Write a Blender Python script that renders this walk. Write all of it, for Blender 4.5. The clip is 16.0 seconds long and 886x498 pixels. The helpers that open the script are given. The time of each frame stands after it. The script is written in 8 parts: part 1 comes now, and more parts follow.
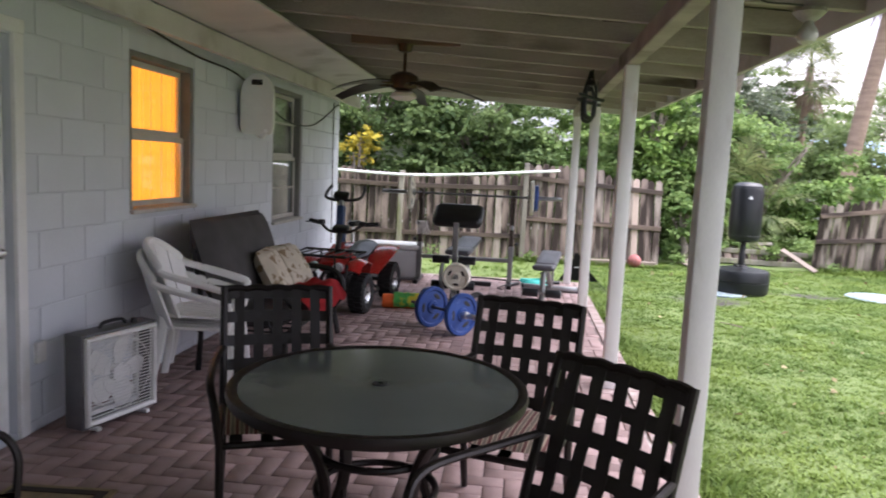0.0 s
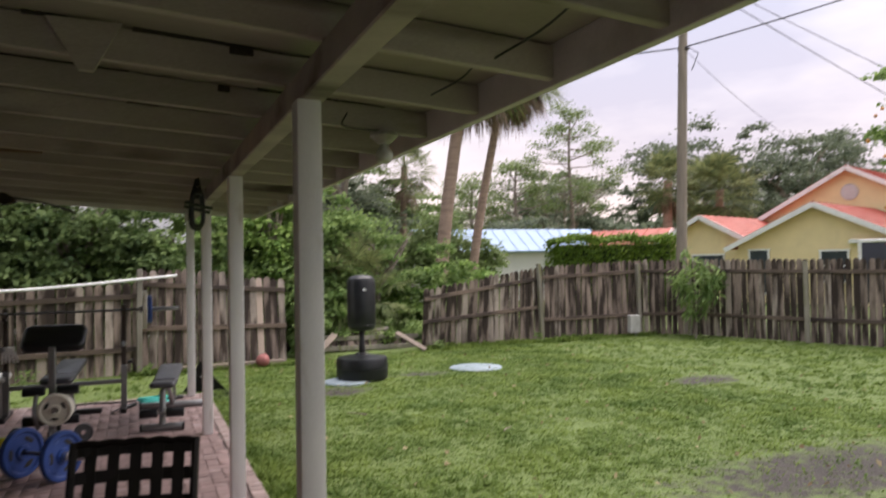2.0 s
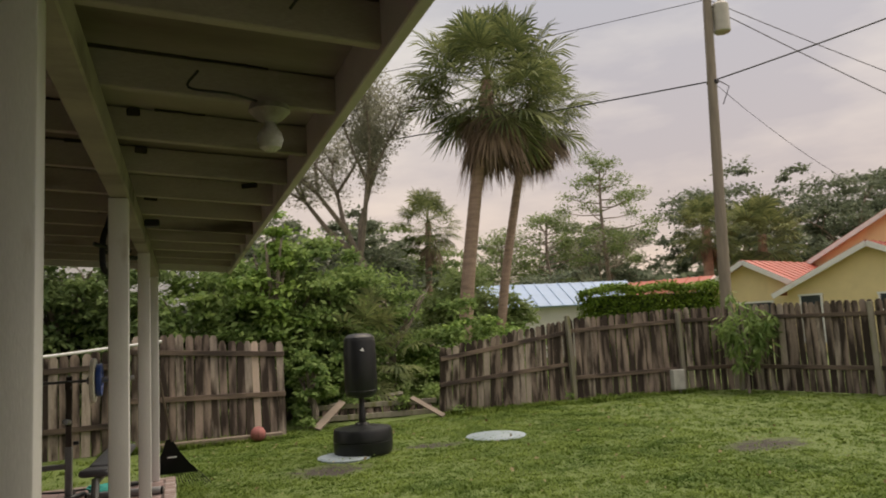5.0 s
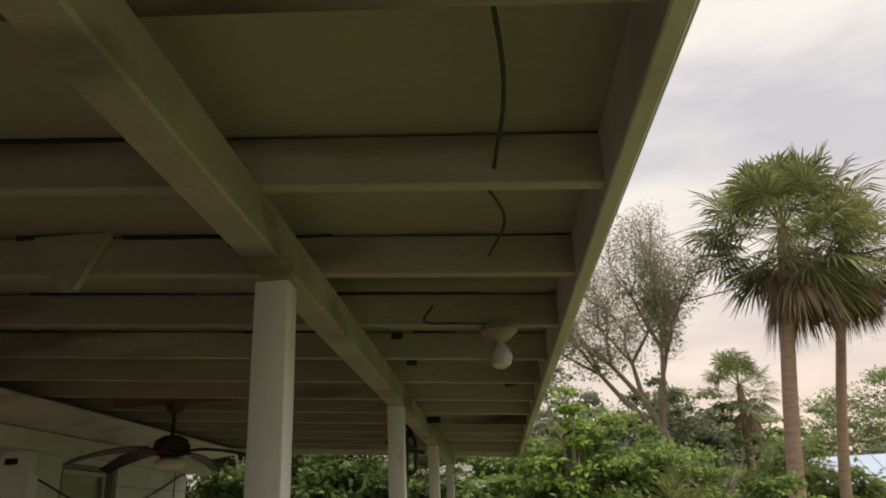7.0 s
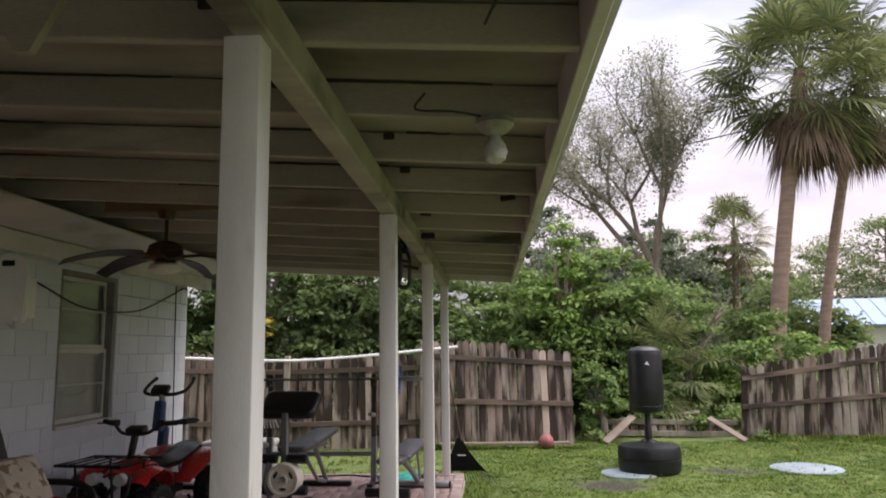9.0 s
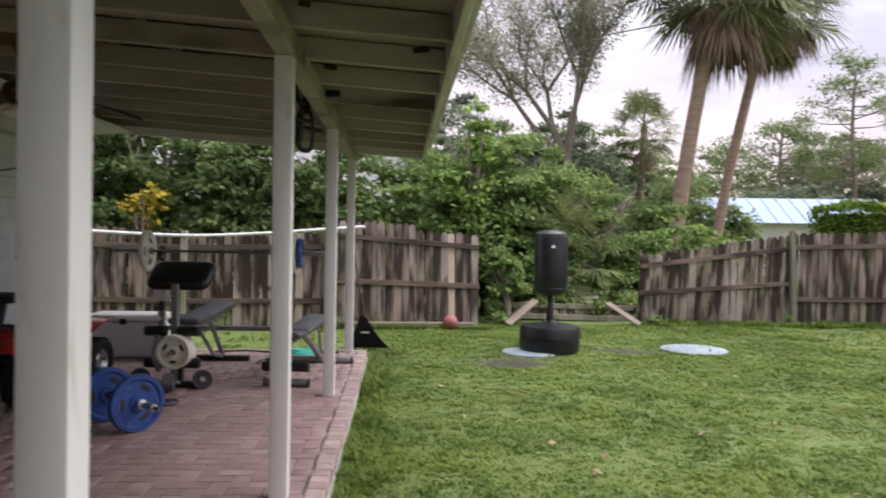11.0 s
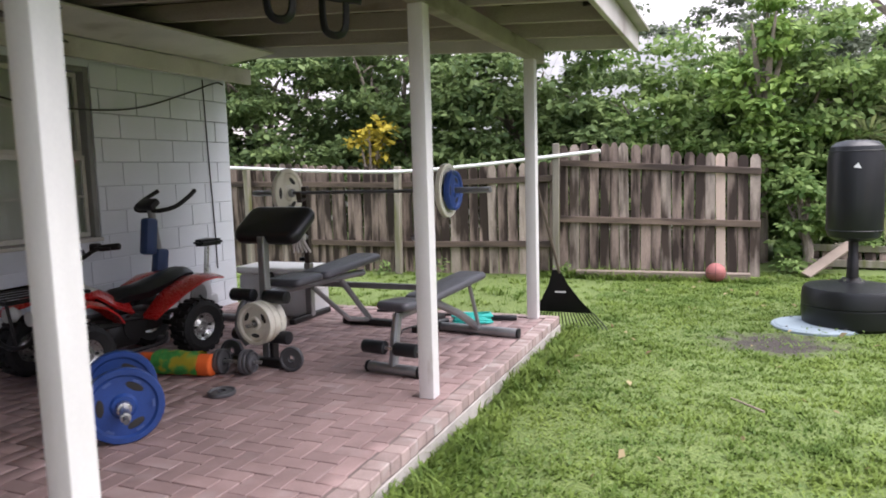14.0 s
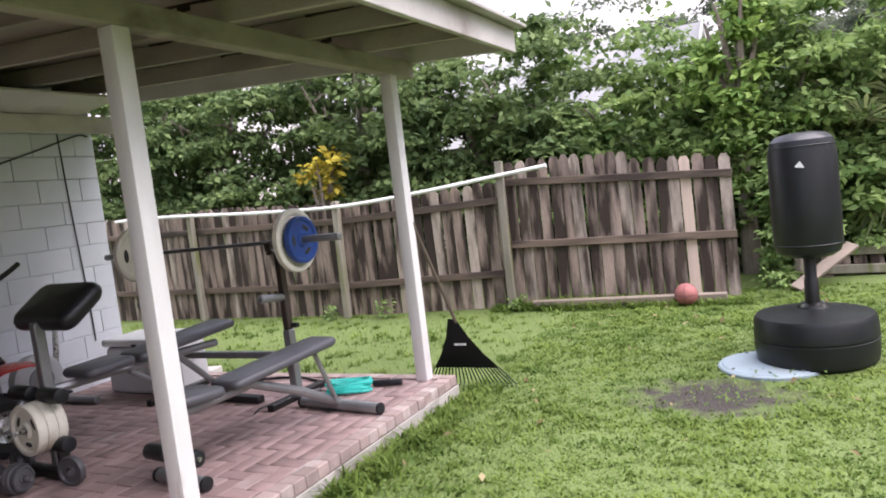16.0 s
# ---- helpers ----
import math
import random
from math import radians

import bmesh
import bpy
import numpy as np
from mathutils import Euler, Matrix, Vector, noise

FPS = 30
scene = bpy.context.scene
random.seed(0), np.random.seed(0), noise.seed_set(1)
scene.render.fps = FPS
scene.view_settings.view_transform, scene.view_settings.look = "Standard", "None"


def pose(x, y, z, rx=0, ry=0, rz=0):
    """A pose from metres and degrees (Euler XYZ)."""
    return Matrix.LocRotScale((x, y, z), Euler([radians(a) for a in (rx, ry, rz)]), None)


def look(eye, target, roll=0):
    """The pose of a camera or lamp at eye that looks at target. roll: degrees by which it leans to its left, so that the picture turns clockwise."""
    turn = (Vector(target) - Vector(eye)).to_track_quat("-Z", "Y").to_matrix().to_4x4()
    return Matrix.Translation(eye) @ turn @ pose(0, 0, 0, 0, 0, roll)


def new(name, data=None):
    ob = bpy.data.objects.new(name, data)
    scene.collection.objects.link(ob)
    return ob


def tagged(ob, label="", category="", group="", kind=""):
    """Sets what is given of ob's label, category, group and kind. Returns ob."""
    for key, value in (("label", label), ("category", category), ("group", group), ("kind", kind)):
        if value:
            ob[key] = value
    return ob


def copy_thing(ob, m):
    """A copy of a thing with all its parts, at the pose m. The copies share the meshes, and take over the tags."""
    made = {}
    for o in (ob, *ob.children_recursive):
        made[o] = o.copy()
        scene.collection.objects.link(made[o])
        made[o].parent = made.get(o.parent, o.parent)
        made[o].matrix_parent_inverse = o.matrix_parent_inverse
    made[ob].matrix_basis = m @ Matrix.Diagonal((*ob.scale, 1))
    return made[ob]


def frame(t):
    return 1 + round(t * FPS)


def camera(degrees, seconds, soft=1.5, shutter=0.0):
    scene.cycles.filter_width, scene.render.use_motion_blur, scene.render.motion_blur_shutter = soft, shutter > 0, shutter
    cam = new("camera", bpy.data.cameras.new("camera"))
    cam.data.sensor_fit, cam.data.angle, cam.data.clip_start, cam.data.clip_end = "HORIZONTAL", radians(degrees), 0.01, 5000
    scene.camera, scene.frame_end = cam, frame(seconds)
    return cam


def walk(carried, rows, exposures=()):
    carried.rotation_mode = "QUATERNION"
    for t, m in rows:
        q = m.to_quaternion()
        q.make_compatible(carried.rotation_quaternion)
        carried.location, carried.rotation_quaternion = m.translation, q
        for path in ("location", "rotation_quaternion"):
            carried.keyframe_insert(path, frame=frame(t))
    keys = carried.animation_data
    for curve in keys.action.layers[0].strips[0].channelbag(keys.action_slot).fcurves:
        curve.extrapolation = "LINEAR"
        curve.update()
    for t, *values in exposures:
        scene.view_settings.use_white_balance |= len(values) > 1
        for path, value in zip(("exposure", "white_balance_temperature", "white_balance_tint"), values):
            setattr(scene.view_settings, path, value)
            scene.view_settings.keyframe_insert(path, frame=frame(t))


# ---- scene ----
cam = camera(63.8, 16.0, soft=1.8, shutter=0.3)
PATH = [
    (0, (2.52, -0.483, 1.513), (2.322, 1.494, 1.283), 2.7),
    (0.5, (2.51, -0.499, 1.512), (2.573, 1.487, 1.292), 2.4),
    (1, (2.415, -0.499, 1.508), (2.766, 1.464, 1.351), 0.8),
    (1.5, (2.499, -0.58, 1.565), (3.068, 1.334, 1.453), -0.3),
    (2, (2.621, -0.46, 1.619), (3.413, 1.376, 1.666), -1.0),
    (2.5, (2.774, -0.422, 1.665), (3.656, 1.345, 1.976), -1.5),
    (3, (2.822, -0.348, 1.708), (3.728, 1.396, 2.079), -5.6),
    (5.5, (3.681, 0.676, 1.479), (4.199, 2.596, 1.694), -1.1),
    (6, (3.748, 0.529, 1.504), (3.873, 2.493, 1.859), -0.8),
    (6.5, (3.781, 0.427, 1.58), (3.765, 2.351, 2.123), -2.5),
    (7, (3.794, 0.365, 1.62), (3.692, 2.231, 2.333), -2.6),
    (7.5, (3.789, 0.389, 1.617), (3.65, 2.244, 2.351), -2.6),
    (8, (3.785, 0.458, 1.587), (3.632, 2.358, 2.194), -2.2),
    (8.5, (3.804, 0.534, 1.534), (3.656, 2.483, 1.958), -1.6),
    (8.7, (3.813, 0.537, 1.512), (3.673, 2.499, 1.874), -1.1),
    (10.8, (3.817, 0.874, 1.345), (3.845, 2.874, 1.339), 0.4),
    (11, (3.845, 0.897, 1.342), (3.966, 2.893, 1.315), 1.0),
    (11.5, (4.167, 0.919, 1.362), (4.431, 2.898, 1.259), 1.8),
    (12, (4.41, 1.45, 1.36), (4.72, 3.422, 1.228), 2.9),
    (12.5, (4.513, 1.951, 1.333), (4.673, 3.939, 1.176), -0.0),
    (13, (4.622, 2.48, 1.261), (4.362, 4.453, 1.064), 1.2),
    (13.5, (4.66, 2.936, 1.26), (4.024, 4.82, 1.045), 0.3),
    (14, (4.922, 3.231, 1.326), (4.162, 5.068, 1.108), -1.6),
    (14.5, (5.171, 3.642, 1.337), (4.313, 5.436, 1.121), -0.7),
    (15, (5.323, 4.076, 1.309), (4.37, 5.819, 1.077), -1.5),
    (15.5, (5.602, 4.46, 1.343), (4.74, 6.251, 1.121), -3.7),
    (16, (5.864, 4.744, 1.39), (4.96, 6.521, 1.226), -6.8),
]
walk(cam, [(t, look(e, g, r)) for t, e, g, r in PATH],
     [(0.0, 2.2, 6050, 20), (1.0, 2.0, 6100, 21), (1.7, 1.55, 6300, 19), (2.4, 0.7, 7150, 14), (3.2, 0.65, 7550, 12), (5.4, 0.5, 7900, 12), (6.0, 0.8, 7950, 12), (7.0, 0.8, 8050, 12), (7.5, 0.95, 7700, 13), (8.0, 1.5, 6650, 18), (8.7, 1.15, 6600, 20), (10.8, 1.2, 6450, 18), (12.5, 1.22, 6400, 18), (14.5, 1.78, 6200, 19), (16.0, 1.72, 6250, 21)])

# ---------------------------------------------------------------- world and light
world = bpy.data.worlds.new("dusk_sky")
scene.world = world
world.use_nodes = True
wn, wl = world.node_tree.nodes, world.node_tree.links
wn.clear()


def wnode(kind, **values):
    n = wn.new(kind)
    for key, value in values.items():
        n.inputs[key].default_value = value
    return n


sky = wn.new("ShaderNodeTexSky")
sky.sky_type, sky.sun_disc = "NISHITA", False
sky.sun_elevation, sky.sun_rotation = radians(63), radians(84)
sky.air_density, sky.dust_density = 1.0, 3.0
sky_bg = wnode("ShaderNodeBackground", Strength=0.10)
cloud_bg = wnode("ShaderNodeBackground", Strength=0.63)
coord = wn.new("ShaderNodeTexCoord")
squash = wn.new("ShaderNodeMapping")
squash.inputs["Scale"].default_value = (1.0, 1.0, 3.2)
cloud_noise = wnode("ShaderNodeTexNoise", Scale=2.1, Detail=6.0, Roughness=0.55)
cloud_ramp = wn.new("ShaderNodeValToRGB")
cloud_ramp.color_ramp.elements[0].position, cloud_ramp.color_ramp.elements[0].color = 0.36, (0.62, 0.62, 0.72, 1)
cloud_ramp.color_ramp.elements[1].position, cloud_ramp.color_ramp.elements[1].color = 0.6, (0.96, 0.94, 0.96, 1)
split = wn.new("ShaderNodeSeparateXYZ")
horizon = wn.new("ShaderNodeValToRGB")
horizon.color_ramp.elements[0].position, horizon.color_ramp.elements[0].color = 0.05, (1.0, 0.87, 0.80, 1)
horizon.color_ramp.elements[1].position, horizon.color_ramp.elements[1].color = 0.42, (0.88, 0.95, 1.0, 1)
warm = wn.new("ShaderNodeMix")
warm.data_type, warm.blend_type = "RGBA", "MULTIPLY"
warm.inputs["Factor"].default_value = 1.0
cover = wnode("ShaderNodeMixShader", Fac=0.86)
world_out = wn.new("ShaderNodeOutputWorld")
wl.new(coord.outputs["Generated"], squash.inputs["Vector"])
wl.new(squash.outputs["Vector"], cloud_noise.inputs["Vector"])
wl.new(cloud_noise.outputs["Fac"], cloud_ramp.inputs["Fac"])
wl.new(coord.outputs["Generated"], split.inputs["Vector"])
wl.new(split.outputs["Z"], horizon.inputs["Fac"])
wl.new(cloud_ramp.outputs["Color"], warm.inputs[6])
wl.new(horizon.outputs["Color"], warm.inputs[7])
wl.new(warm.outputs[2], cloud_bg.inputs["Color"])
wl.new(sky.outputs["Color"], sky_bg.inputs["Color"])
wl.new(sky_bg.outputs["Background"], cover.inputs[1])
wl.new(cloud_bg.outputs["Background"], cover.inputs[2])
wl.new(cover.outputs["Shader"], world_out.inputs["Surface"])

sun = new("sun", bpy.data.lights.new("sun", "SUN"))
sun.data.energy, sun.data.angle, sun.data.color = 2.4, radians(70), (1.0, 0.95, 0.90)
sun.matrix_world = look((13, 1.4, 26), (0, 0, 0))

# ---------------------------------------------------------------- helpers of this scene
LAWN = -0.15


def part(name, bm, material, parent=None, label="", sharp=35):
    """Links a bmesh as one mesh object."""
    me = bpy.data.meshes.new(name)
    bmesh.ops.recalc_face_normals(bm, faces=bm.faces)
    bm.to_mesh(me)
    bm.free()
    me.polygons.foreach_set("use_smooth", [True] * len(me.polygons))
    me.set_sharp_from_angle(angle=radians(sharp))
    me.materials.append(material)
    ob = new(name, me)
    if parent is not None:
        ob.parent = parent
    if label:
        ob["label"] = label
    return ob


def thing(name, label, category, x=0, y=0, z=0, turn=0, group="", kind=""):
    ob = new(name)
    ob.empty_display_size = 0.1
    ob.matrix_basis = pose(x, y, z, 0, 0, turn)
    return tagged(ob, label, category, group, kind)


def fast_mesh(name, verts, faces, material, parent=None, smooth=False):
    """A mesh object from arrays; every face has the same number of corners."""
    verts, faces = np.asarray(verts, np.float32), np.asarray(faces, np.int32)
    me = bpy.data.meshes.new(name)
    k = faces.shape[1]
    me.vertices.add(len(verts))
    me.vertices.foreach_set("co", verts.ravel())
    me.loops.add(faces.size)
    me.loops.foreach_set("vertex_index", faces.ravel())
    me.polygons.add(len(faces))
    me.polygons.foreach_set("loop_start", np.arange(0, faces.size, k, dtype=np.int32))
    if smooth:
        me.polygons.foreach_set("use_smooth", np.ones(len(faces), bool))
    me.update(calc_edges=True)
    me.materials.append(material)
    ob = new(name, me)
    if parent is not None:
        ob.parent = parent
    return ob


def bx(bm, c, s, rot=(0, 0, 0), bevel=0.0, seg=1):
    """A box with centre c and size s."""
    m = Matrix.Translation(c) @ Euler([radians(a) for a in rot]).to_matrix().to_4x4() @ Matrix.Diagonal((*s, 1))
    geo = bmesh.ops.create_cube(bm, size=1.0, matrix=m)
    if bevel:
        edges = list({e for v in geo["verts"] for e in v.link_edges})
        bmesh.ops.bevel(bm, geom=edges, offset=bevel, segments=seg, affect="EDGES", profile=0.5)
    return bm


def cyl(bm, a, b, r, r2=None, seg=14, bevel=0.0):
    """A cylinder or cone from a to b."""
    a, b = Vector(a), Vector(b)
    d = b - a
    m = Matrix.Translation((a + b) / 2) @ d.to_track_quat("Z", "Y").to_matrix().to_4x4()
    geo = bmesh.ops.create_cone(bm, cap_ends=True, segments=seg, radius1=r, radius2=r if r2 is None else r2, depth=d.length, matrix=m)
    if bevel:
        edges = [e for e in {e for v in geo["verts"] for e in v.link_edges} if any(len(f.verts) > 4 for f in e.link_faces)]
        bmesh.ops.bevel(bm, geom=edges, offset=bevel, segments=2, affect="EDGES", profile=0.5)
    return bm


def smooth_line(points, steps=6):
    """A Catmull-Rom line through the points."""
    p = [Vector(q) for q in points]
    p = [2 * p[0] - p[1]] + p + [2 * p[-1] - p[-2]]
    out = []
    for i in range(1, len(p) - 2):
        for k in range(steps):
            t = k / steps
            a, b, c, d = p[i - 1], p[i], p[i + 1], p[i + 2]
            out.append(0.5 * ((2 * b) + (c - a) * t + (2 * a - 5 * b + 4 * c - d) * t * t + (3 * b - 3 * c + d - a) * t ** 3))
    return out + [p[-2]]


def tube(bm, points, r, seg=8, closed=False, flat=1.0, r_end=None):
    """A round (or, with flat, oval) tube along the points."""
    p = [Vector(q) for q in points]
    n = len(p)
    rings, side = [], None
    for i in range(n):
        if closed:
            d = p[(i + 1) % n] - p[i - 1]
        else:
            d = p[min(i + 1, n - 1)] - p[max(i - 1, 0)]
        d.normalize()
        if side is None:
            side = d.cross(Vector((0, 0, 1))) if abs(d.z) < 0.9 else d.cross(Vector((0, 1, 0)))
        side = (side - d * side.dot(d)).normalized()
        up = side.cross(d)
        rr = r if r_end is None else r + (r_end - r) * i / (n - 1)
        rings.append([bm.verts.new(p[i] + rr * (math.cos(2 * math.pi * k / seg) * side + flat * math.sin(2 * math.pi * k / seg) * up)) for k in range(seg)])
    for i in range(n if closed else n - 1):
        q, w = rings[i], rings[(i + 1) % n]
        for k in range(seg):
            bm.faces.new((q[k], q[(k + 1) % seg], w[(k + 1) % seg], w[k]))
    if not closed:
        bm.faces.new(rings[0])
        bm.faces.new(rings[-1])
    return bm


def lathe(bm, profile, seg=24, m=None):
    """Turns a profile of (radius, height) round the z axis; m places it."""
    m = m or Matrix()
    rings = []
    for r, z in profile:
        if r < 1e-5:
            rings.append([bm.verts.new(m @ Vector((0, 0, z)))])
        else:
            rings.append([bm.verts.new(m @ Vector((r * math.cos(2 * math.pi * k / seg), r * math.sin(2 * math.pi * k / seg), z))) for k in range(seg)])
    for q, w in zip(rings, rings[1:]):
        for k in range(seg):
            a, b = q[k % len(q)], q[(k + 1) % seg % len(q)]
            c, d = w[(k + 1) % seg % len(w)], w[k % len(w)]
            face = [v for i, v in enumerate((a, b, c, d)) if v not in (a, b, c, d)[:i]]
            if len(face) > 2:
                bm.faces.new(face)
    return bm


def prism(bm, outline, depth, m=None):
    """An outline in the xz plane, given depth along y, centred on y = 0."""
    m = m or Matrix()
    lo = [bm.verts.new(m @ Vector((x, -depth / 2, z))) for x, z in outline]
    hi = [bm.verts.new(m @ Vector((x, depth / 2, z))) for x, z in outline]
    bm.faces.new(lo)
    bm.faces.new(hi)
    for i in range(len(lo)):
        j = (i + 1) % len(lo)
        bm.faces.new((lo[i], lo[j], hi[j], hi[i]))
    return bm


def cloth(bm, sx, sy, puff, m=None, cuts=8, power=0.5):
    """A cushion: a rounded slab of that size, fuller in the middle."""
    m = m or Matrix()
    top, bottom = {}, {}
    for i in range(cuts + 1):
        for j in range(cuts + 1):
            u, v = 2 * i / cuts - 1, 2 * j / cuts - 1
            h = puff * max(0.0, (1 - u ** 4) * (1 - v ** 4)) ** power
            top[i, j] = bm.verts.new(m @ Vector((u * sx / 2, v * sy / 2, h / 2)))
            edge = i in (0, cuts) or j in (0, cuts)
            bottom[i, j] = top[i, j] if edge else bm.verts.new(m @ Vector((u * sx / 2, v * sy / 2, -h / 2)))
    for i in range(cuts):
        for j in range(cuts):
            bm.faces.new((top[i, j], top[i + 1, j], top[i + 1, j + 1], top[i, j + 1]))
            bm.faces.new((bottom[i, j], bottom[i, j + 1], bottom[i + 1, j + 1], bottom[i + 1, j]))
    return bm


def B():
    return bmesh.new()


# ---------------------------------------------------------------- materials
def surf(name, col, rough=0.6, metal=0.0, var=0.18, scale=4.0, fine=90.0, bump=0.15, dist=0.003, stain=None, stain_at=(0.55, 0.72), stretch=(1, 1, 1),
         per=0.0, island=0.0, spec=0.5, coat=0.0, stain_scale=None, through_light=0.0):
    """A procedural surface: two scales of variation, stains with a colour of their own, relief, and a shift from piece to piece."""
    mat = bpy.data.materials.new(name)
    mat.use_nodes = True
    n, l = mat.node_tree.nodes, mat.node_tree.links
    b = n["Principled BSDF"]
    tc = n.new("ShaderNodeTexCoord")
    mp = n.new("ShaderNodeMapping")
    mp.inputs["Scale"].default_value = stretch
    l.new(tc.outputs["Object"], mp.inputs["Vector"])
    vector = mp.outputs["Vector"]
    if per:
        info = n.new("ShaderNodeObjectInfo")
        shift = n.new("ShaderNodeVectorMath")
        shift.operation = "MULTIPLY_ADD"
        l.new(info.outputs["Random"], shift.inputs[0])
        shift.inputs[1].default_value = (37, 53, 19)
        l.new(vector, shift.inputs[2])
        vector = shift.outputs["Vector"]

    def noise_tex(s, detail=4.0):
        t = n.new("ShaderNodeTexNoise")
        t.inputs["Scale"].default_value, t.inputs["Detail"].default_value = s, detail
        l.new(vector, t.inputs["Vector"])
        return t.outputs["Fac"]

    def span(fac, lo, hi):
        r = n.new("ShaderNodeMapRange")
        r.inputs["From Min"].default_value, r.inputs["From Max"].default_value = 0.3, 0.7
        r.inputs["To Min"].default_value, r.inputs["To Max"].default_value = lo, hi
        l.new(fac, r.inputs["Value"])
        return r.outputs["Result"]

    def times(a, v):
        t = n.new("ShaderNodeMath")
        t.operation = "MULTIPLY"
        l.new(a, t.inputs[0])
        l.new(v, t.inputs[1])
        return t.outputs["Value"]

    big, small = noise_tex(scale), noise_tex(fine, 6.0)
    gain = times(span(big, 1 - var, 1 + var), span(small, 1 - var * 0.6, 1 + var * 0.6))
    for amount, source in ((per, "object"), (island, "island")):
        if amount:
            node = n.new("ShaderNodeObjectInfo" if source == "object" else "ShaderNodeNewGeometry")
            r = n.new("ShaderNodeMapRange")
            r.inputs["To Min"].default_value, r.inputs["To Max"].default_value = 1 - amount, 1 + amount
            l.new(node.outputs["Random" if source == "object" else "Random Per Island"], r.inputs["Value"])
            gain = times(gain, r.outputs["Result"])
    mix = n.new("ShaderNodeMix")
    mix.data_type, mix.blend_type = "RGBA", "MULTIPLY"
    mix.inputs["Factor"].default_value = 1.0
    mix.inputs[6].default_value = (*col, 1)
    l.new(gain, mix.inputs[7])
    colour = mix.outputs[2]
    if stain:
        blot = noise_tex(stain_scale or scale * 0.6, 8.0)
        ramp = n.new("ShaderNodeMapRange")
        ramp.inputs["From Min"].default_value, ramp.inputs["From Max"].default_value = stain_at
        l.new(blot, ramp.inputs["Value"])
        over = n.new("ShaderNodeMix")
        over.data_type = "RGBA"
        l.new(ramp.outputs["Result"], over.inputs["Factor"])
        l.new(colour, over.inputs[6])
        over.inputs[7].default_value = (*stain, 1)
        colour = over.outputs[2]
    l.new(colour, b.inputs["Base Color"])
    rr = n.new("ShaderNodeMapRange")
    rr.inputs["From Min"].default_value, rr.inputs["From Max"].default_value = 0.3, 0.7
    rr.inputs["To Min"].default_value, rr.inputs["To Max"].default_value = max(0.02, rough - 0.09), min(1, rough + 0.09)
    l.new(small, rr.inputs["Value"])
    l.new(rr.outputs["Result"], b.inputs["Roughness"])
    b.inputs["Metallic"].default_value = metal
    b.inputs["Specular IOR Level"].default_value = spec
    b.inputs["Coat Weight"].default_value = coat
    if bump:
        bp = n.new("ShaderNodeBump")
        bp.inputs["Strength"].default_value, bp.inputs["Distance"].default_value = bump, dist
        l.new(small, bp.inputs["Height"])
        l.new(bp.outputs["Normal"], b.inputs["Normal"])
    if through_light:
        tr = n.new("ShaderNodeBsdfTranslucent")
        l.new(colour, tr.inputs["Color"])
        ms = n.new("ShaderNodeMixShader")
        ms.inputs["Fac"].default_value = through_light
        l.new(b.outputs["BSDF"], ms.inputs[1])
        l.new(tr.outputs["BSDF"], ms.inputs[2])
        l.new(ms.outputs["Shader"], n["Material Output"].inputs["Surface"])
    return mat


def leaves(name, dark, light, rough=0.6, clear=0.3, vary=0.6, lo=0.45, hi=1.15, patches=0.9):
    """Leaf material: the hue goes from leaf to leaf, with patches of growth, and light shines through."""
    mat = bpy.data.materials.new(name)
    mat.use_nodes = True
    n, l = mat.node_tree.nodes, mat.node_tree.links
    b = n["Principled BSDF"]
    geo, tc = n.new("ShaderNodeNewGeometry"), n.new("ShaderNodeTexCoord")
    patch = n.new("ShaderNodeTexNoise")
    patch.inputs["Scale"].default_value, patch.inputs["Detail"].default_value = patches, 3.0
    l.new(tc.outputs["Object"], patch.inputs["Vector"])
    add = n.new("ShaderNodeMath")
    add.operation = "MULTIPLY_ADD"
    l.new(geo.outputs["Random Per Island"], add.inputs[0])
    add.inputs[1].default_value = vary
    l.new(patch.outputs["Fac"], add.inputs[2])
    r = n.new("ShaderNodeMapRange")
    r.inputs["From Min"].default_value, r.inputs["From Max"].default_value = lo, hi
    l.new(add.outputs["Value"], r.inputs["Value"])
    mix = n.new("ShaderNodeMix")
    mix.data_type = "RGBA"
    mix.inputs[6].default_value, mix.inputs[7].default_value = (*dark, 1), (*light, 1)
    l.new(r.outputs["Result"], mix.inputs["Factor"])
    l.new(mix.outputs[2], b.inputs["Base Color"])
    b.inputs["Roughness"].default_value = rough
    b.inputs["Specular IOR Level"].default_value = 0.18
    tr = n.new("ShaderNodeBsdfTranslucent")
    l.new(mix.outputs[2], tr.inputs["Color"])
    ms = n.new("ShaderNodeMixShader")
    ms.inputs["Fac"].default_value = clear
    l.new(b.outputs["BSDF"], ms.inputs[1])
    l.new(tr.outputs["BSDF"], ms.inputs[2])
    l.new(ms.outputs["Shader"], n["Material Output"].inputs["Surface"])
    return mat


def glass_mat(name, tint=(0.9, 0.95, 0.93), rough=0.02):
    mat = bpy.data.materials.new(name)
    mat.use_nodes = True
    b = mat.node_tree.nodes["Principled BSDF"]
    b.inputs["Base Color"].default_value = (*tint, 1)
    b.inputs["Roughness"].default_value = rough
    b.inputs["Transmission Weight"].default_value = 1.0
    b.inputs["IOR"].default_value = 1.45
    return mat


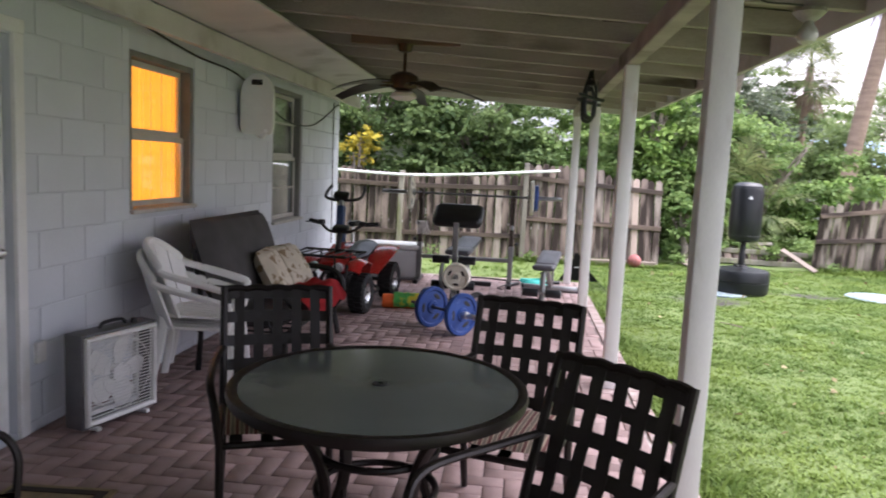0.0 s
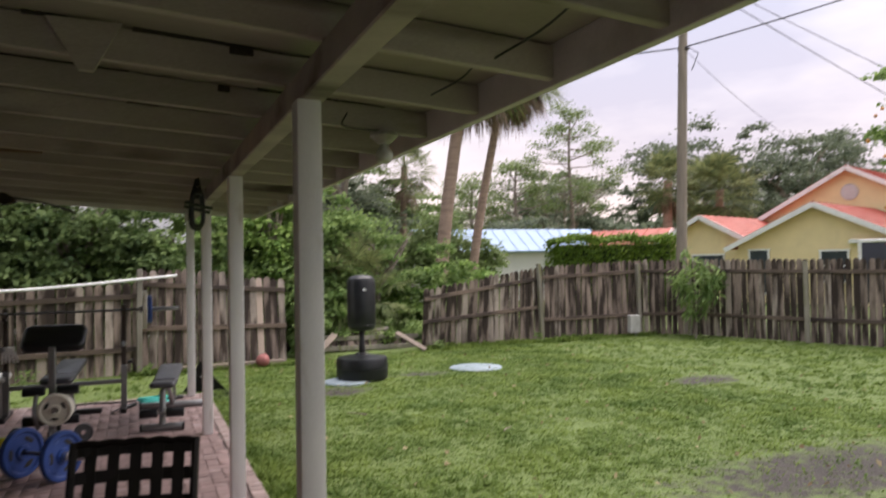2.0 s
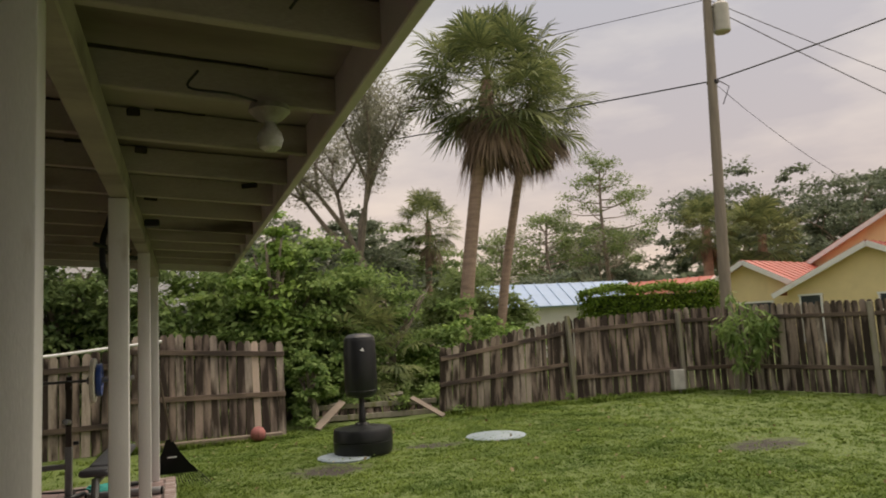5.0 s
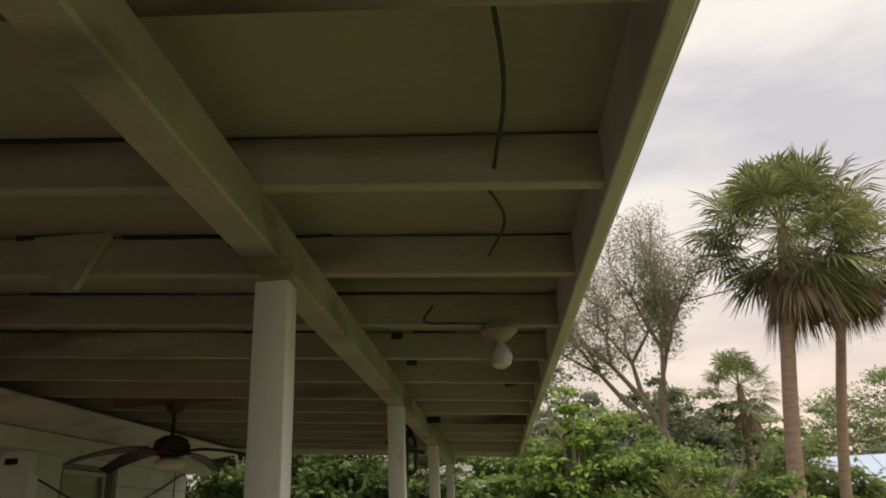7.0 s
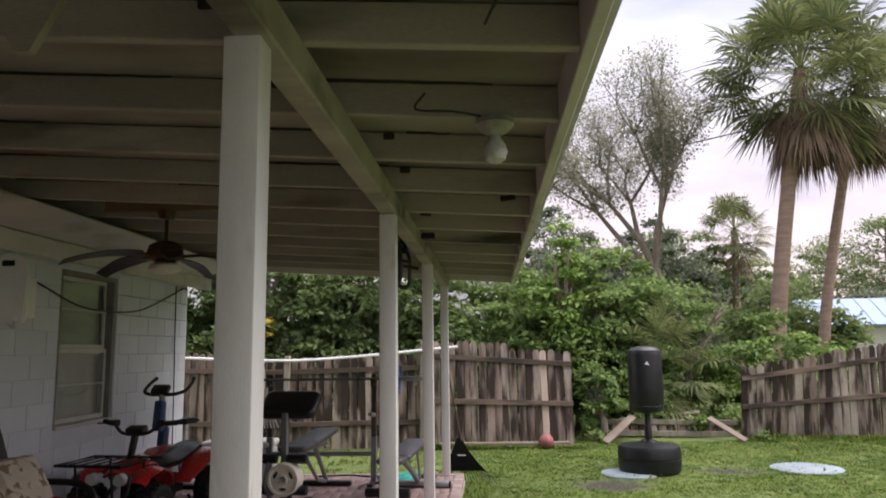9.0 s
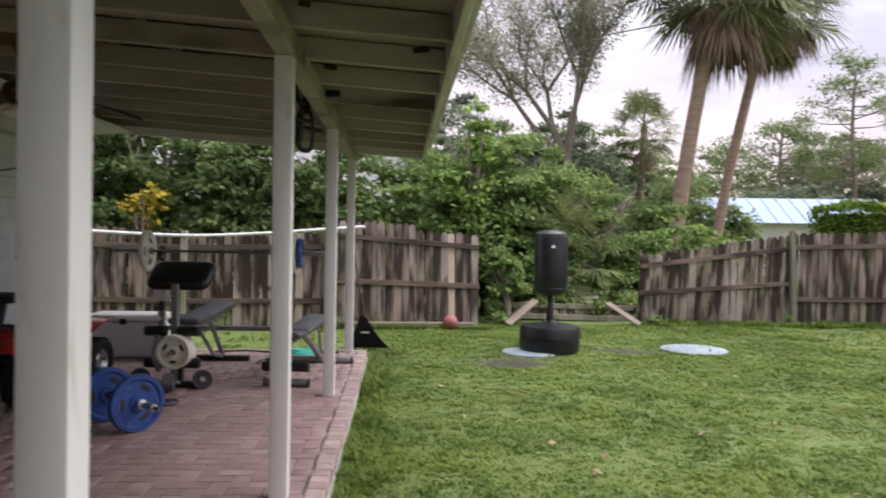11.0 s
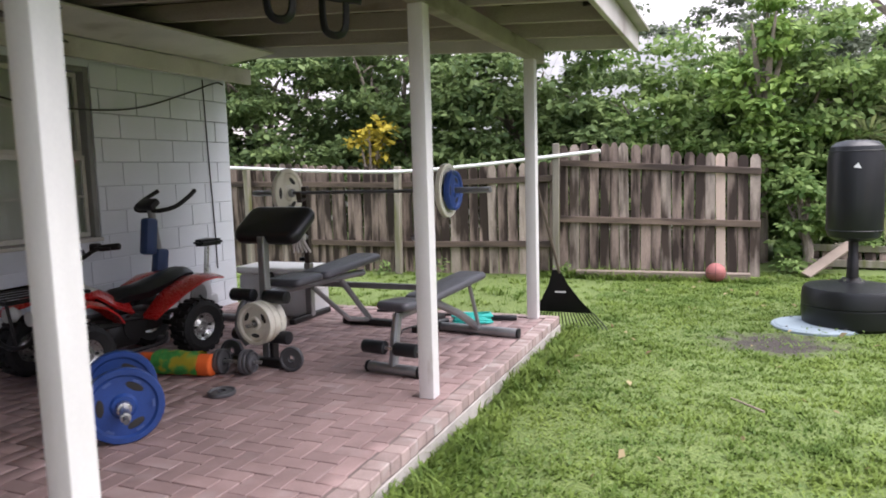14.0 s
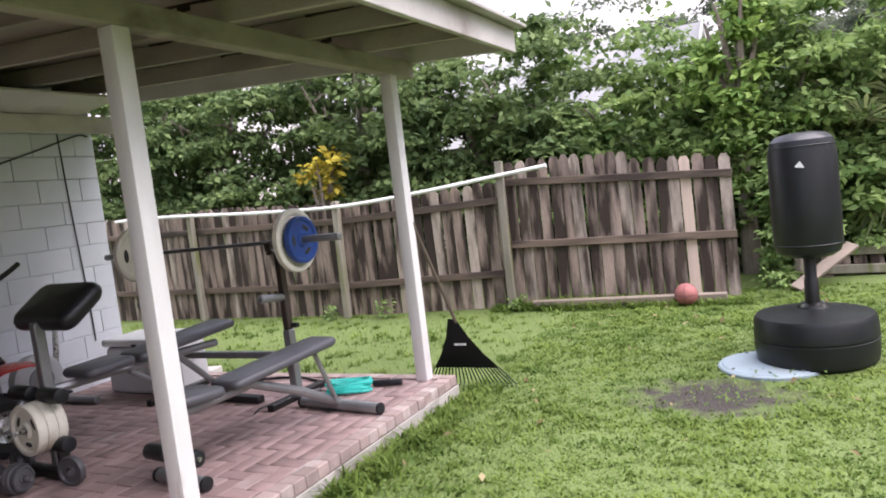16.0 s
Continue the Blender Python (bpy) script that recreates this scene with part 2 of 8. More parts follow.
def glow(name, col, strength):
    mat = bpy.data.materials.new(name)
    mat.use_nodes = True
    b = mat.node_tree.nodes["Principled BSDF"]
    b.inputs["Base Color"].default_value = (*col, 1)
    b.inputs["Emission Color"].default_value = (*col, 1)
    b.inputs["Emission Strength"].default_value = strength
    return mat


BLOCK = surf("painted_block", (0.64, 0.67, 0.715), 0.75, var=0.06, scale=1.2, fine=140, bump=0.35, dist=0.004, stain=(0.55, 0.58, 0.62), stain_at=(0.58, 0.85), per=0.02)
JOINT = surf("painted_joint", (0.60, 0.63, 0.675), 0.85, var=0.08, scale=3, fine=160, bump=0.3)
WHITE_WOOD = surf("old_white_paint", (0.54, 0.51, 0.49), 0.55, var=0.1, scale=2.5, fine=70, bump=0.2, stain=(0.24, 0.20, 0.17), stain_at=(0.56, 0.74), stretch=(1, 1, 1), per=0.05)
POST_PAINT = surf("post_paint", (0.72, 0.70, 0.69), 0.5, var=0.06, scale=3, fine=90, bump=0.2, stain=(0.40, 0.33, 0.27), stain_at=(0.66, 0.76), stretch=(3, 3, 0.7), per=0.03)
# white paint with mildew stains, its base darkened for the shade under the roof
JOIST_WOOD = surf("mildewed_white_paint_shaded", (0.345, 0.300, 0.265), 0.65, var=0.18, scale=1.6, fine=70, bump=0.3, stain=(0.075, 0.055, 0.042), stain_at=(0.56, 0.70), stretch=(0.7, 2, 3.0), per=0.14)
# off-white boards with stains; porch shade is put into the lowered base colour
SOFFIT = surf("ceiling_board_shaded", (0.30, 0.262, 0.228), 0.8, var=0.14, scale=1.4, fine=60, bump=0.2, stain=(0.10, 0.074, 0.056), stain_at=(0.54, 0.70), stretch=(0.5, 1.3, 1))
# near-black brown that stands for shade in gaps and holes under the roof
GAP_DARK = surf("gap_shade_wood", (0.030, 0.022, 0.017), 0.95, var=0.4, scale=12, fine=90, bump=0.6)
BARE_WOOD = surf("bare_board", (0.42, 0.30, 0.19), 0.75, var=0.2, scale=3, fine=80, bump=0.25, stretch=(0.3, 3, 3))
BRICK = surf("patio_brick", (0.275, 0.190, 0.178), 0.7, var=0.20, scale=5, fine=150, bump=0.5, dist=0.003, stain=(0.42, 0.34, 0.32), stain_at=(0.56, 0.85), per=0.13, island=0.0)
BRICK_REST = surf("patio_brick_rest", (0.275, 0.190, 0.178), 0.7, var=0.20, scale=5, fine=150, bump=0.5, dist=0.003, stain=(0.42, 0.34, 0.32), stain_at=(0.56, 0.85), island=0.13)
MORTAR = surf("patio_mortar", (0.15, 0.115, 0.105), 0.9, var=0.3, scale=2.2, fine=120, bump=0.5, stain=(0.44, 0.39, 0.37), stain_at=(0.54, 0.64), stain_scale=1.6)
EDGE = surf("patio_edge", (0.31, 0.235, 0.215), 0.85, var=0.2, scale=6, fine=100, bump=0.5, per=0.15, stain=(0.46, 0.41, 0.38), stain_at=(0.54, 0.72))
FENCE_WOOD = surf("fence_board", (0.262, 0.200, 0.165), 0.85, var=0.3, scale=2.0, fine=40, bump=0.5, dist=0.004, stain=(0.034, 0.022, 0.016), stain_at=(0.41, 0.55), stretch=(3.4, 3.4, 1.0), per=0.16, stain_scale=1.8)
FENCE_LIGHT = surf("fence_board_pale", (0.38, 0.315, 0.265), 0.85, var=0.28, scale=2.0, fine=40, bump=0.5, dist=0.004, stain=(0.055, 0.038, 0.028), stain_at=(0.45, 0.60), stretch=(3.4, 3.4, 1.0), per=0.18, stain_scale=1.8)
RAIL_WOOD = surf("fence_rail", (0.135, 0.098, 0.075), 0.85, var=0.3, scale=2.0, fine=50, bump=0.5, stretch=(0.8, 6, 6), per=0.25, stain=(0.045, 0.032, 0.026), stain_at=(0.46, 0.6))
FPOST_WOOD = surf("fence_post", (0.26, 0.235, 0.19), 0.85, var=0.2, scale=2.0, fine=50, bump=0.5, stretch=(6, 6, 0.8), per=0.15, stain=(0.17, 0.175, 0.07), stain_at=(0.5, 0.66))
BARK = surf("bark", (0.26, 0.215, 0.18), 0.9, var=0.3, scale=3, fine=30, bump=0.8, dist=0.02, stretch=(4, 4, 1))
PALM_BARK = surf("palm_bark", (0.34, 0.24, 0.185), 0.9, var=0.2, scale=2, fine=14, bump=0.8, dist=0.03, stretch=(1, 1, 5))
POLE_WOOD = surf("pole_wood", (0.24, 0.20, 0.165), 0.85, var=0.2, scale=2, fine=40, bump=0.4, stretch=(6, 6, 0.5))
LEAF_MID = leaves("bush_leaves", (0.105, 0.185, 0.056), (0.335, 0.445, 0.15), clear=0.42, vary=0.5, patches=1.3)
LEAF_DARK = leaves("dense_leaves", (0.078, 0.130, 0.050), (0.262, 0.350, 0.130), clear=0.4, vary=0.5, patches=1.3)
LEAF_LIME = leaves("young_leaves", (0.11, 0.21, 0.05), (0.33, 0.46, 0.12))
LEAF_YELLOW = leaves("yellow_leaves", (0.28, 0.24, 0.03), (0.55, 0.44, 0.05))
# paler, greyer greens: distance haze is mixed into the leaf colour
LEAF_FAR = leaves("hazed_far_leaves", (0.12, 0.15, 0.105), (0.235, 0.275, 0.17), clear=0.4, vary=0.35)
LEAF_PINE = leaves("pine_needles", (0.14, 0.20, 0.075), (0.31, 0.39, 0.15), clear=0.45, vary=0.35)
LEAF_GREY = leaves("sparse_leaves", (0.26, 0.265, 0.20), (0.44, 0.43, 0.33), clear=0.6, vary=0.4)
PALM_GREEN = leaves("palm_green", (0.075, 0.105, 0.048), (0.27, 0.30, 0.125), clear=0.4, patches=1.6)
PALM_DEAD = leaves("palm_dead", (0.13, 0.088, 0.064), (0.40, 0.295, 0.22), clear=0.25)
GRASS = leaves("grass_blades", (0.068, 0.127, 0.021), (0.226, 0.305, 0.066), clear=0.3, vary=0.22, lo=0.36, hi=0.92, patches=1.7)
BLACK_METAL = surf("black_metal", (0.010, 0.009, 0.009), 0.45, metal=0.2, var=0.25, scale=6, bump=0.05)
BLACK_PLASTIC = surf("black_plastic", (0.009, 0.010, 0.011), 0.42, spec=0.4, var=0.2, scale=5, bump=0.08)
BLACK_VINYL = surf("black_vinyl", (0.010, 0.011, 0.013), 0.36, spec=0.45, var=0.2, scale=5, fine=220, bump=0.2)
GREY_VINYL = surf("grey_vinyl", (0.075, 0.075, 0.085), 0.42, var=0.12, scale=5, fine=220, bump=0.2)
WHITE_PLASTIC = surf("white_plastic", (0.80, 0.80, 0.79), 0.35, var=0.05, scale=4, bump=0.03, stain=(0.55, 0.52, 0.46), stain_at=(0.6, 0.85))
STEEL = surf("grey_steel", (0.28, 0.285, 0.29), 0.4, metal=0.7, var=0.15, scale=5, bump=0.05)
SILVER = surf("bare_steel", (0.52, 0.52, 0.51), 0.3, metal=0.9, var=0.12, scale=6, bump=0.05)
IVORY = surf("ivory_iron", (0.66, 0.63, 0.53), 0.5, var=0.1, scale=6, bump=0.1, stain=(0.40, 0.32, 0.22), stain_at=(0.62, 0.8))
BLUE_IRON = surf("blue_iron", (0.020, 0.060, 0.24), 0.42, var=0.15, scale=6, bump=0.1, stain=(0.02, 0.04, 0.12), stain_at=(0.6, 0.8))
RED_PAINT = surf("red_plastic", (0.52, 0.022, 0.020), 0.28, var=0.12, scale=4, bump=0.03, coat=0.4)
RUBBER = surf("rubber", (0.009, 0.009, 0.009), 0.75, var=0.25, scale=5, fine=60, bump=0.4)
IRON = surf("grey_iron", (0.11, 0.11, 0.115), 0.5, metal=0.4, var=0.2, scale=6, bump=0.15)

# ---------------------------------------------------------------- ground
def ground_mat():
    mat = bpy.data.materials.new("lawn_soil")
    mat.use_nodes = True
    n, l = mat.node_tree.nodes, mat.node_tree.links
    b = n["Principled BSDF"]
    tc = n.new("ShaderNodeTexCoord")

    def tex(scale, detail=6.0):
        t = n.new("ShaderNodeTexNoise")
        t.inputs["Scale"].default_value, t.inputs["Detail"].default_value = scale, detail
        l.new(tc.outputs["Object"], t.inputs["Vector"])
        return t.outputs["Fac"]

    def blend(fac, a, c, lo, hi):
        r = n.new("ShaderNodeMapRange")
        r.inputs["From Min"].default_value, r.inputs["From Max"].default_value = lo, hi
        l.new(fac, r.inputs["Value"])
        m = n.new("ShaderNodeMix")
        m.data_type = "RGBA"
        l.new(r.outputs["Result"], m.inputs["Factor"])
        for slot, v in ((6, a), (7, c)):
            if isinstance(v, tuple):
                m.inputs[slot].default_value = (*v, 1)
            else:
                l.new(v, m.inputs[slot])
        return m.outputs[2]

    fine, mid, wide = tex(55), tex(7), tex(0.55, 3.0)
    turf = blend(fine, (0.082, 0.128, 0.026), (0.158, 0.212, 0.052), 0.32, 0.68)
    turf = blend(mid, turf, (0.095, 0.150, 0.034), 0.50, 0.75)
    turf = blend(wide, turf, (0.165, 0.230, 0.066), 0.50, 0.85)
    soil = blend(fine, (0.022, 0.018, 0.015), (0.070, 0.058, 0.048), 0.3, 0.7)
    colour = turf
    for x, y, rx, ry in BARE:
        mp = n.new("ShaderNodeMapping")
        mp.vector_type = "TEXTURE"
        mp.inputs["Location"].default_value, mp.inputs["Scale"].default_value = (x, y, LAWN), (rx, ry, 1)
        l.new(tc.outputs["Object"], mp.inputs["Vector"])
        length = n.new("ShaderNodeVectorMath")
        length.operation = "LENGTH"
        l.new(mp.outputs["Vector"], length.inputs[0])
        rough_edge = n.new("ShaderNodeMath")
        rough_edge.operation = "MULTIPLY_ADD"
        l.new(mid, rough_edge.inputs[0])
        rough_edge.inputs[1].default_value = 2.2
        l.new(length.outputs["Value"], rough_edge.inputs[2])
        colour = blend(rough_edge.outputs["Value"], soil, colour, 1.55, 2.25)
    l.new(colour, b.inputs["Base Color"])
    b.inputs["Roughness"].default_value = 0.85
    bp = n.new("ShaderNodeBump")
    bp.inputs["Strength"].default_value, bp.inputs["Distance"].default_value = 0.9, 0.03
    l.new(fine, bp.inputs["Height"])
    l.new(bp.outputs["Normal"], b.inputs["Normal"])
    return mat


# bare, muddy spots: x, y and half sizes
BARE = ((5.25, 9.55, 0.55, 0.42), (6.9, 10.45, 0.55, 0.25), (10.35, 7.75, 0.62, 0.42), (8.0, 3.75, 1.7, 0.75))


def lawn_height(x, y):
    return 0.025 * noise.noise((x * 0.5, y * 0.5, 0)) + 0.012 * noise.noise((x * 1.9, y * 1.9, 4))


def build_ground():
    axis_x = [-900, -300, -120, -60, -30, -16, -8, -3] + [3.3 + 0.25 * i for i in range(64)] + [20, 23, 28, 36, 50, 80, 160, 400, 900]
    axis_y = [-900, -300, -100, -40, -20, -10, -6, -3] + [-1 + 0.25 * i for i in range(66)] + [17, 20, 26, 36, 50, 80, 160, 400, 900]
    verts = []
    for y in axis_y:
        for x in axis_x:
            near = 3.3 < x < 19 and -1 < y < 15.2
            verts.append((x, y, LAWN + (lawn_height(x, y) if near else 0.0)))
    w = len(axis_x)
    faces = [(j * w + i, j * w + i + 1, (j + 1) * w + i + 1, (j + 1) * w + i) for j in range(len(axis_y) - 1) for i in range(w - 1)]
    ob = fast_mesh("ground", verts, faces, ground_mat(), smooth=True)
    tagged(ob, "mown green lawn with bare muddy patches", "lawn", kind="structure")


build_ground()

# ---------------------------------------------------------------- porch roof, posts, house
POST_X = 3.265
POSTS = ((3.222, 2.225), (3.246, 4.575), (3.262, 6.975), (3.266, 9.30), (3.19, -3.2))
EAVE_X, END_Y, BACK_Y = 4.09, 9.66, -3.6
SLOPE = 0.062


def under(x):
    """Height of the joists' undersides."""
    return 2.325 + (EAVE_X - x) * SLOPE


def build_roof():
    roof = thing("porch_roof", "flat white-painted wooden porch roof with open joists", "roof", kind="structure")
    tilt = -math.degrees(math.atan(SLOPE))
    mid_x = (EAVE_X + 0.1) / 2
    length = EAVE_X - 0.06
    y, k = 1.87 - 0.645 * 8, 0
    js = []
    while y < END_Y - 0.2:
        js.append(y)
        y += 0.645
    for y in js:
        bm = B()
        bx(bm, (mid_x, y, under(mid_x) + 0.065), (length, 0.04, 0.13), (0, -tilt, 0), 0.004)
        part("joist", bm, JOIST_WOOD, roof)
    # dark strips for gap shade and mildew along joist tops, dark boxes for vent holes by the fascia
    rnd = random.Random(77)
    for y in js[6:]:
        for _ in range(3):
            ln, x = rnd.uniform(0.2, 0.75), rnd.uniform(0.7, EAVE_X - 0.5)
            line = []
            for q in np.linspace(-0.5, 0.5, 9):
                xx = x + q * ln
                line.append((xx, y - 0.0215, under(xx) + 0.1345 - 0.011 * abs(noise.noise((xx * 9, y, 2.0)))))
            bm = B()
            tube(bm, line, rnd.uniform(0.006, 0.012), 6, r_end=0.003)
            part("rotten_edge", bm, GAP_DARK, roof, "dark strip for gap shade and mildew")
        if rnd.random() < 0.6:
            bm = B()
            x = rnd.choice((EAVE_X - 0.14, 3.36, 3.02))
            bx(bm, (x, y - 0.024, under(x) + 0.112), (rnd.uniform(0.05, 0.11), 0.012, 0.034), (0, rnd.uniform(-8, 8), 0), 0.005)
            part("rot_hole", bm, GAP_DARK, roof, "dark box for the shade in a vent hole")
    bm = B()
    bx(bm, (mid_x, END_Y - 0.02, under(mid_x) + 0.065), (length, 0.04, 0.14), (0, -tilt, 0), 0.004)
    part("end_joist", bm, WHITE_WOOD, roof)
    bm = B()
    bx(bm, (EAVE_X + 0.02, (END_Y + BACK_Y) / 2, 2.3815), (0.04, END_Y - BACK_Y, 0.165), (0, 0, 0), 0.004)
    part("fascia", bm, WHITE_WOOD, roof)
    bm = B()
    bx(bm, (mid_x + 0.04, (END_Y + BACK_Y) / 2 + 0.015, under(mid_x + 0.04) + 0.1565), (length + 0.14, END_Y - BACK_Y + 0.05, 0.022), (0, -tilt, 0), 0.003)
    part("roof_edge", bm, surf("drip_edge", (0.42, 0.40, 0.37), 0.6, var=0.15), roof, "weathered grey roofing edge")
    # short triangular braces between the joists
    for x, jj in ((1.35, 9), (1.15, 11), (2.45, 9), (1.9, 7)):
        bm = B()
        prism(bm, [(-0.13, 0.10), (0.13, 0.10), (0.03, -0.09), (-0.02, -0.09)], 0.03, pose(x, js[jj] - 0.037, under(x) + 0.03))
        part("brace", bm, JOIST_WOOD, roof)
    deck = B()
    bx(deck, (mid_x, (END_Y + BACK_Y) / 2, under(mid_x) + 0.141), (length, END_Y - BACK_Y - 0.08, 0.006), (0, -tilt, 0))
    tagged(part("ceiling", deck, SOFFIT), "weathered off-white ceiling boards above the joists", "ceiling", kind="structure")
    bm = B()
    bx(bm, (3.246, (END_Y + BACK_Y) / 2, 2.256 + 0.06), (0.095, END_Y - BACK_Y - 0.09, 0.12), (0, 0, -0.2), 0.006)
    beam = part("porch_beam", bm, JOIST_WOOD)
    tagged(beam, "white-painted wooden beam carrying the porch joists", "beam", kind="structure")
    for px, y in POSTS:
        bm = B()
        bx(bm, (px, y, 1.1275), (0.094, 0.094, 2.255), (0, 0, 0), 0.006, 2)
        post = part("porch_post", bm, POST_PAINT)
        tagged(post, "square white-painted wooden porch post", "post", "porch posts", "structure")


def wall_with_holes(name, length, height, thick, holes, m, material, label):
    """A wall along local x with rectangular holes (x0, x1, z0, z1); its face is at local y = 0."""
    xs = sorted({0.0, length, *[v for h in holes for v in h[:2]]})
    zs = sorted({0.0, height, *[v for h in holes for v in h[2:]]})
    bm = B()
    for i in range(len(xs) - 1):
        for k in range(len(zs) - 1):
            cx, cz = (xs[i] + xs[i + 1]) / 2, (zs[k] + zs[k + 1]) / 2
            if any(h[0] < cx < h[1] and h[2] < cz < h[3] for h in holes):
                continue
            bx(bm, (cx, thick / 2, cz), (xs[i + 1] - xs[i], thick, zs[k + 1] - zs[k]))
    bmesh.ops.remove_doubles(bm, verts=bm.verts, dist=1e-4)
    seen, doubled = {}, []
    for f in bm.faces:
        key = tuple(round(c, 3) for c in f.calc_center_median())
        if key in seen:
            doubled += [f, seen[key]]
        seen[key] = f
    bmesh.ops.delete(bm, geom=list(set(doubled)), context="FACES_ONLY")
    ob = part(name, bm, material)
    ob.matrix_basis = m
    return tagged(ob, label, "wall", kind="structure")


WALL_END = 9.34
HOLES = [(3.94, 4.87, 1.11, 2.17), (6.66, 7.64, 0.83, 2.25), (1.95, 2.86, 0.02, 2.06)]
COURSE, BLOCK_L = 0.2033, 0.4064


def blocks_on(parent, length, height, holes, shift=0.0, limit=10 ** 6):
    """Painted concrete blocks, proud of the joints; the mesh is shared, cut pieces have their own."""
    shared = {}
    k = 0
    while k * COURSE < height:
        z0, z1 = k * COURSE, min((k + 1) * COURSE, height)
        x = -(BLOCK_L / 2 if k % 2 else 0) - shift
        while x < length:
            spans = [(max(0, x), min(length, x + BLOCK_L))]
            for h in holes:
                if h[2] < z1 - 0.03 and h[3] > z0 + 0.03:
                    cut = []
                    for a, b in spans:
                        if h[1] <= a or h[0] >= b:
                            cut.append((a, b))
                        else:
                            if h[0] > a:
                                cut.append((a, h[0]))
                            if h[1] < b:
                                cut.append((h[1], b))
                    spans = cut
            for a, b in spans:
                if b - a < 0.03:
                    continue
                key = (round(b - a, 3), round(z1 - z0, 3))
                if key not in shared:
                    bm = B()
                    bx(bm, (0, -0.002, 0), (b - a - 0.007, 0.007, z1 - z0 - 0.007), (0, 0, 0), 0.003)
                    ob = part("block", bm, BLOCK, parent)
                    shared[key] = ob.data
                else:
                    ob = new("block", shared[key])
                    ob.parent = parent
                ob.location = ((a + b) / 2, -0.0015, (z0 + z1) / 2)
            x += BLOCK_L
        k += 1


def build_house():
    # local x runs from the house corner towards the back of the porch, local y into the house
    length = WALL_END - BACK_Y
    holes = [(WALL_END - h[1], WALL_END - h[0], h[2] - LAWN, h[3] - LAWN) for h in HOLES]
    m = Matrix.Translation((0, WALL_END, LAWN)) @ Matrix(((0, -1, 0, 0), (-1, 0, 0, 0), (0, 0, 1, 0), (0, 0, 0, 1)))
    wall = wall_with_holes("wall_house", length, 2.86, 0.2, holes, m, JOINT, "grey-blue painted concrete block house wall")
    blocks_on(wall, length, 2.45, holes)
    end = wall_with_holes("wall_gable", 6.0, 2.86, 0.2, [], Matrix.Translation((-0.2, WALL_END, LAWN)) @ Matrix(((-1, 0, 0, 0), (0, -1, 0, 0), (0, 0, 1, 0), (0, 0, 0, 1))), JOINT,
                          "grey-blue painted block end wall of the house")
    # added wall, never in view, closing the porch behind the start to cut light
    wing = wall_with_holes("wall_wing", 12.0, 3.4, 0.2, [], Matrix.Translation((-0.2, BACK_Y - 0.002, LAWN)) @ Matrix(((1, 0, 0, 0), (0, -1, 0, 0), (0, 0, 1, 0), (0, 0, 0, 1))), JOINT,
                           "added unseen block wall that cuts light from behind the porch")
    wing.data.flip_normals()
    bm = B()
    bx(bm, (-2.84, (WALL_END + BACK_Y) / 2, 2.786), (5.9, WALL_END - BACK_Y + 0.5, 0.14), (0, 0, 0), 0.01)
    tagged(part("house_roof", bm, surf("shingle", (0.16, 0.15, 0.14), 0.9, var=0.2)), "low grey shingled house roof", "roof", kind="structure")
    # boxed old eave along the wall
    bm = B()
    bx(bm, (0.265, (WALL_END + 0.06 + BACK_Y) / 2, 2.335), (0.045, WALL_END + 0.06 - BACK_Y, 0.15), (0, 0, 0), 0.004)
    tagged(part("trim", bm, WHITE_WOOD), "white-painted header board along the wall", "trim", kind="structure")
    bm = B()
    bx(bm, (0.12, (WALL_END + 0.04 + BACK_Y) / 2, 2.385), (0.24, WALL_END + 0.04 - BACK_Y, 0.03), (0, 0, 0), 0.003)
    tagged(part("trim", bm, WHITE_WOOD), "white soffit board behind the header board", "trim", kind="structure")
    bm = B()
    bx(bm, (0.56, (WALL_END - 0.3 + BACK_Y) / 2, 2.455), (0.56, WALL_END - 0.3 - BACK_Y, 0.02), (0, -6, 0), 0.003)
    tagged(part("trim", bm, WHITE_WOOD), "white-painted boards under the joist ends", "trim", kind="structure")


def build_patio():
    bm = B()
    bx(bm, (1.735, (9.42 + BACK_Y) / 2, -0.119), (3.47, 9.42 - BACK_Y, 0.22), (0, 0, 0), 0.004)
    tagged(part("floor", bm, MORTAR), "red brick patio floor with worn pale joints", "patio", kind="structure")


build_roof()
build_house()
build_patio()

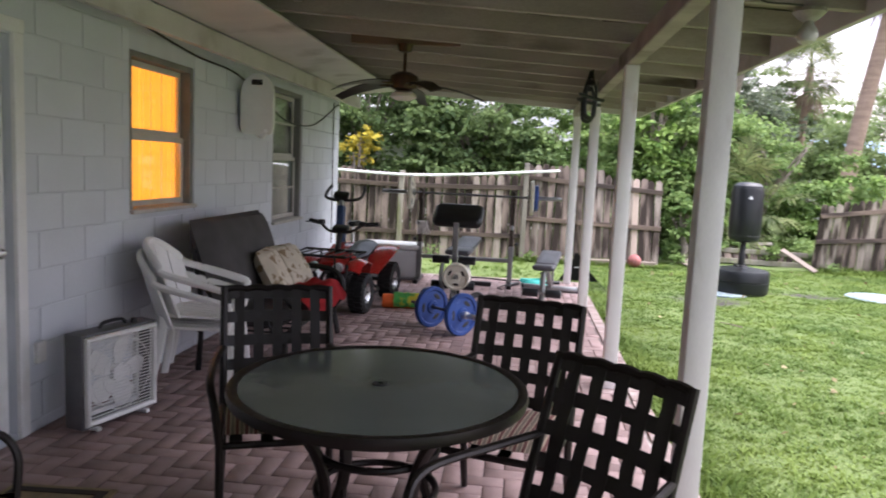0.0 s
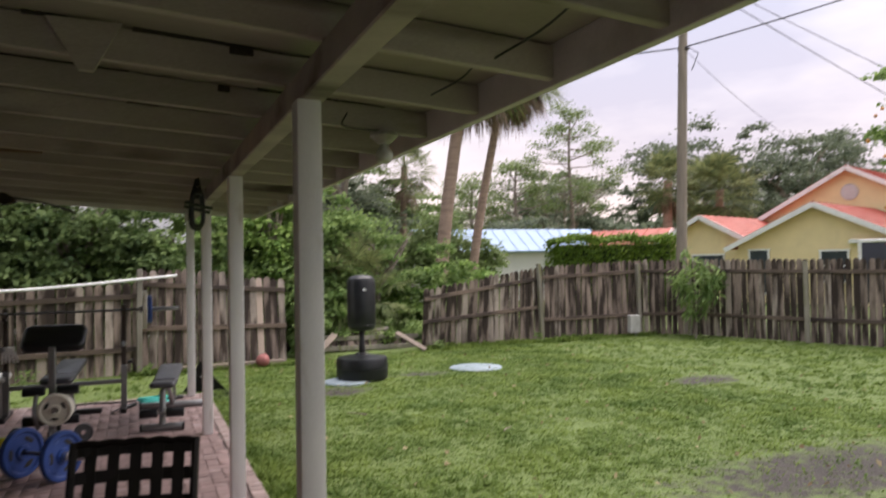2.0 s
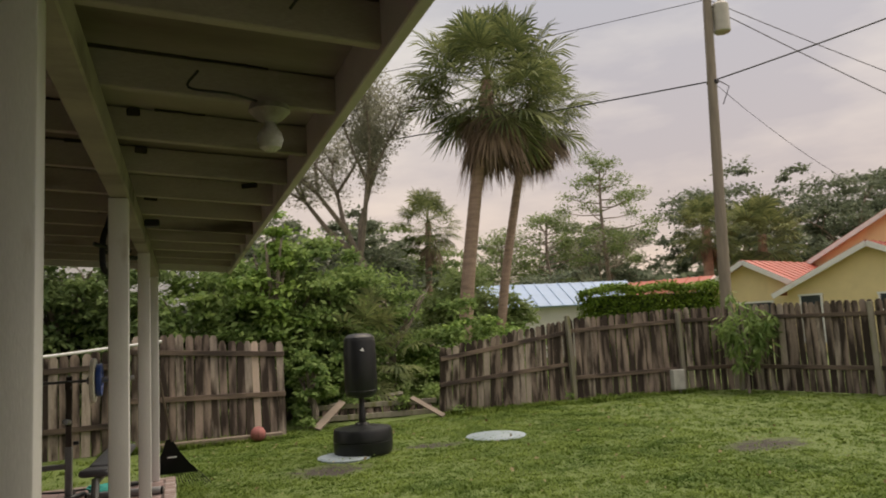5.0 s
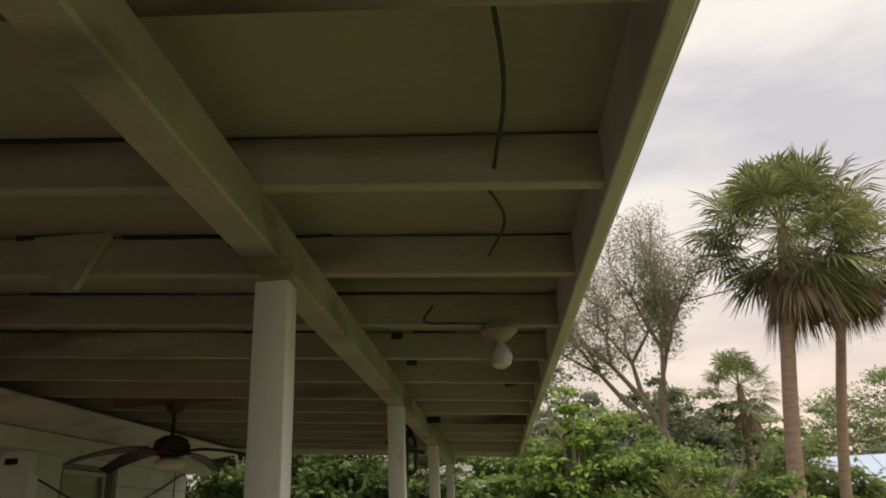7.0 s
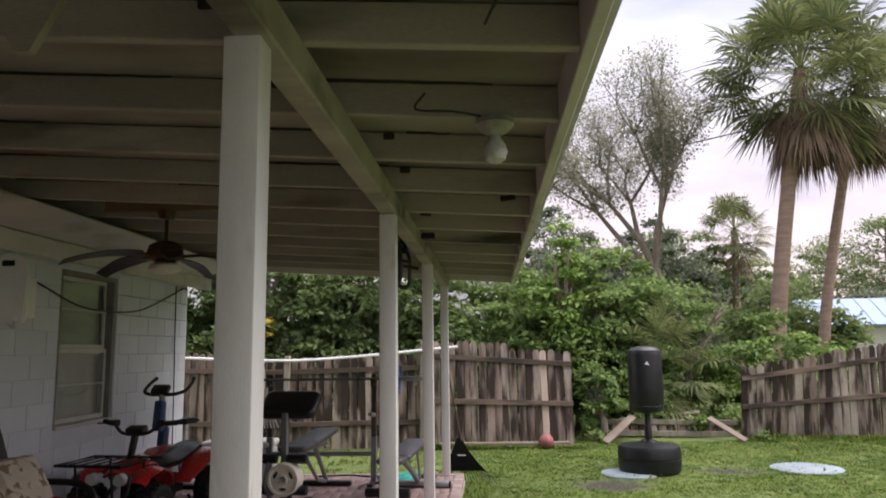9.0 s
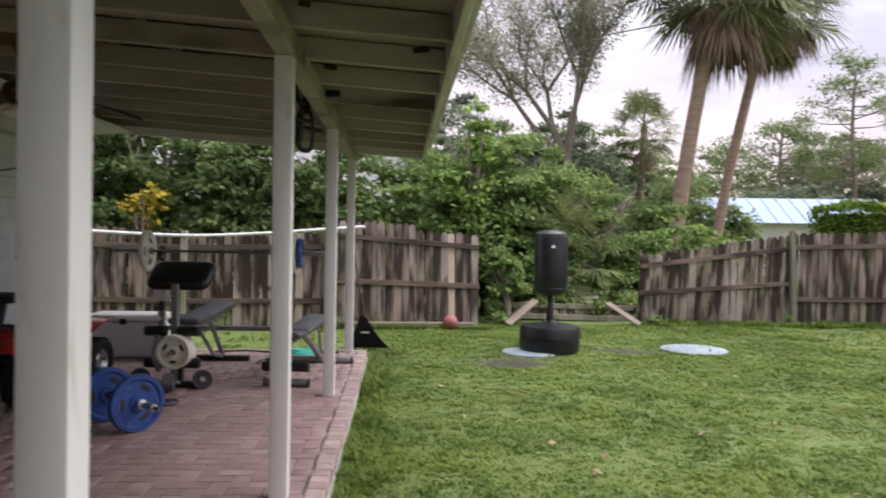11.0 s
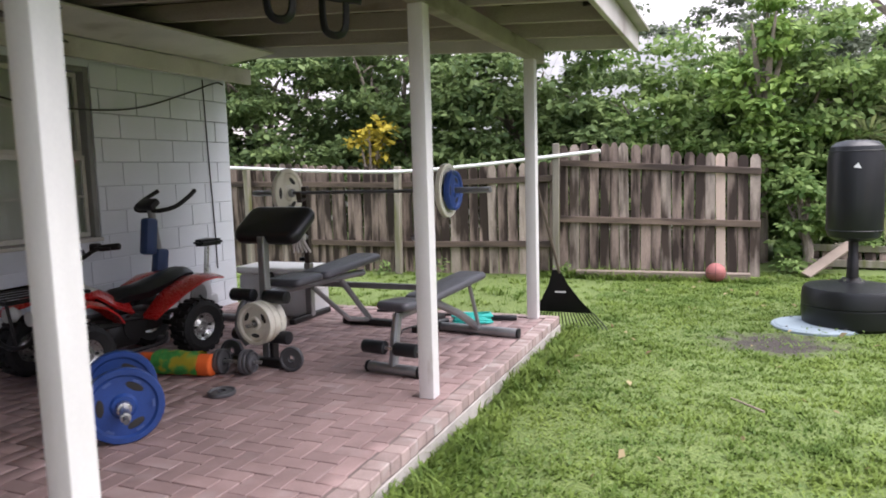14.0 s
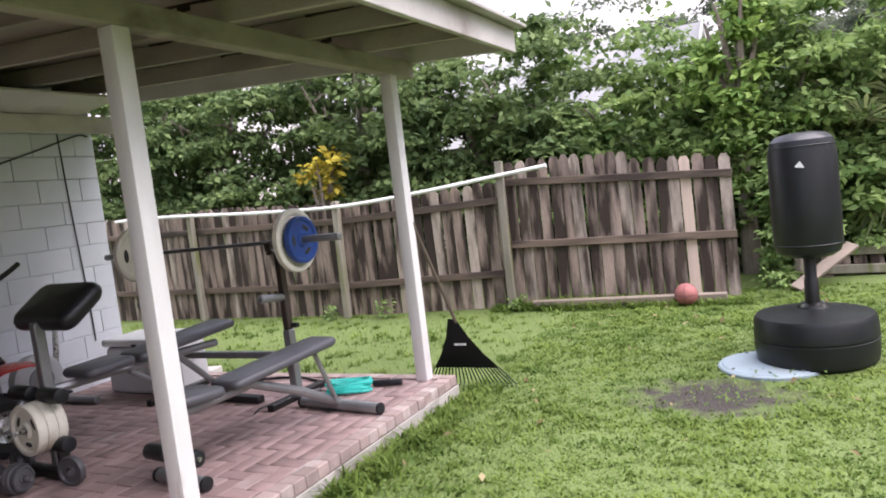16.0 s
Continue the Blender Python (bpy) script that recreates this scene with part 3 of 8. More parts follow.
# ---------------------------------------------------------------- fences
def fence_run(name, label, a, b, tops, lean=(0, 0), width=0.138, pale=0.2, posts=(), rails=(0.42, 1.28), seed=1, waves=0.012, front=1, fresh=()):
    """Dog-eared pickets from a to b; tops: (share, height) along the run; lean: sideways shift at the top at both ends."""
    rnd = random.Random(seed)
    a, b = Vector((*a, LAWN)), Vector((*b, LAWN))
    run = thing(name, label, "fence", *a)
    d = b - a
    turn = math.atan2(d.y, d.x)
    run.matrix_basis = Matrix.Translation(a) @ Euler((0, 0, turn)).to_matrix().to_4x4()
    n = max(1, round(d.length / width))
    step = d.length / n
    meshes = []
    for v in range(5):
        bm = B()
        w, c = step - 0.005 - 0.003 * (v % 2), 0.030 + 0.006 * (v % 3)
        prism(bm, [(-w / 2, 0), (w / 2, 0), (w / 2, 1 - c), (w / 2 - c, 1), (-w / 2 + c, 1), (-w / 2, 1 - c)], 0.017)
        ob = part("picket", bm, FENCE_LIGHT if v == 4 else FENCE_WOOD, run)
        meshes.append(ob.data)
        bpy.data.objects.remove(ob)

    def top(s):
        for (s0, h0), (s1, h1) in zip(tops, tops[1:]):
            if s <= s1:
                return h0 + (h1 - h0) * (s - s0) / (s1 - s0)
        return tops[-1][1]

    for i in range(n):
        s = (i + 0.5) / n
        h = top(s) - LAWN + rnd.uniform(-waves, waves)
        tilt = lean[0] + (lean[1] - lean[0]) * s
        w = rnd.uniform(0.9, 1.0)
        ob = new("picket", meshes[4] if rnd.random() < pale else meshes[rnd.randrange(4)])
        if any(abs(s - f) < 0.5 / n for f in fresh):
            ob.data = ob.data.copy()
            ob.data.materials[0] = NEW_BOARD
        ob.parent = run
        ob.matrix_basis = Matrix.Translation((s * d.length, 0.004 * rnd.uniform(-1, 1), 0.01)) @ Euler((radians(-tilt + rnd.uniform(-0.8, 0.8)), radians(rnd.uniform(-0.7, 0.7)), 0)).to_matrix().to_4x4() @ Matrix.Diagonal((w, 1, h, 1))
    for r in rails:
        h0, h1 = top(0) - LAWN, top(1) - LAWN
        za, zb = h0 * r / 1.5, h1 * r / 1.5
        ya, yb = za * math.sin(radians(lean[0])), zb * math.sin(radians(lean[1]))
        bm = B()
        p, q = Vector((0.0, -0.032 * front + ya, za)), Vector((d.length, -0.032 * front + yb, zb))
        v = q - p
        mm = Matrix.Translation((p + q) / 2) @ v.to_track_quat("X", "Z").to_matrix().to_4x4()
        geo = bmesh.ops.create_cube(bm, size=1.0, matrix=mm @ Matrix.Diagonal((v.length, 0.036, 0.085, 1)))
        bmesh.ops.bevel(bm, geom=list({e for w2 in geo["verts"] for e in w2.link_edges}), offset=0.005, segments=1, affect="EDGES")
        part("rail", bm, RAIL_WOOD, run)
    for s, h, tx in posts:
        bm = B()
        bx(bm, (s * d.length, -0.10 * front, h / 2), (0.088, 0.088, h), (0, tx, 0), 0.008)
        part("post", bm, FPOST_WOOD, run)
    return run


NEW_BOARD = surf("fresh_fence_board", (0.56, 0.44, 0.36), 0.8, var=0.15, scale=2.0, fine=40, bump=0.4, stretch=(9, 9, 0.7), stain=(0.30, 0.22, 0.17), stain_at=(0.55, 0.75))


def build_fences():
    L = "weathered grey-brown picket fence panel with dark stains"
    fence_run("fence_panel", L, (-7.0, 12.9), (0.43, 12.62), [(0, 1.55), (0.7, 1.5), (1, 1.36)], posts=((0.46, 1.55, 0), (0.63, 1.6, 0), (0.995, 1.56, 1)), seed=2)
    fence_run("fence_panel", L, (0.43, 12.62), (2.68, 12.83), [(0, 1.36), (0.5, 1.37), (1, 1.42)], posts=((0.99, 1.8, 0.5),), seed=3, pale=0.12)
    fence_run("fence_panel", "weathered picket fence panel, free-standing at its broken end", (2.68, 12.83), (5.22, 13.10), [(0, 1.63), (0.55, 1.60), (0.56, 1.50), (1, 1.42)], lean=(0, 4), rails=(0.66, 1.30), pale=0.28, seed=4, waves=0.022, fresh=(0.815,))
    fence_run("fence_panel", "leaning picket fence panel, sunk at its broken end", (8.2, 13.72), (11.2, 13.88), [(0, 1.12), (1, 1.56)], lean=(-8, 0), pale=0.45, posts=((0.995, 1.78, -2),), rails=(0.68, 1.26), seed=5, waves=0.03)
    fence_run("fence_panel", L, (11.2, 13.88), (13.85, 13.65), [(0, 1.55), (1, 1.66)], posts=((0.99, 1.74, -1),), seed=6, pale=0.1)
    fence_run("fence_panel", L, (13.85, 13.65), (14.95, 13.1), [(0, 1.66), (1, 1.66)], seed=7, pale=0.1)
    fence_run("fence_panel", L, (14.95, 13.1), (15.75, 10.35), [(0, 1.66), (1, 1.62)], posts=((0.99, 1.74, -1), (0.03, 1.6, 0)), seed=8, pale=0.1)
    fence_run("fence_panel", L, (15.75, 10.35), (16.8, 7.2), [(0, 1.62), (1, 1.6)], posts=((0.99, 1.7, 0),), seed=9, pale=0.08)
    fence_run("fence_panel", L, (16.8, 7.2), (18.1, 3.2), [(0, 1.6), (1, 1.6)], posts=((0.99, 1.7, 0),), seed=10, pale=0.08)
    fence_run("fence_panel", L, (18.1, 3.2), (19.4, -0.8), [(0, 1.6), (1, 1.6)], seed=11, pale=0.08)


build_fences()


# ---------------------------------------------------------------- plants
def leaf_quads(pts, size, rng, normals=None, long=1.7, droop=0.25):
    """Folded leaf quads at the points; returns verts and faces."""
    n = len(pts)
    d = rng.normal(size=(n, 3))
    d[:, 2] = d[:, 2] * 0.6 - droop
    d /= np.linalg.norm(d, axis=1)[:, None]
    o = rng.normal(size=(n, 3)) * 0.42 + np.array([0.12, -0.25, 0.9])
    side = np.cross(d, o)
    side /= np.linalg.norm(side, axis=1)[:, None] + 1e-6
    up = np.cross(side, d)
    s = (size * rng.uniform(0.6, 1.35, n))[:, None]
    tip = pts + d * s * long
    l = pts + d * s * long * 0.45 + side * s * 0.5 + up * s * 0.15
    r = pts + d * s * long * 0.45 - side * s * 0.5 + up * s * 0.15
    verts = np.stack([pts, l, tip, r], 1).reshape(-1, 3)
    faces = np.arange(4 * n).reshape(-1, 4)
    return verts, faces


def crown_points(rng, centre, radius, n, lumps, hollow=0.55):
    """Points in uneven lumps over an ellipsoid."""
    c = rng.normal(size=(lumps, 3))
    c /= np.linalg.norm(c, axis=1)[:, None]
    c *= rng.uniform(hollow, 1.0, lumps)[:, None]
    pick = rng.integers(0, lumps, n)
    spread = rng.uniform(0.08, 0.20, lumps)[pick]
    p = c[pick] + np.clip(rng.normal(size=(n, 3)), -1.7, 1.7) * spread[:, None]
    return np.asarray(centre) + p * np.asarray(radius)


def sprays(rng, centre, radius, n, count, size):
    """Leaf points in domed sprays of foliage set round an ellipsoid, with hollows between them."""
    c = rng.normal(size=(count, 3))
    c /= np.linalg.norm(c, axis=1)[:, None]
    c *= (rng.uniform(0.25, 1.0, count) ** 0.45)[:, None]
    c = np.asarray(centre) + c * np.asarray(radius) * (1 + 0.12 * rng.normal(size=(count, 1)))
    pick = rng.integers(0, count, n)
    d = rng.normal(size=(n, 3))
    d /= np.linalg.norm(d, axis=1)[:, None]
    d[:, 2] = np.where(d[:, 2] < -0.2, -0.35 * d[:, 2], d[:, 2])
    reach = rng.uniform(0.3, 1.0, n) ** 0.5 * (1 + 0.25 * rng.normal(size=n))
    r = (size * rng.uniform(0.55, 1.35, count))[pick]
    wide = rng.uniform(0.8, 1.3, (count, 3))[pick] * np.array([1.0, 1.0, 0.62])
    return c[pick] + d * wide * (reach * r)[:, None]


def limbs(parent, base, height, spread, r, count, seed, lean=(0, 0), material=None):
    """A tapered trunk with forked limbs."""
    rnd = random.Random(seed)
    base = Vector(base)
    fork = base + Vector((lean[0] * 0.5, lean[1] * 0.5, height * 0.5))
    bm = B()
    tube(bm, smooth_line([base - Vector((0, 0, 0.1)), (base + fork) / 2 + Vector((rnd.uniform(-1, 1) * r, rnd.uniform(-1, 1) * r, 0)), fork], 4), r, 8, r_end=r * 0.7)
    part("trunk", bm, material or BARK, parent)
    for i in range(count):
        a = 2 * math.pi * (i + rnd.random() * 0.6) / count
        tip = fork + Vector((math.cos(a) * spread + lean[0] * 0.5, math.sin(a) * spread + lean[1] * 0.5, height * rnd.uniform(0.3, 0.5)))
        mid = fork.lerp(tip, 0.5) + Vector((0, 0, rnd.uniform(-0.1, 0.12) * height))
        bm = B()
        tube(bm, smooth_line([fork - Vector((0, 0, 0.1)), mid, tip], 4), r * 0.55, 6, r_end=r * 0.12)
        for k in range(3):
            s = fork.lerp(tip, 0.45 + 0.18 * k)
            e = s + Vector((rnd.uniform(-1, 1), rnd.uniform(-1, 1), rnd.uniform(0.1, 1))) * spread * 0.4
            tube(bm, [s, s.lerp(e, 0.5) + Vector((0, 0, 0.05)), e], r * 0.2, 5, r_end=r * 0.05)
        part("limb", bm, material or BARK, parent)


def bush(name, label, x, y, crowns, leaf, n, size, seed, category="tree", trunk=True, group="", long=1.7, z0=LAWN, spray=0.36):
    """crowns: (dx, dy, z, rx, ry, rz) ellipsoids of leaves."""
    rng = np.random.default_rng(seed)
    root = thing(name, label, category, x, y, z0, 0, group)
    volume = [c[3] * c[4] + c[3] * c[5] + c[4] * c[5] for c in crowns]
    verts = []
    for c, v in zip(crowns, volume):
        k = int(n * v / sum(volume))
        verts.append(sprays(rng, c[:3], c[3:], k, max(10, int(k / 130)), spray))
    pts = np.concatenate(verts)
    pts[:, 2] = np.maximum(pts[:, 2], 0.05)
    fast_mesh("crown", *leaf_quads(pts, size, rng, long=long), leaf, root)
    if trunk:
        top = max(c[2] + c[5] * 0.5 for c in crowns)
        limbs(root, (0, 0, 0), top, max(c[3] for c in crowns) * 0.6, 0.06 + 0.016 * top, 5, seed)
    return root


def build_bushes():
    B1 = "dense dark green broad-leaved tree behind the fence"
    B2 = "leafy green shrub with lighter shoots"
    # thick growth behind the fence, from the house to the gap
    spots = [(-6.5, 15.2, 5.5, LEAF_DARK), (-3.6, 15.0, 5.2, LEAF_DARK), (-0.9, 15.4, 5.6, LEAF_DARK), (1.6, 15.2, 4.6, LEAF_DARK), (3.6, 15.6, 3.25, LEAF_MID), (-2.2, 17.5, 7.2, LEAF_DARK), (1.8, 18.0, 3.9, LEAF_DARK), (-7.5, 18.0, 7.5, LEAF_DARK)]
    for i, (x, y, h, leaf) in enumerate(spots):
        bush("tree", B1, x, y, [(0, 0, h * 0.5, 1.7, 1.2, h * 0.5), (0.7, -0.4, h * 0.3, 1.2, 0.9, h * 0.3), (-0.8, -0.3, h * 0.42, 1.1, 1.0, h * 0.36)], leaf, 23000, 0.080, 20 + i, group="trees behind the fence")
    spots = [(5.6, 15.3, 3.7), (4.7, 16.6, 3.8), (6.6, 15.8, 3.8)]
    for i, (x, y, h) in enumerate(spots):
        bush("shrub", B2, x, y, [(0, 0, h * 0.52, 0.95, 0.9, h * 0.46), (0.4, -0.3, h * 0.25, 0.9, 0.7, h * 0.26)], LEAF_MID, 15000, 0.072, 40 + i, "shrub", group="shrubs in the gap")
    bush("shrub", "young bright green shrub with lime shoots", 5.25, 14.7, [(0, 0, 2.4, 0.6, 0.5, 1.5), (0.1, 0, 3.6, 0.25, 0.25, 0.55)], LEAF_LIME, 4200, 0.075, 50, "shrub", spray=0.22)
    bush("shrub", "overgrown thicket of mixed green shrubs", 8.0, 16.0, [(0, 0, 1.3, 1.6, 0.9, 1.4), (1.4, 0.4, 1.2, 1.2, 0.8, 1.3), (-0.6, 0.8, 2.1, 1.1, 0.9, 1.3)], LEAF_MID, 15000, 0.065, 51, "shrub")
    bush("shrub", "overgrown thicket of yellow-green shrubs", 9.6, 15.9, [(0, 0, 0.9, 1.3, 0.7, 1.0), (1.4, 0.8, 0.8, 1.3, 0.7, 0.95)], LEAF_LIME, 7000, 0.07, 52, "shrub")
    bush("shrub", "young shrub with bright yellow leaves behind the fence", -0.75, 13.9, [(0, 0, 1.85, 0.36, 0.25, 0.36), (0.22, 0, 2.1, 0.16, 0.2, 0.22)], LEAF_YELLOW, 300, 0.075, 53, "shrub", spray=0.16)
    # vines and weeds at the broken fence
    bush("vine", "green vine growing beside the broken fence end", 5.75, 13.75, [(0, 0, 0.75, 0.35, 0.35, 0.75)], LEAF_MID, 2600, 0.06, 54, "vine", spray=0.16)
    bush("weeds", "low weeds growing along the broken fence", 7.2, 14.6, [(0, 0, 0.2, 1.7, 0.5, 0.35)], LEAF_MID, 3500, 0.05, 55, "weeds", trunk=False, spray=0.2)
    for i, (x, y, r) in enumerate(((2.78, 12.62, 0.10), (1.05, 12.42, 0.12), (0.2, 12.35, 0.10), (5.5, 12.95, 0.14), (8.5, 13.45, 0.10), (11.0, 13.6, 0.10))):
        bush("weed", "small leafy weed growing at the foot of the fence", x, y, [(0, 0, r, r, r * 0.8, r * 1.2)], LEAF_MID, 70, 0.036, 300 + i, "weed", trunk=False, group="weeds at the fence", spray=0.08)
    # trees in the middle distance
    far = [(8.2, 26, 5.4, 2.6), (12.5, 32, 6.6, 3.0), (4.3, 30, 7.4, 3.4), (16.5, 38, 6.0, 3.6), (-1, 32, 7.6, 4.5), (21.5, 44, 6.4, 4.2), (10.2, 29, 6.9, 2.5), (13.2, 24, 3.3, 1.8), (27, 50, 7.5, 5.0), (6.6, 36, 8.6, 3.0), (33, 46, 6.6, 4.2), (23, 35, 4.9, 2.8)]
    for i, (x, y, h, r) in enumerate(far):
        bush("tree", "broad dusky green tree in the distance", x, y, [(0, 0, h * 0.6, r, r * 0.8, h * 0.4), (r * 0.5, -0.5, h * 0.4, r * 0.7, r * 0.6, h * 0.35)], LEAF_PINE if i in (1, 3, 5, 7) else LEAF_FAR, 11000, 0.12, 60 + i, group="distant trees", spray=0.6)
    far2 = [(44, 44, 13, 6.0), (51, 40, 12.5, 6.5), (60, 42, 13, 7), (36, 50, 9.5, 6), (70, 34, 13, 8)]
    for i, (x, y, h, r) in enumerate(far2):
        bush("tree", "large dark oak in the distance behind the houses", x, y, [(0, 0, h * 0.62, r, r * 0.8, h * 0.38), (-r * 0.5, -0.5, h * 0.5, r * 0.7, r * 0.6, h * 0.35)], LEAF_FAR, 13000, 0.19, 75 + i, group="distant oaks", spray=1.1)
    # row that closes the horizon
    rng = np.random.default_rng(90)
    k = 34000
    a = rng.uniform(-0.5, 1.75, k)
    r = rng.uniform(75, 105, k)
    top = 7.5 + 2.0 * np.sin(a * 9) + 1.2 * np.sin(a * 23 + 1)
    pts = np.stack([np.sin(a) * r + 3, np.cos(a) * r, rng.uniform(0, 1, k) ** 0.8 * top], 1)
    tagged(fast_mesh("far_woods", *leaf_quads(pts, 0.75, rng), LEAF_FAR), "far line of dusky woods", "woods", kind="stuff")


def sparse_tree(name, label, x, y, h, seed, leaf, n=5000, size=0.09, spread=2.4, lean=(0, 0), r=0.16, clump=0.036):
    """An open tree whose limbs show through scattered leaves."""
    rnd, rng = random.Random(seed), np.random.default_rng(seed)
    root = thing(name, label, "tree", x, y, LAWN)
    tips = []
    fork = Vector((lean[0] * 0.3, lean[1] * 0.3, h * 0.4))
    bm = B()
    tube(bm, smooth_line([(0, 0, -0.1), (lean[0] * 0.08, 0, h * 0.2), fork], 5), r, 8, r_end=r * 0.75)
    part("trunk", bm, BARK, root)

    def grow(bm, p, d, length, rad, level):
        e = p + d * length
        tube(bm, [p, p.lerp(e, 0.5) + Vector((rnd.uniform(-1, 1), rnd.uniform(-1, 1), 0)) * length * 0.08, e], rad, 6 if level < 2 else 4, r_end=rad * 0.6)
        if level == 3:
            tips.append(e)
            return
        for _ in range(3 if level < 2 else 2):
            nd = (d + Vector((rnd.uniform(-1, 1), rnd.uniform(-1, 1), rnd.uniform(-0.35, 0.75))) * 0.75).normalized()
            grow(bm, e, nd, length * rnd.uniform(0.55, 0.8), rad * 0.55, level + 1)
            if level:
                tips.append(p.lerp(e, rnd.random()))

    for i in range(5):
        a = 2 * math.pi * (i + rnd.random() * 0.5) / 5
        bm = B()
        grow(bm, fork - Vector((0, 0, 0.05)), Vector((math.cos(a) * spread / h * 1.6 + lean[0] / h, math.sin(a) * spread / h + lean[1] / h, 0.8)).normalized(), h * 0.24, r * 0.6, 0)
        part("limb", bm, BARK, root)
    t = np.array([tuple(v) for v in tips])
    pts = t[rng.integers(0, len(t), n)] + np.clip(rng.normal(size=(n, 3)), -1.5, 1.5) * (clump * h)
    fast_mesh("crown", *leaf_quads(pts, size, rng), leaf, root)
    return root


def pine(label, x, y, h, wide, seed, n=9000):
    """A pine: bare lower trunk, short limbs above, a flat clump of needles round each limb's end."""
    rnd, rng = random.Random(seed), np.random.default_rng(seed)
    root = thing("pine_tree", label, "pine tree", x, y, LAWN, 0, "distant pines")
    bm = B()
    tube(bm, smooth_line([(0, 0, -0.1), (0.12, 0, h * 0.35), (-0.08, 0, h * 0.7), (0.05, 0, h * 0.97)], 5), 0.2, 8, r_end=0.05)
    part("trunk", bm, BARK, root)
    clumps = [((0.05, 0, h * 0.97), 0.55)]
    for i in range(26):
        v = 0.42 + 0.54 * i / 26
        a = 2.4 * i + rnd.uniform(-0.5, 0.5)
        reach = wide * (0.45 + 0.6 * math.sin(math.pi * min(1.0, (v - 0.3) / 0.62))) * rnd.uniform(0.55, 1.1)
        s0 = Vector((0, 0, h * v))
        e = s0 + Vector((math.cos(a) * reach, math.sin(a) * reach, rnd.uniform(0.1, 0.9)))
        bm = B()
        tube(bm, [s0, s0.lerp(e, 0.5) - Vector((0, 0, 0.12)), e], 0.05, 5, r_end=0.015)
        part("limb", bm, BARK, root)
        clumps.append((e, rnd.uniform(0.42, 0.78)))
        if rnd.random() < 0.6:
            clumps.append((s0.lerp(e, 0.6) + Vector((rnd.uniform(-0.4, 0.4), rnd.uniform(-0.4, 0.4), 0.2)), rnd.uniform(0.3, 0.5)))
    c = np.array([tuple(p) for p, _ in clumps])
    r = np.array([q for _, q in clumps])
    pick = rng.choice(len(c), n, p=r ** 2 / (r ** 2).sum())
    d = np.clip(rng.normal(size=(n, 3)), -1.6, 1.6) * np.array([0.62, 0.62, 0.36])
    fast_mesh("needles", *leaf_quads(c[pick] + d * r[pick][:, None], 0.075, rng, long=2.6, droop=-0.2), LEAF_PINE, root)


def fan_frond(rng, base, d, size, dead):
    """One fan-shaped palm leaf of pointed segments at the end of a stalk."""
    d = Vector(d).normalized()
    side = d.cross(Vector((0, 0, 1)))
    side = side.normalized() if side.length > 1e-3 else Vector((1, 0, 0))
    up = side.cross(d)
    stalk = base + d * size * (0.75 if dead else 1.0) + Vector((0, 0, (-0.3 if dead else -0.14) * size))
    verts = [base + side * 0.025, base - side * 0.025, stalk - side * 0.015, stalk + side * 0.015]
    faces = [(0, 1, 2, 3)]
    count = 25
    for i in range(count):
        a = (i / (count - 1) - 0.5) * (1.8 if dead else 4.4)
        v = (d * math.cos(a) + side * math.sin(a) + up * (0.32 - 0.3 * abs(a) / 2.2)).normalized()
        length = size * (0.74 - 0.12 * abs(a) / 2) * rng.uniform(0.82, 1.12)
        sag = Vector((0, 0, -length * (0.8 if dead else 0.34) * rng.uniform(0.6, 1.4)))
        mid, tip = stalk + v * length * 0.6 + sag * 0.25, stalk + v * length + sag
        w = v.cross(up).normalized() * size * 0.024
        k = len(verts)
        verts += [stalk, mid + w, tip, mid - w]
        faces.append((k, k + 1, k + 2, k + 3))
    return verts, faces


def palm(label, x, y, h, lean, seed, r=0.19, size=1.5, green=46, dead=44, skirt=1.0, z0=LAWN):
    rng = np.random.default_rng(seed)
    root = thing("palm_tree", label, "palm tree", x, y, z0, 0, "palm trees")
    top = Vector((lean[0], lean[1], h))
    line = smooth_line([(0, 0, -0.1), (lean[0] * 0.25, lean[1] * 0.25, h * 0.33), (lean[0] * 0.62, lean[1] * 0.62, h * 0.68), top], 8)
    bm = B()
    tube(bm, line, r * 1.12, 12, r_end=r * 0.85)
    part("trunk", bm, PALM_BARK, root)
    for name, count, mat, dd in (("green_fronds", green, PALM_GREEN, False), ("dead_fronds", dead, PALM_DEAD, True)):
        verts, faces = [], []
        for i in range(count):
            a = 2.4 * i + rng.uniform(-0.3, 0.3)
            el = rng.uniform(-1.45, -0.70) if dd else -0.85 + 2.25 * (i / count) + rng.uniform(-0.15, 0.15)
            d = (math.cos(a) * math.cos(el), math.sin(a) * math.cos(el), math.sin(el))
            b = top + Vector((0, 0, -0.55 * skirt * rng.random() if dd else 0.15 * rng.random()))
            v, f = fan_frond(rng, b, d, size * (rng.uniform(0.34, 0.70) if dd else 0.84 * rng.uniform(0.8, 1.1)), dd)
            faces += [tuple(k + len(verts) for k in q) for q in f]
            verts += v
        fast_mesh(name, [tuple(v) for v in verts], faces, mat, root)
    return root


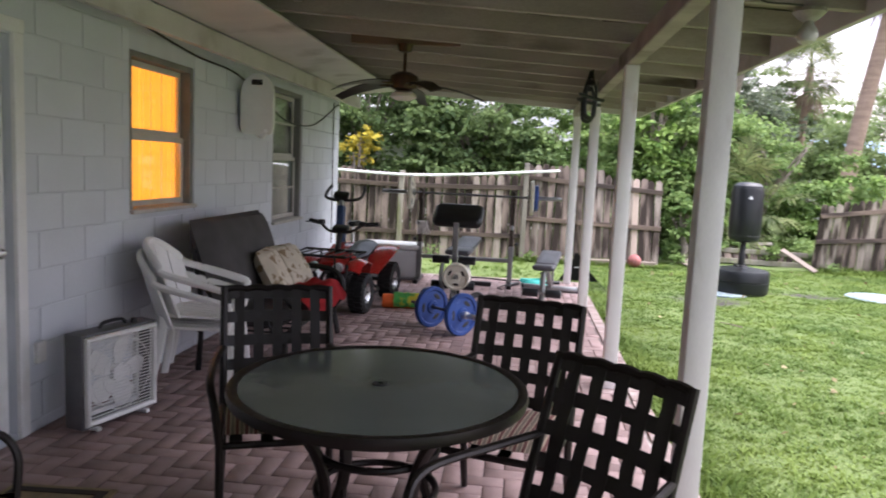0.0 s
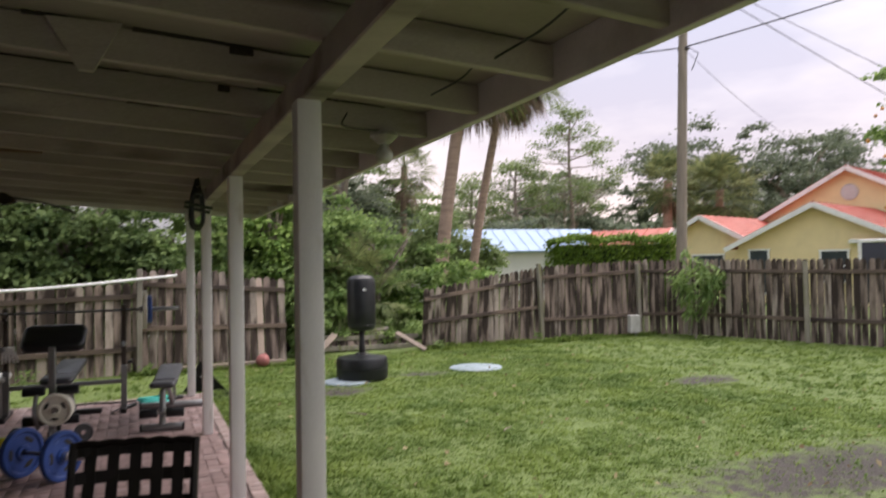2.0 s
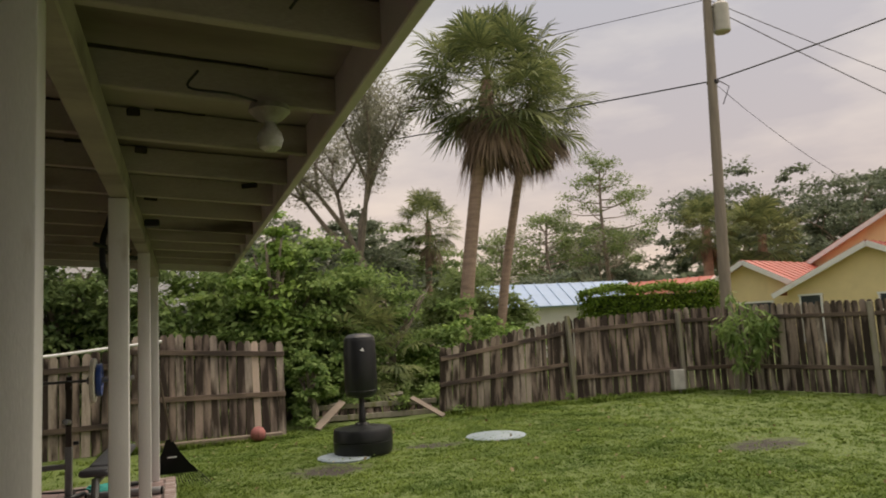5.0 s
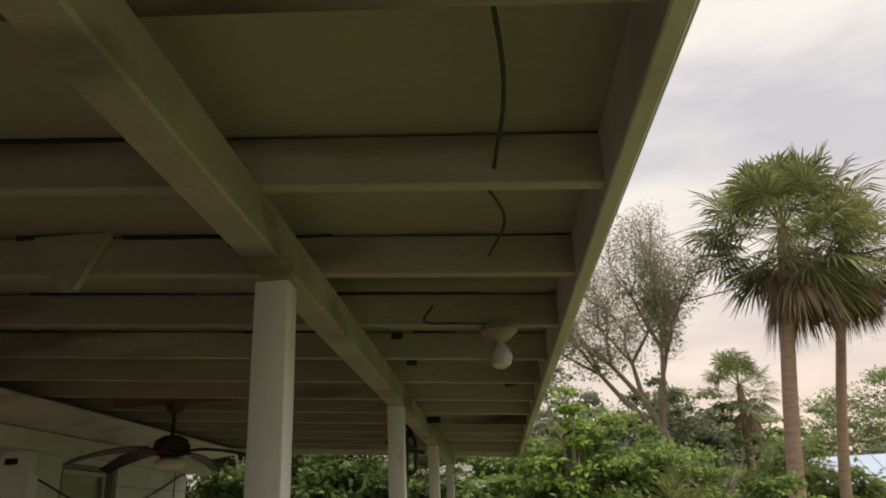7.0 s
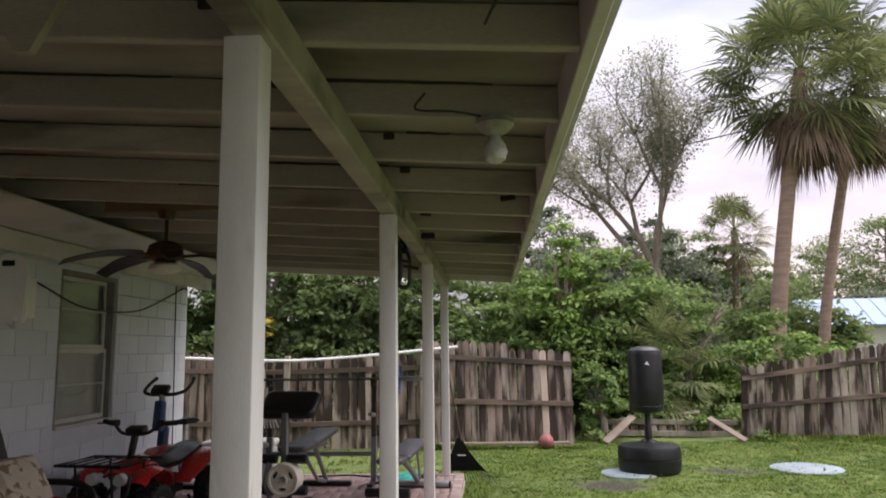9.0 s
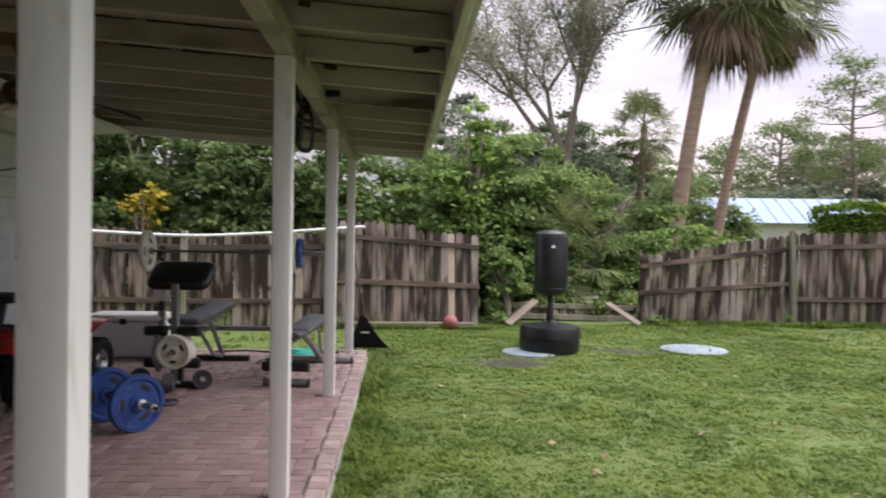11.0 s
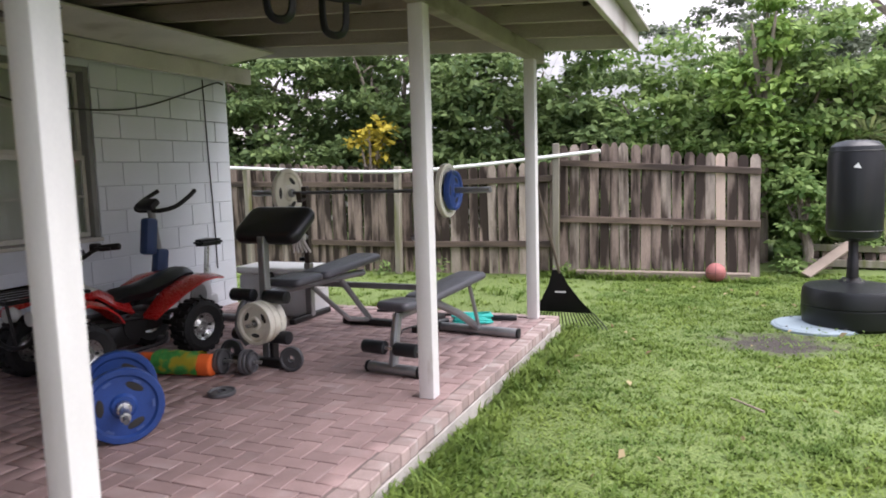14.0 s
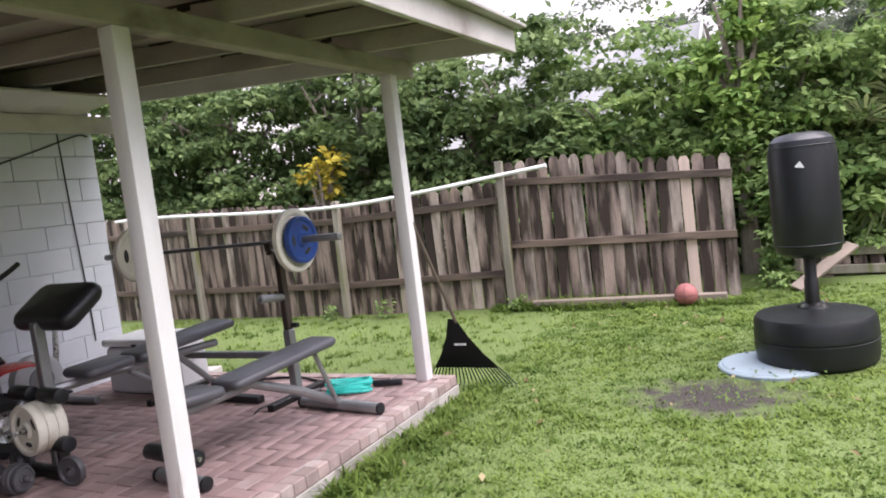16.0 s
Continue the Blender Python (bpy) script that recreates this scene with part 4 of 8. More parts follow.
def build_trees():
    palm("tall cabbage palm with a ragged skirt of dead fronds", 11.2, 20.0, 9.25, (1.45, 0.2), 101, size=2.15, green=72, dead=48, r=0.2)
    palm("tall leaning cabbage palm with brown dead fronds", 13.3, 22.2, 9.4, (2.0, 0.2), 102, size=1.75, green=52, dead=58, r=0.15, skirt=1.2)
    palm("cabbage palm with a full green crown in the distance", 31.5, 33.0, 6.6, (0.2, 0), 103, size=1.7, green=60, dead=14, r=0.3)
    palm("broad cabbage palm with a drooping crown in the distance", 36.0, 33.5, 6.2, (0.2, 0), 104, size=2.2, green=80, dead=20, r=0.3, skirt=2)
    palm("dark green cabbage palm half hidden in the growth", 13.7, 30.0, 6.3, (0.2, 0), 105, size=1.3, green=44, dead=10, r=0.16)
    palm("small palmetto with grey-green fan leaves beside the thicket", 7.1, 15.5, 1.3, (0.1, 0), 106, size=1.15, green=34, dead=4, r=0.1)
    sparse_tree("tree", "open grey-barked tree with sparse fine leaves", 9.4, 21.5, 9.8, 111, LEAF_GREY, 42000, 0.048, 3.0, lean=(-2.4, 0), r=0.16, clump=0.027)
    pine("tall pine with open airy clumps of needles", 29.5, 40.0, 11.9, 2.9, 112)
    pine("slender pine with open clumps of needles", 25.3, 40.0, 8.4, 2.2, 113, 6000)
    pine("slender pine with open clumps of needles", 22.6, 41.0, 7.2, 2.0, 117, 5000)
    sparse_tree("tree", "bare grey winter-like tree in the distance", 31.5, 44, 8.5, 114, LEAF_GREY, 1500, 0.12, 3.0, r=0.16)
    bush("citrus_tree", "citrus tree with small orange fruit behind the fence", 19.3, 9.4, [(0, 0, 5.0, 1.7, 1.5, 1.7), (-0.3, 0.9, 3.9, 1.3, 1.1, 1.3)], LEAF_MID, 6000, 0.075, 115)
    # slender sapling in front of the fence corner
    root = thing("sapling", "slender sapling with long drooping green leaves", "sapling", 14.5, 12.4, LAWN)
    rng = np.random.default_rng(116)
    bm = B()
    tube(bm, smooth_line([(0, 0, -0.05), (0.03, 0, 0.8), (-0.05, 0, 1.9)], 4), 0.03, 6, r_end=0.012)
    part("stem", bm, BARK, root)
    pts = np.concatenate([crown_points(rng, (0, 0, 1.35), (0.50, 0.45, 0.85), 620, 30), crown_points(rng, (0.5, 0, 1.5), (0.42, 0.3, 0.5), 260, 14)])
    fast_mesh("foliage", *leaf_quads(pts, 0.052, rng, long=4.6, droop=1.1), LEAF_MID, root)


build_bushes()
build_trees()

# ---------------------------------------------------------------- windows, door, wall fittings
SASH = surf("window_paint", (0.52, 0.50, 0.46), 0.5, var=0.1, scale=5, bump=0.1, stain=(0.30, 0.28, 0.24), stain_at=(0.6, 0.8))
FRAME_GREY = surf("window_frame_grey", (0.20, 0.20, 0.19), 0.55, var=0.15, scale=5, bump=0.1)
BLIND = surf("window_blind", (0.62, 0.60, 0.55), 0.8, var=0.08, scale=2, bump=0.05)
AMBER = glow("lit_curtain", (1.0, 0.36, 0.03), 0.34)
PANE = glass_mat("window_pane")
DARK_WIRE = surf("cable", (0.02, 0.02, 0.02), 0.6, var=0.2)


def window(name, y0, y1, z0, z1, lit, label):
    """A single-hung window set back in the wall; local x runs along the wall, face towards +x of the world."""
    w, h = y1 - y0, z1 - z0
    root = thing(name, label, "window", 0, (y0 + y1) / 2, z0, kind="structure")
    for nm, yy, zz, sy, sz in (("window_frame", -w / 2 + 0.025, h / 2, 0.05, h), ("window_frame", w / 2 - 0.025, h / 2, 0.05, h), ("window_frame", 0, h - 0.022, w - 0.1, 0.044)):
        bm = B()
        bx(bm, (-0.055, yy, zz), (0.10, sy, sz), (0, 0, 0), 0.004)
        part(nm, bm, FRAME_GREY, root, "grey aluminium frame")
    bm = B()
    bx(bm, (-0.04, 0, 0.014), (0.15, w - 0.002, 0.028), (0, 4, 0), 0.004)
    part("window_sill", bm, SASH, root)
    half = (h - 0.08) / 2
    for k, x in ((0, -0.07), (1, -0.095)):
        zc = 0.035 + half * (k + 0.5)
        bm = B()
        for zz in (zc - half / 2 + 0.02, zc + half / 2 - 0.02):
            bx(bm, (x, 0, zz), (0.025, w - 0.1, 0.04), (0, 0, 0), 0.003)
        for yy in (-w / 2 + 0.067, w / 2 - 0.067):
            bx(bm, (x, yy, zc), (0.024, 0.034, half - 0.08), (0, 0, 0), 0.003)
        part("sash", bm, SASH, root)
        bm = B()
        bx(bm, (x, 0, zc), (0.004, w - 0.17, half - 0.08))
        pane = part("pane", bm, PANE, root)
        pane.visible_shadow = False
    if not lit:
        for zz in (h * 0.26, h * 0.75):
            bm = B()
            bx(bm, (-0.062, 0, zz), (0.012, w - 0.16, 0.018), (0, 0, 0), 0.002)
            part("muntin", bm, SASH, root)
    bm = B()
    if lit:
        for i in range(24):
            yy = -w / 2 + 0.02 + (w - 0.04) * i / 23
            bx(bm, (-0.165 + 0.008 * math.sin(i * 1.7), yy, h / 2), (0.006, (w - 0.04) / 23 + 0.002, h - 0.04))
        part("curtain", bm, AMBER, root, "amber curtain lit from inside")
    else:
        bx(bm, (-0.15, 0, h / 2), (0.006, w - 0.03, h - 0.04))
        part("blind", bm, BLIND, root, "pale closed blind behind the panes")


window("window_1", 3.94, 4.87, 1.11, 2.17, True, "single-hung window glowing amber from the lit room")
window("window_2", 6.66, 7.64, 0.83, 2.25, False, "single-hung window with pale blind and grey frame")


def build_door():
    root = thing("door_1", "white-painted closed house door with frame", "door", 0, 2.42, 0, kind="structure")
    bm = B()
    bx(bm, (-0.06, 0, 1.02), (0.04, 0.86, 2.0), (0, 0, 0), 0.004)
    leaf = part("door_leaf", bm, WHITE_PLASTIC, root)
    for z, hh in ((0.55, 0.7), (1.5, 0.75)):
        for yy in (-0.2, 0.2):
            bm = B()
            bx(bm, (-0.036, yy, z), (0.012, 0.28, hh), (0, 0, 0), 0.005)
            part("panel", bm, WHITE_PLASTIC, leaf)
    bm = B()
    lathe(bm, [(0.0, 0.0), (0.03, 0.0), (0.028, 0.04), (0.0, 0.06)], 14, pose(-0.04, 0.36, 0.98, 0, 90, 0))
    part("knob", bm, SILVER, leaf, "metal door knob")
    for yy in (-0.49, 0.475):
        bm = B()
        bx(bm, (0.008, yy, 1.03), (0.03, 0.07, 2.08), (0, 0, 0), 0.004)
        part("door_frame", bm, WHITE_PLASTIC, root)
    bm = B()
    bx(bm, (0.008, 0, 2.105), (0.03, 1.04, 0.07), (0, 0, 0), 0.004)
    part("door_frame", bm, WHITE_PLASTIC, root)


build_door()


def build_wall_fittings():
    hose = thing("hose_hanger", "white plastic hose hanger box fixed to the wall", "hose hanger", 0.012, 5.75, 1.72)
    bm = B()
    prof = [(-0.13, 0.0), (0.13, 0.0), (0.15, 0.06), (0.15, 0.36)] + [(0.15 * math.cos(a), 0.36 + 0.17 * math.sin(a)) for a in np.linspace(0.25, math.pi - 0.25, 9)] + [(-0.15, 0.36), (-0.15, 0.06)]
    prism(bm, prof, 0.05, pose(0.19, -0.06, 0))
    bmesh.ops.bevel(bm, geom=bm.edges[:], offset=0.01, segments=2, affect="EDGES")
    part("front_plate", bm, WHITE_PLASTIC, hose)
    bm = B()
    bx(bm, (0.14, 0.06, 0.2), (0.26, 0.2, 0.32), (0, 0, 0), 0.02, 2)
    part("box", bm, WHITE_PLASTIC, hose)
    bm = B()
    bx(bm, (0.19, -0.087, 0.45), (0.10, 0.012, 0.045), (0, 0, 0), 0.005)
    part("slot", bm, BLACK_PLASTIC, hose, "dark slot near the top")
    bm = B()
    tube(bm, smooth_line([(0.1, 0.05, 0.03), (0.2, 0.02, -0.02), (0.28, -0.1, 0.03)], 5), 0.018, 8)
    part("hook", bm, WHITE_PLASTIC, hose)
    for label, pts in (("thin black cable draped along the house wall", [(0.02, 3.4, 2.43), (0.03, 3.9, 2.36), (0.04, 4.8, 2.26), (0.03, 5.6, 2.235), (0.03, 6.3, 2.08), (0.03, 6.9, 1.93), (0.025, 7.5, 1.90), (0.02, 8.1, 1.95), (0.02, 8.7, 2.12), (0.02, 9.15, 2.27), (0.02, 9.28, 2.27)]),
                       ("thin grey cable running down the wall near the corner", [(0.016, 8.98, 2.29), (0.016, 9.0, 1.6), (0.016, 9.03, 0.9), (0.016, 9.04, 0.4)])):
        bm = B()
        tube(bm, smooth_line(pts, 6), 0.008 if "black" in label else 0.006, 6)
        tagged(part("cable", bm, DARK_WIRE), label, "cable")
    bm = B()
    bx(bm, (0.016, 3.02, 0.42), (0.03, 0.075, 0.115), (0, 0, 0), 0.006)
    tagged(part("wall_socket", bm, WHITE_PLASTIC), "pale outdoor wall socket", "socket")
    # cables and lamp under the roof
    for pts in ([(3.75, 0.4, under(3.75) + 0.11), (3.8, 1.0, under(3.8) + 0.09), (3.86, 1.5, under(3.86) + 0.06), (3.84, 1.85, under(3.84) + 0.04)],
                [(3.80, 1.9, under(3.8) + 0.05), (3.87, 2.2, under(3.87) + 0.06), (3.82, 2.42, under(3.82) + 0.03)],
                [(3.60, 3.0, under(3.6) + 0.04), (3.57, 2.97, under(3.6) - 0.03), (3.70, 2.96, under(3.7) - 0.04), (3.80, 3.12, under(3.8) - 0.0)],
                [(2.9, 1.2, under(2.9) + 0.12), (2.55, 1.35, under(2.55) + 0.11), (2.35, 1.62, under(2.35) + 0.10)]):
        bm = B()
        tube(bm, smooth_line(pts, 5), 0.0045, 6)
        tagged(part("cable", bm, DARK_WIRE), "short loose cable stapled under the porch roof", "cable")
    lamp = thing("bulb_lamp", "bare white bulb in a round ceiling socket", "lamp", 3.85, 3.165, under(3.85))
    bm = B()
    lathe(bm, [(0, 0.0), (0.07, 0.0), (0.075, -0.02), (0.05, -0.045), (0.03, -0.06), (0.0, -0.06)], 20)
    part("socket", bm, surf("grimy_porcelain", (0.40, 0.38, 0.35), 0.5, var=0.15, scale=8, stain=(0.16, 0.14, 0.12), stain_at=(0.5, 0.7)), lamp)
    bm = B()
    lathe(bm, [(0.02, -0.058), (0.024, -0.075), (0.042, -0.10), (0.048, -0.125), (0.038, -0.155), (0.018, -0.168), (0, -0.17)], 18)
    part("bulb", bm, surf("frosted_bulb", (0.46, 0.45, 0.43), 0.25, var=0.03, bump=0), lamp)
    for y, x in ((5.95, 3.36),):
        bm = B()
        bx(bm, (x, y, under(x) - 0.025), (0.10, 0.09, 0.05), (0, 0, 0), 0.008)
        tagged(part("junction_box", bm, BLACK_PLASTIC), "small dark junction box under the joists", "junction box")


build_wall_fittings()


def build_ceiling_fan():
    z = 2.16
    fan = thing("ceiling_fan", "dark five-blade ceiling fan with brass motor housing", "ceiling fan", 1.55, 5.38, z)
    top = under(1.55) - z
    brass = surf("old_brass", (0.075, 0.046, 0.030), 0.4, metal=0.8, var=0.15)
    bm = B()
    bx(bm, (0, 0, top + 0.06), (0.9, 0.045, 0.13), (0, 0, 0), 0.004)
    tagged(part("mounting_board", bm, surf("brown_board", (0.17, 0.105, 0.07), 0.75, var=0.2, scale=3, stretch=(0.3, 3, 3)), fan), "bare unpainted board")
    bm = B()
    lathe(bm, [(0, top), (0.07, top), (0.05, top - 0.06), (0.014, top - 0.07), (0.014, 0.09), (0.0, 0.09)], 20)
    part("canopy", bm, brass, fan)
    bm = B()
    lathe(bm, [(0, 0.10), (0.06, 0.10), (0.11, 0.07), (0.125, 0.02), (0.11, -0.03), (0.06, -0.05), (0, -0.05)], 24)
    part("motor_housing", bm, brass, fan, "brass motor housing")
    bm = B()
    lathe(bm, [(0, -0.045), (0.06, -0.05), (0.10, -0.07), (0.11, -0.10), (0.06, -0.125), (0, -0.13)], 24)
    part("light_bowl", bm, surf("frosted_glass", (0.75, 0.70, 0.62), 0.3, var=0.05, bump=0), fan, "frosted glass bowl")
    blade_mat = surf("dark_blade", (0.020, 0.012, 0.010), 0.45, var=0.25, scale=3, fine=60, stretch=(0.4, 4, 4), bump=0.1)
    for i in range(5):
        arm = pose(0, 0, 0, 0, 0, 12 + 72 * i)
        bm = B()
        rows = []
        for k in range(9):
            r = 0.17 + 0.5 * k / 8
            w = 0.048 + 0.03 * math.sin(math.pi * min(1, k / 6.5)) if k < 8 else 0.045
            sag = -0.10 * (k / 8) ** 2
            rows.append([bm.verts.new(arm @ Vector((r, s * w, sag + 0.012 * s + d))) for s, d in ((-1, 0), (1, 0), (1, 0.008), (-1, 0.008))])
        for a, b in zip(rows, rows[1:]):
            for q in range(4):
                bm.faces.new((a[q], a[(q + 1) % 4], b[(q + 1) % 4], b[q]))
        bm.faces.new(rows[0])
        bm.faces.new(rows[-1])
        blade = part("blade", bm, blade_mat, fan)
        bm = B()
        tube(bm, [arm @ Vector((0.09, 0, -0.01)), arm @ Vector((0.15, 0.02, 0.0)), arm @ Vector((0.24, 0, 0.004))], 0.012, 6)
        part("bracket", bm, brass, blade)


build_ceiling_fan()


def build_straps():
    """Padded hanging loops on the beam."""
    for k, (x, y) in enumerate(((3.10, 5.88), (3.12, 6.3))):
        root = thing("hanging_strap", "black padded exercise strap hanging from the porch roof", "strap", x, y, under(x), 0, "hanging straps")
        bm = B()
        tube(bm, smooth_line([(0, 0, 0.0), (-0.02, -0.01, -0.08), (-0.045, -0.025, -0.17), (-0.045, -0.025, -0.34), (-0.02, -0.01, -0.39), (0.03, 0.012, -0.39), (0.05, 0.025, -0.33), (0.048, 0.025, -0.16), (0.02, 0.01, -0.08), (0.004, 0.004, 0.0)], 5), 0.02, 8, flat=0.6)
        part("loop", bm, BLACK_PLASTIC, root)
        bm = B()
        bx(bm, (0, 0, -0.10), (0.06, 0.08, 0.05), (0, 0, 0), 0.01)
        part("buckle", bm, BLACK_METAL, root)
        bm = B()
        tube(bm, [(-0.10, -0.06, -0.20), (0.01, 0.0, -0.225), (0.12, 0.06, -0.24)], 0.016, 8)
        part("pad", bm, BLACK_VINYL, root)
    bm = B()
    tube(bm, [(3.10, 5.78, under(3.1) - 0.06), (3.11, 6.1, under(3.1) - 0.065), (3.12, 6.42, under(3.1) - 0.06)], 0.014, 8)
    tube(bm, [(3.10, 5.8, under(3.1) - 0.06), (3.10, 5.8, under(3.1) + 0.12)], 0.008, 6)
    tube(bm, [(3.12, 6.4, under(3.1) - 0.06), (3.12, 6.4, under(3.1) + 0.12)], 0.008, 6)
    tagged(part("pull_up_bar", bm, BLACK_METAL), "black metal bar hung under the porch joists", "bar")


build_straps()

# ---------------------------------------------------------------- table and chairs
DARK_BRONZE = surf("bronze_frame", (0.014, 0.010, 0.009), 0.45, metal=0.4, var=0.25, scale=6, bump=0.1)
STRAP_BROWN = surf("woven_strap", (0.011, 0.008, 0.0075), 0.55, var=0.25, scale=8, fine=180, bump=0.2)


def stripes():
    mat = surf("striped_cushion", (0.36, 0.28, 0.21), 0.9, var=0.1, fine=200, bump=0.2)
    n, l = mat.node_tree.nodes, mat.node_tree.links
    tc = n.new("ShaderNodeTexCoord")
    wave = n.new("ShaderNodeTexWave")
    wave.inputs["Scale"].default_value = 9.0
    wave.inputs["Distortion"].default_value = 0.4
    ramp = n.new("ShaderNodeValToRGB")
    ramp.color_ramp.interpolation = "CONSTANT"
    ramp.color_ramp.elements[0].color = (0.12, 0.045, 0.04, 1)
    ramp.color_ramp.elements[1].position, ramp.color_ramp.elements[1].color = 0.3, (0.38, 0.30, 0.22, 1)
    third = ramp.color_ramp.elements.new(0.7)
    third.color = (0.16, 0.13, 0.10, 1)
    l.new(tc.outputs["Object"], wave.inputs["Vector"])
    l.new(wave.outputs["Fac"], ramp.inputs["Fac"])
    l.new(ramp.outputs["Color"], n["Principled BSDF"].inputs["Base Color"])
    return mat


STRIPED = stripes()


def build_table():
    R, H = 0.548, 0.705
    t = thing("patio_table", "round patio table with frosted green glass top and bronze rim", "table", 2.055, 2.05, 0)
    bm = B()
    lathe(bm, [(R - 0.035, H - 0.035), (R, H - 0.035), (R + 0.004, H - 0.018), (R, H), (R - 0.02, H + 0.003), (R - 0.035, H - 0.002), (R - 0.035, H - 0.035)], 72)
    part("rim", bm, DARK_BRONZE, t)
    bm = B()
    lathe(bm, [(0.02, H - 0.014), (R - 0.036, H - 0.014), (R - 0.036, H - 0.004), (0.02, H - 0.004), (0.02, H - 0.014)], 72)
    top = surf("frosted_glass_top", (0.085, 0.100, 0.092), 0.14, var=0.08, scale=3, fine=260, bump=0.06, dist=0.001, stain=(0.14, 0.16, 0.145), stain_at=(0.55, 0.8), spec=0.6)
    part("glass_top", bm, top, t, "frosted green glass top")
    bm = B()
    lathe(bm, [(0.012, H - 0.03), (0.03, H - 0.012), (0.03, H), (0.012, H + 0.001), (0.012, H - 0.03)], 20)
    part("umbrella_ring", bm, BLACK_PLASTIC, t)
    bm = B()
    lathe(bm, [(R - 0.10, H - 0.075), (R - 0.085, H - 0.075), (R - 0.085, H - 0.036), (R - 0.10, H - 0.036), (R - 0.10, H - 0.075)], 48)
    part("apron", bm, DARK_BRONZE, t)
    for i in range(4):
        a = pose(0, 0, 0, 0, 0, 45 + 90 * i)
        bm = B()
        tube(bm, [a @ Vector(p) for p in smooth_line([(0.43, 0, H - 0.05), (0.30, 0, 0.55), (0.22, 0, 0.35), (0.27, 0, 0.16), (0.40, 0, 0.012)], 5)], 0.028, 8, flat=0.7)
        part("leg", bm, DARK_BRONZE, t)
    for z in (0.30, 0.46):
        bm = B()
        tube(bm, [(0.225 * math.cos(k * math.pi / 14), 0.225 * math.sin(k * math.pi / 14), z) for k in range(28)], 0.014, 8, closed=True)
        part("stretcher_ring", bm, DARK_BRONZE, t)


build_table()


def build_lattice_chair():
    """A strap-weave dining chair; it faces local +y."""
    c = thing("dining_chair", "dark bronze patio chair with woven strap back and striped cushion", "chair", 0, 0, 0, 0, "chairs round the table")
    W, seat, top, lean = 0.48, 0.40, 0.90, 0.15

    def back(u, v):
        """A place on the back: u across, v from 0 at the seat to 1 at the top."""
        return Vector((u * W / 2, -0.24 - lean * v - 0.03 * (1 - u * u), seat + 0.02 + (top - seat - 0.02) * v))

    for s in (-1, 1):
        bm = B()
        tube(bm, smooth_line([back(s, 1.03), back(s, 0.5), back(s, 0), (s * W / 2, -0.23, 0.2), (s * (W / 2 + 0.01), -0.30, 0.012)], 5), 0.017, 8)
        part("back_leg", bm, DARK_BRONZE, c)
        bm = B()
        tube(bm, smooth_line([(s * W / 2, 0.24, seat + 0.03), (s * W / 2, 0.25, 0.2), (s * (W / 2 + 0.01), 0.27, 0.012)], 5), 0.017, 8)
        part("front_leg", bm, DARK_BRONZE, c)
        bm = B()
        tube(bm, smooth_line([back(s, 0.48), (s * (W / 2 + 0.03), -0.1, 0.64), (s * (W / 2 + 0.04), 0.16, 0.635), (s * (W / 2 + 0.02), 0.25, 0.56), (s * W / 2, 0.245, seat)], 5), 0.016, 8, flat=0.8)
        part("arm", bm, DARK_BRONZE, c)
    bm = B()
    for y in (-0.235, 0.24):
        tube(bm, [(-W / 2, y, seat), (0, y, seat), (W / 2, y, seat)], 0.015, 8)
    for s in (-1, 1):
        tube(bm, [(s * W / 2, -0.235, seat), (s * W / 2, 0.24, seat)], 0.015, 8)
    part("seat_frame", bm, DARK_BRONZE, c)

    def strap(points, w, normal, name, shift):
        bm = B()
        rows = []
        for i, p in enumerate(points):
            wob = 0.004 * math.sin(i * 2.1 + shift)
            d = (points[min(i + 1, len(points) - 1)] - points[max(i - 1, 0)]).normalized()
            side = d.cross(normal).normalized()
            rows.append([bm.verts.new(p + side * w / 2 + normal * wob), bm.verts.new(p - side * w / 2 + normal * wob), bm.verts.new(p - side * w / 2 + normal * (wob + 0.005)), bm.verts.new(p + side * w / 2 + normal * (wob + 0.005))])
        for a, b in zip(rows, rows[1:]):
            for q in range(4):
                bm.faces.new((a[q], a[(q + 1) % 4], b[(q + 1) % 4], b[q]))
        bm.faces.new(rows[0])
        bm.faces.new(rows[-1])
        part(name, bm, STRAP_BROWN, c)

    facing = Vector((0, 1, 0.28)).normalized()
    for k in range(5):
        v = 0.10 + 0.215 * k
        strap([back(-1 + 2 * i / 12, v) for i in range(13)], 0.050, facing, "back_strap", k)
    for k in range(5):
        u = -0.72 + 0.36 * k
        strap([back(u, 0.02 + i / 12 * 1.0) + facing * 0.004 for i in range(13)], 0.046, facing, "back_strap", k + 2)
    bm = B()
    tube(bm, [back(-1 + i / 10, 1.0 + 0.014 * abs(math.sin(i * math.pi / 4))) for i in range(21)], 0.016, 8)
    part("top_rail", bm, DARK_BRONZE, c)
    for k in range(4):
        x = -0.18 + 0.12 * k
        strap([Vector((x, -0.235 + 0.475 * i / 8, seat + 0.008)) for i in range(9)], 0.05, Vector((0, 0, 1)), "seat_strap", k)
    bm = B()
    cloth(bm, W - 0.04, 0.47, 0.065, pose(0, 0.01, seat + 0.047))
    part("cushion", bm, STRIPED, c, "striped beige and red seat cushion")
    return c


def facing(x, y, tx, ty, z=0.0):
    return pose(x, y, z, 0, 0, math.degrees(math.atan2(ty - y, tx - x)) - 90)


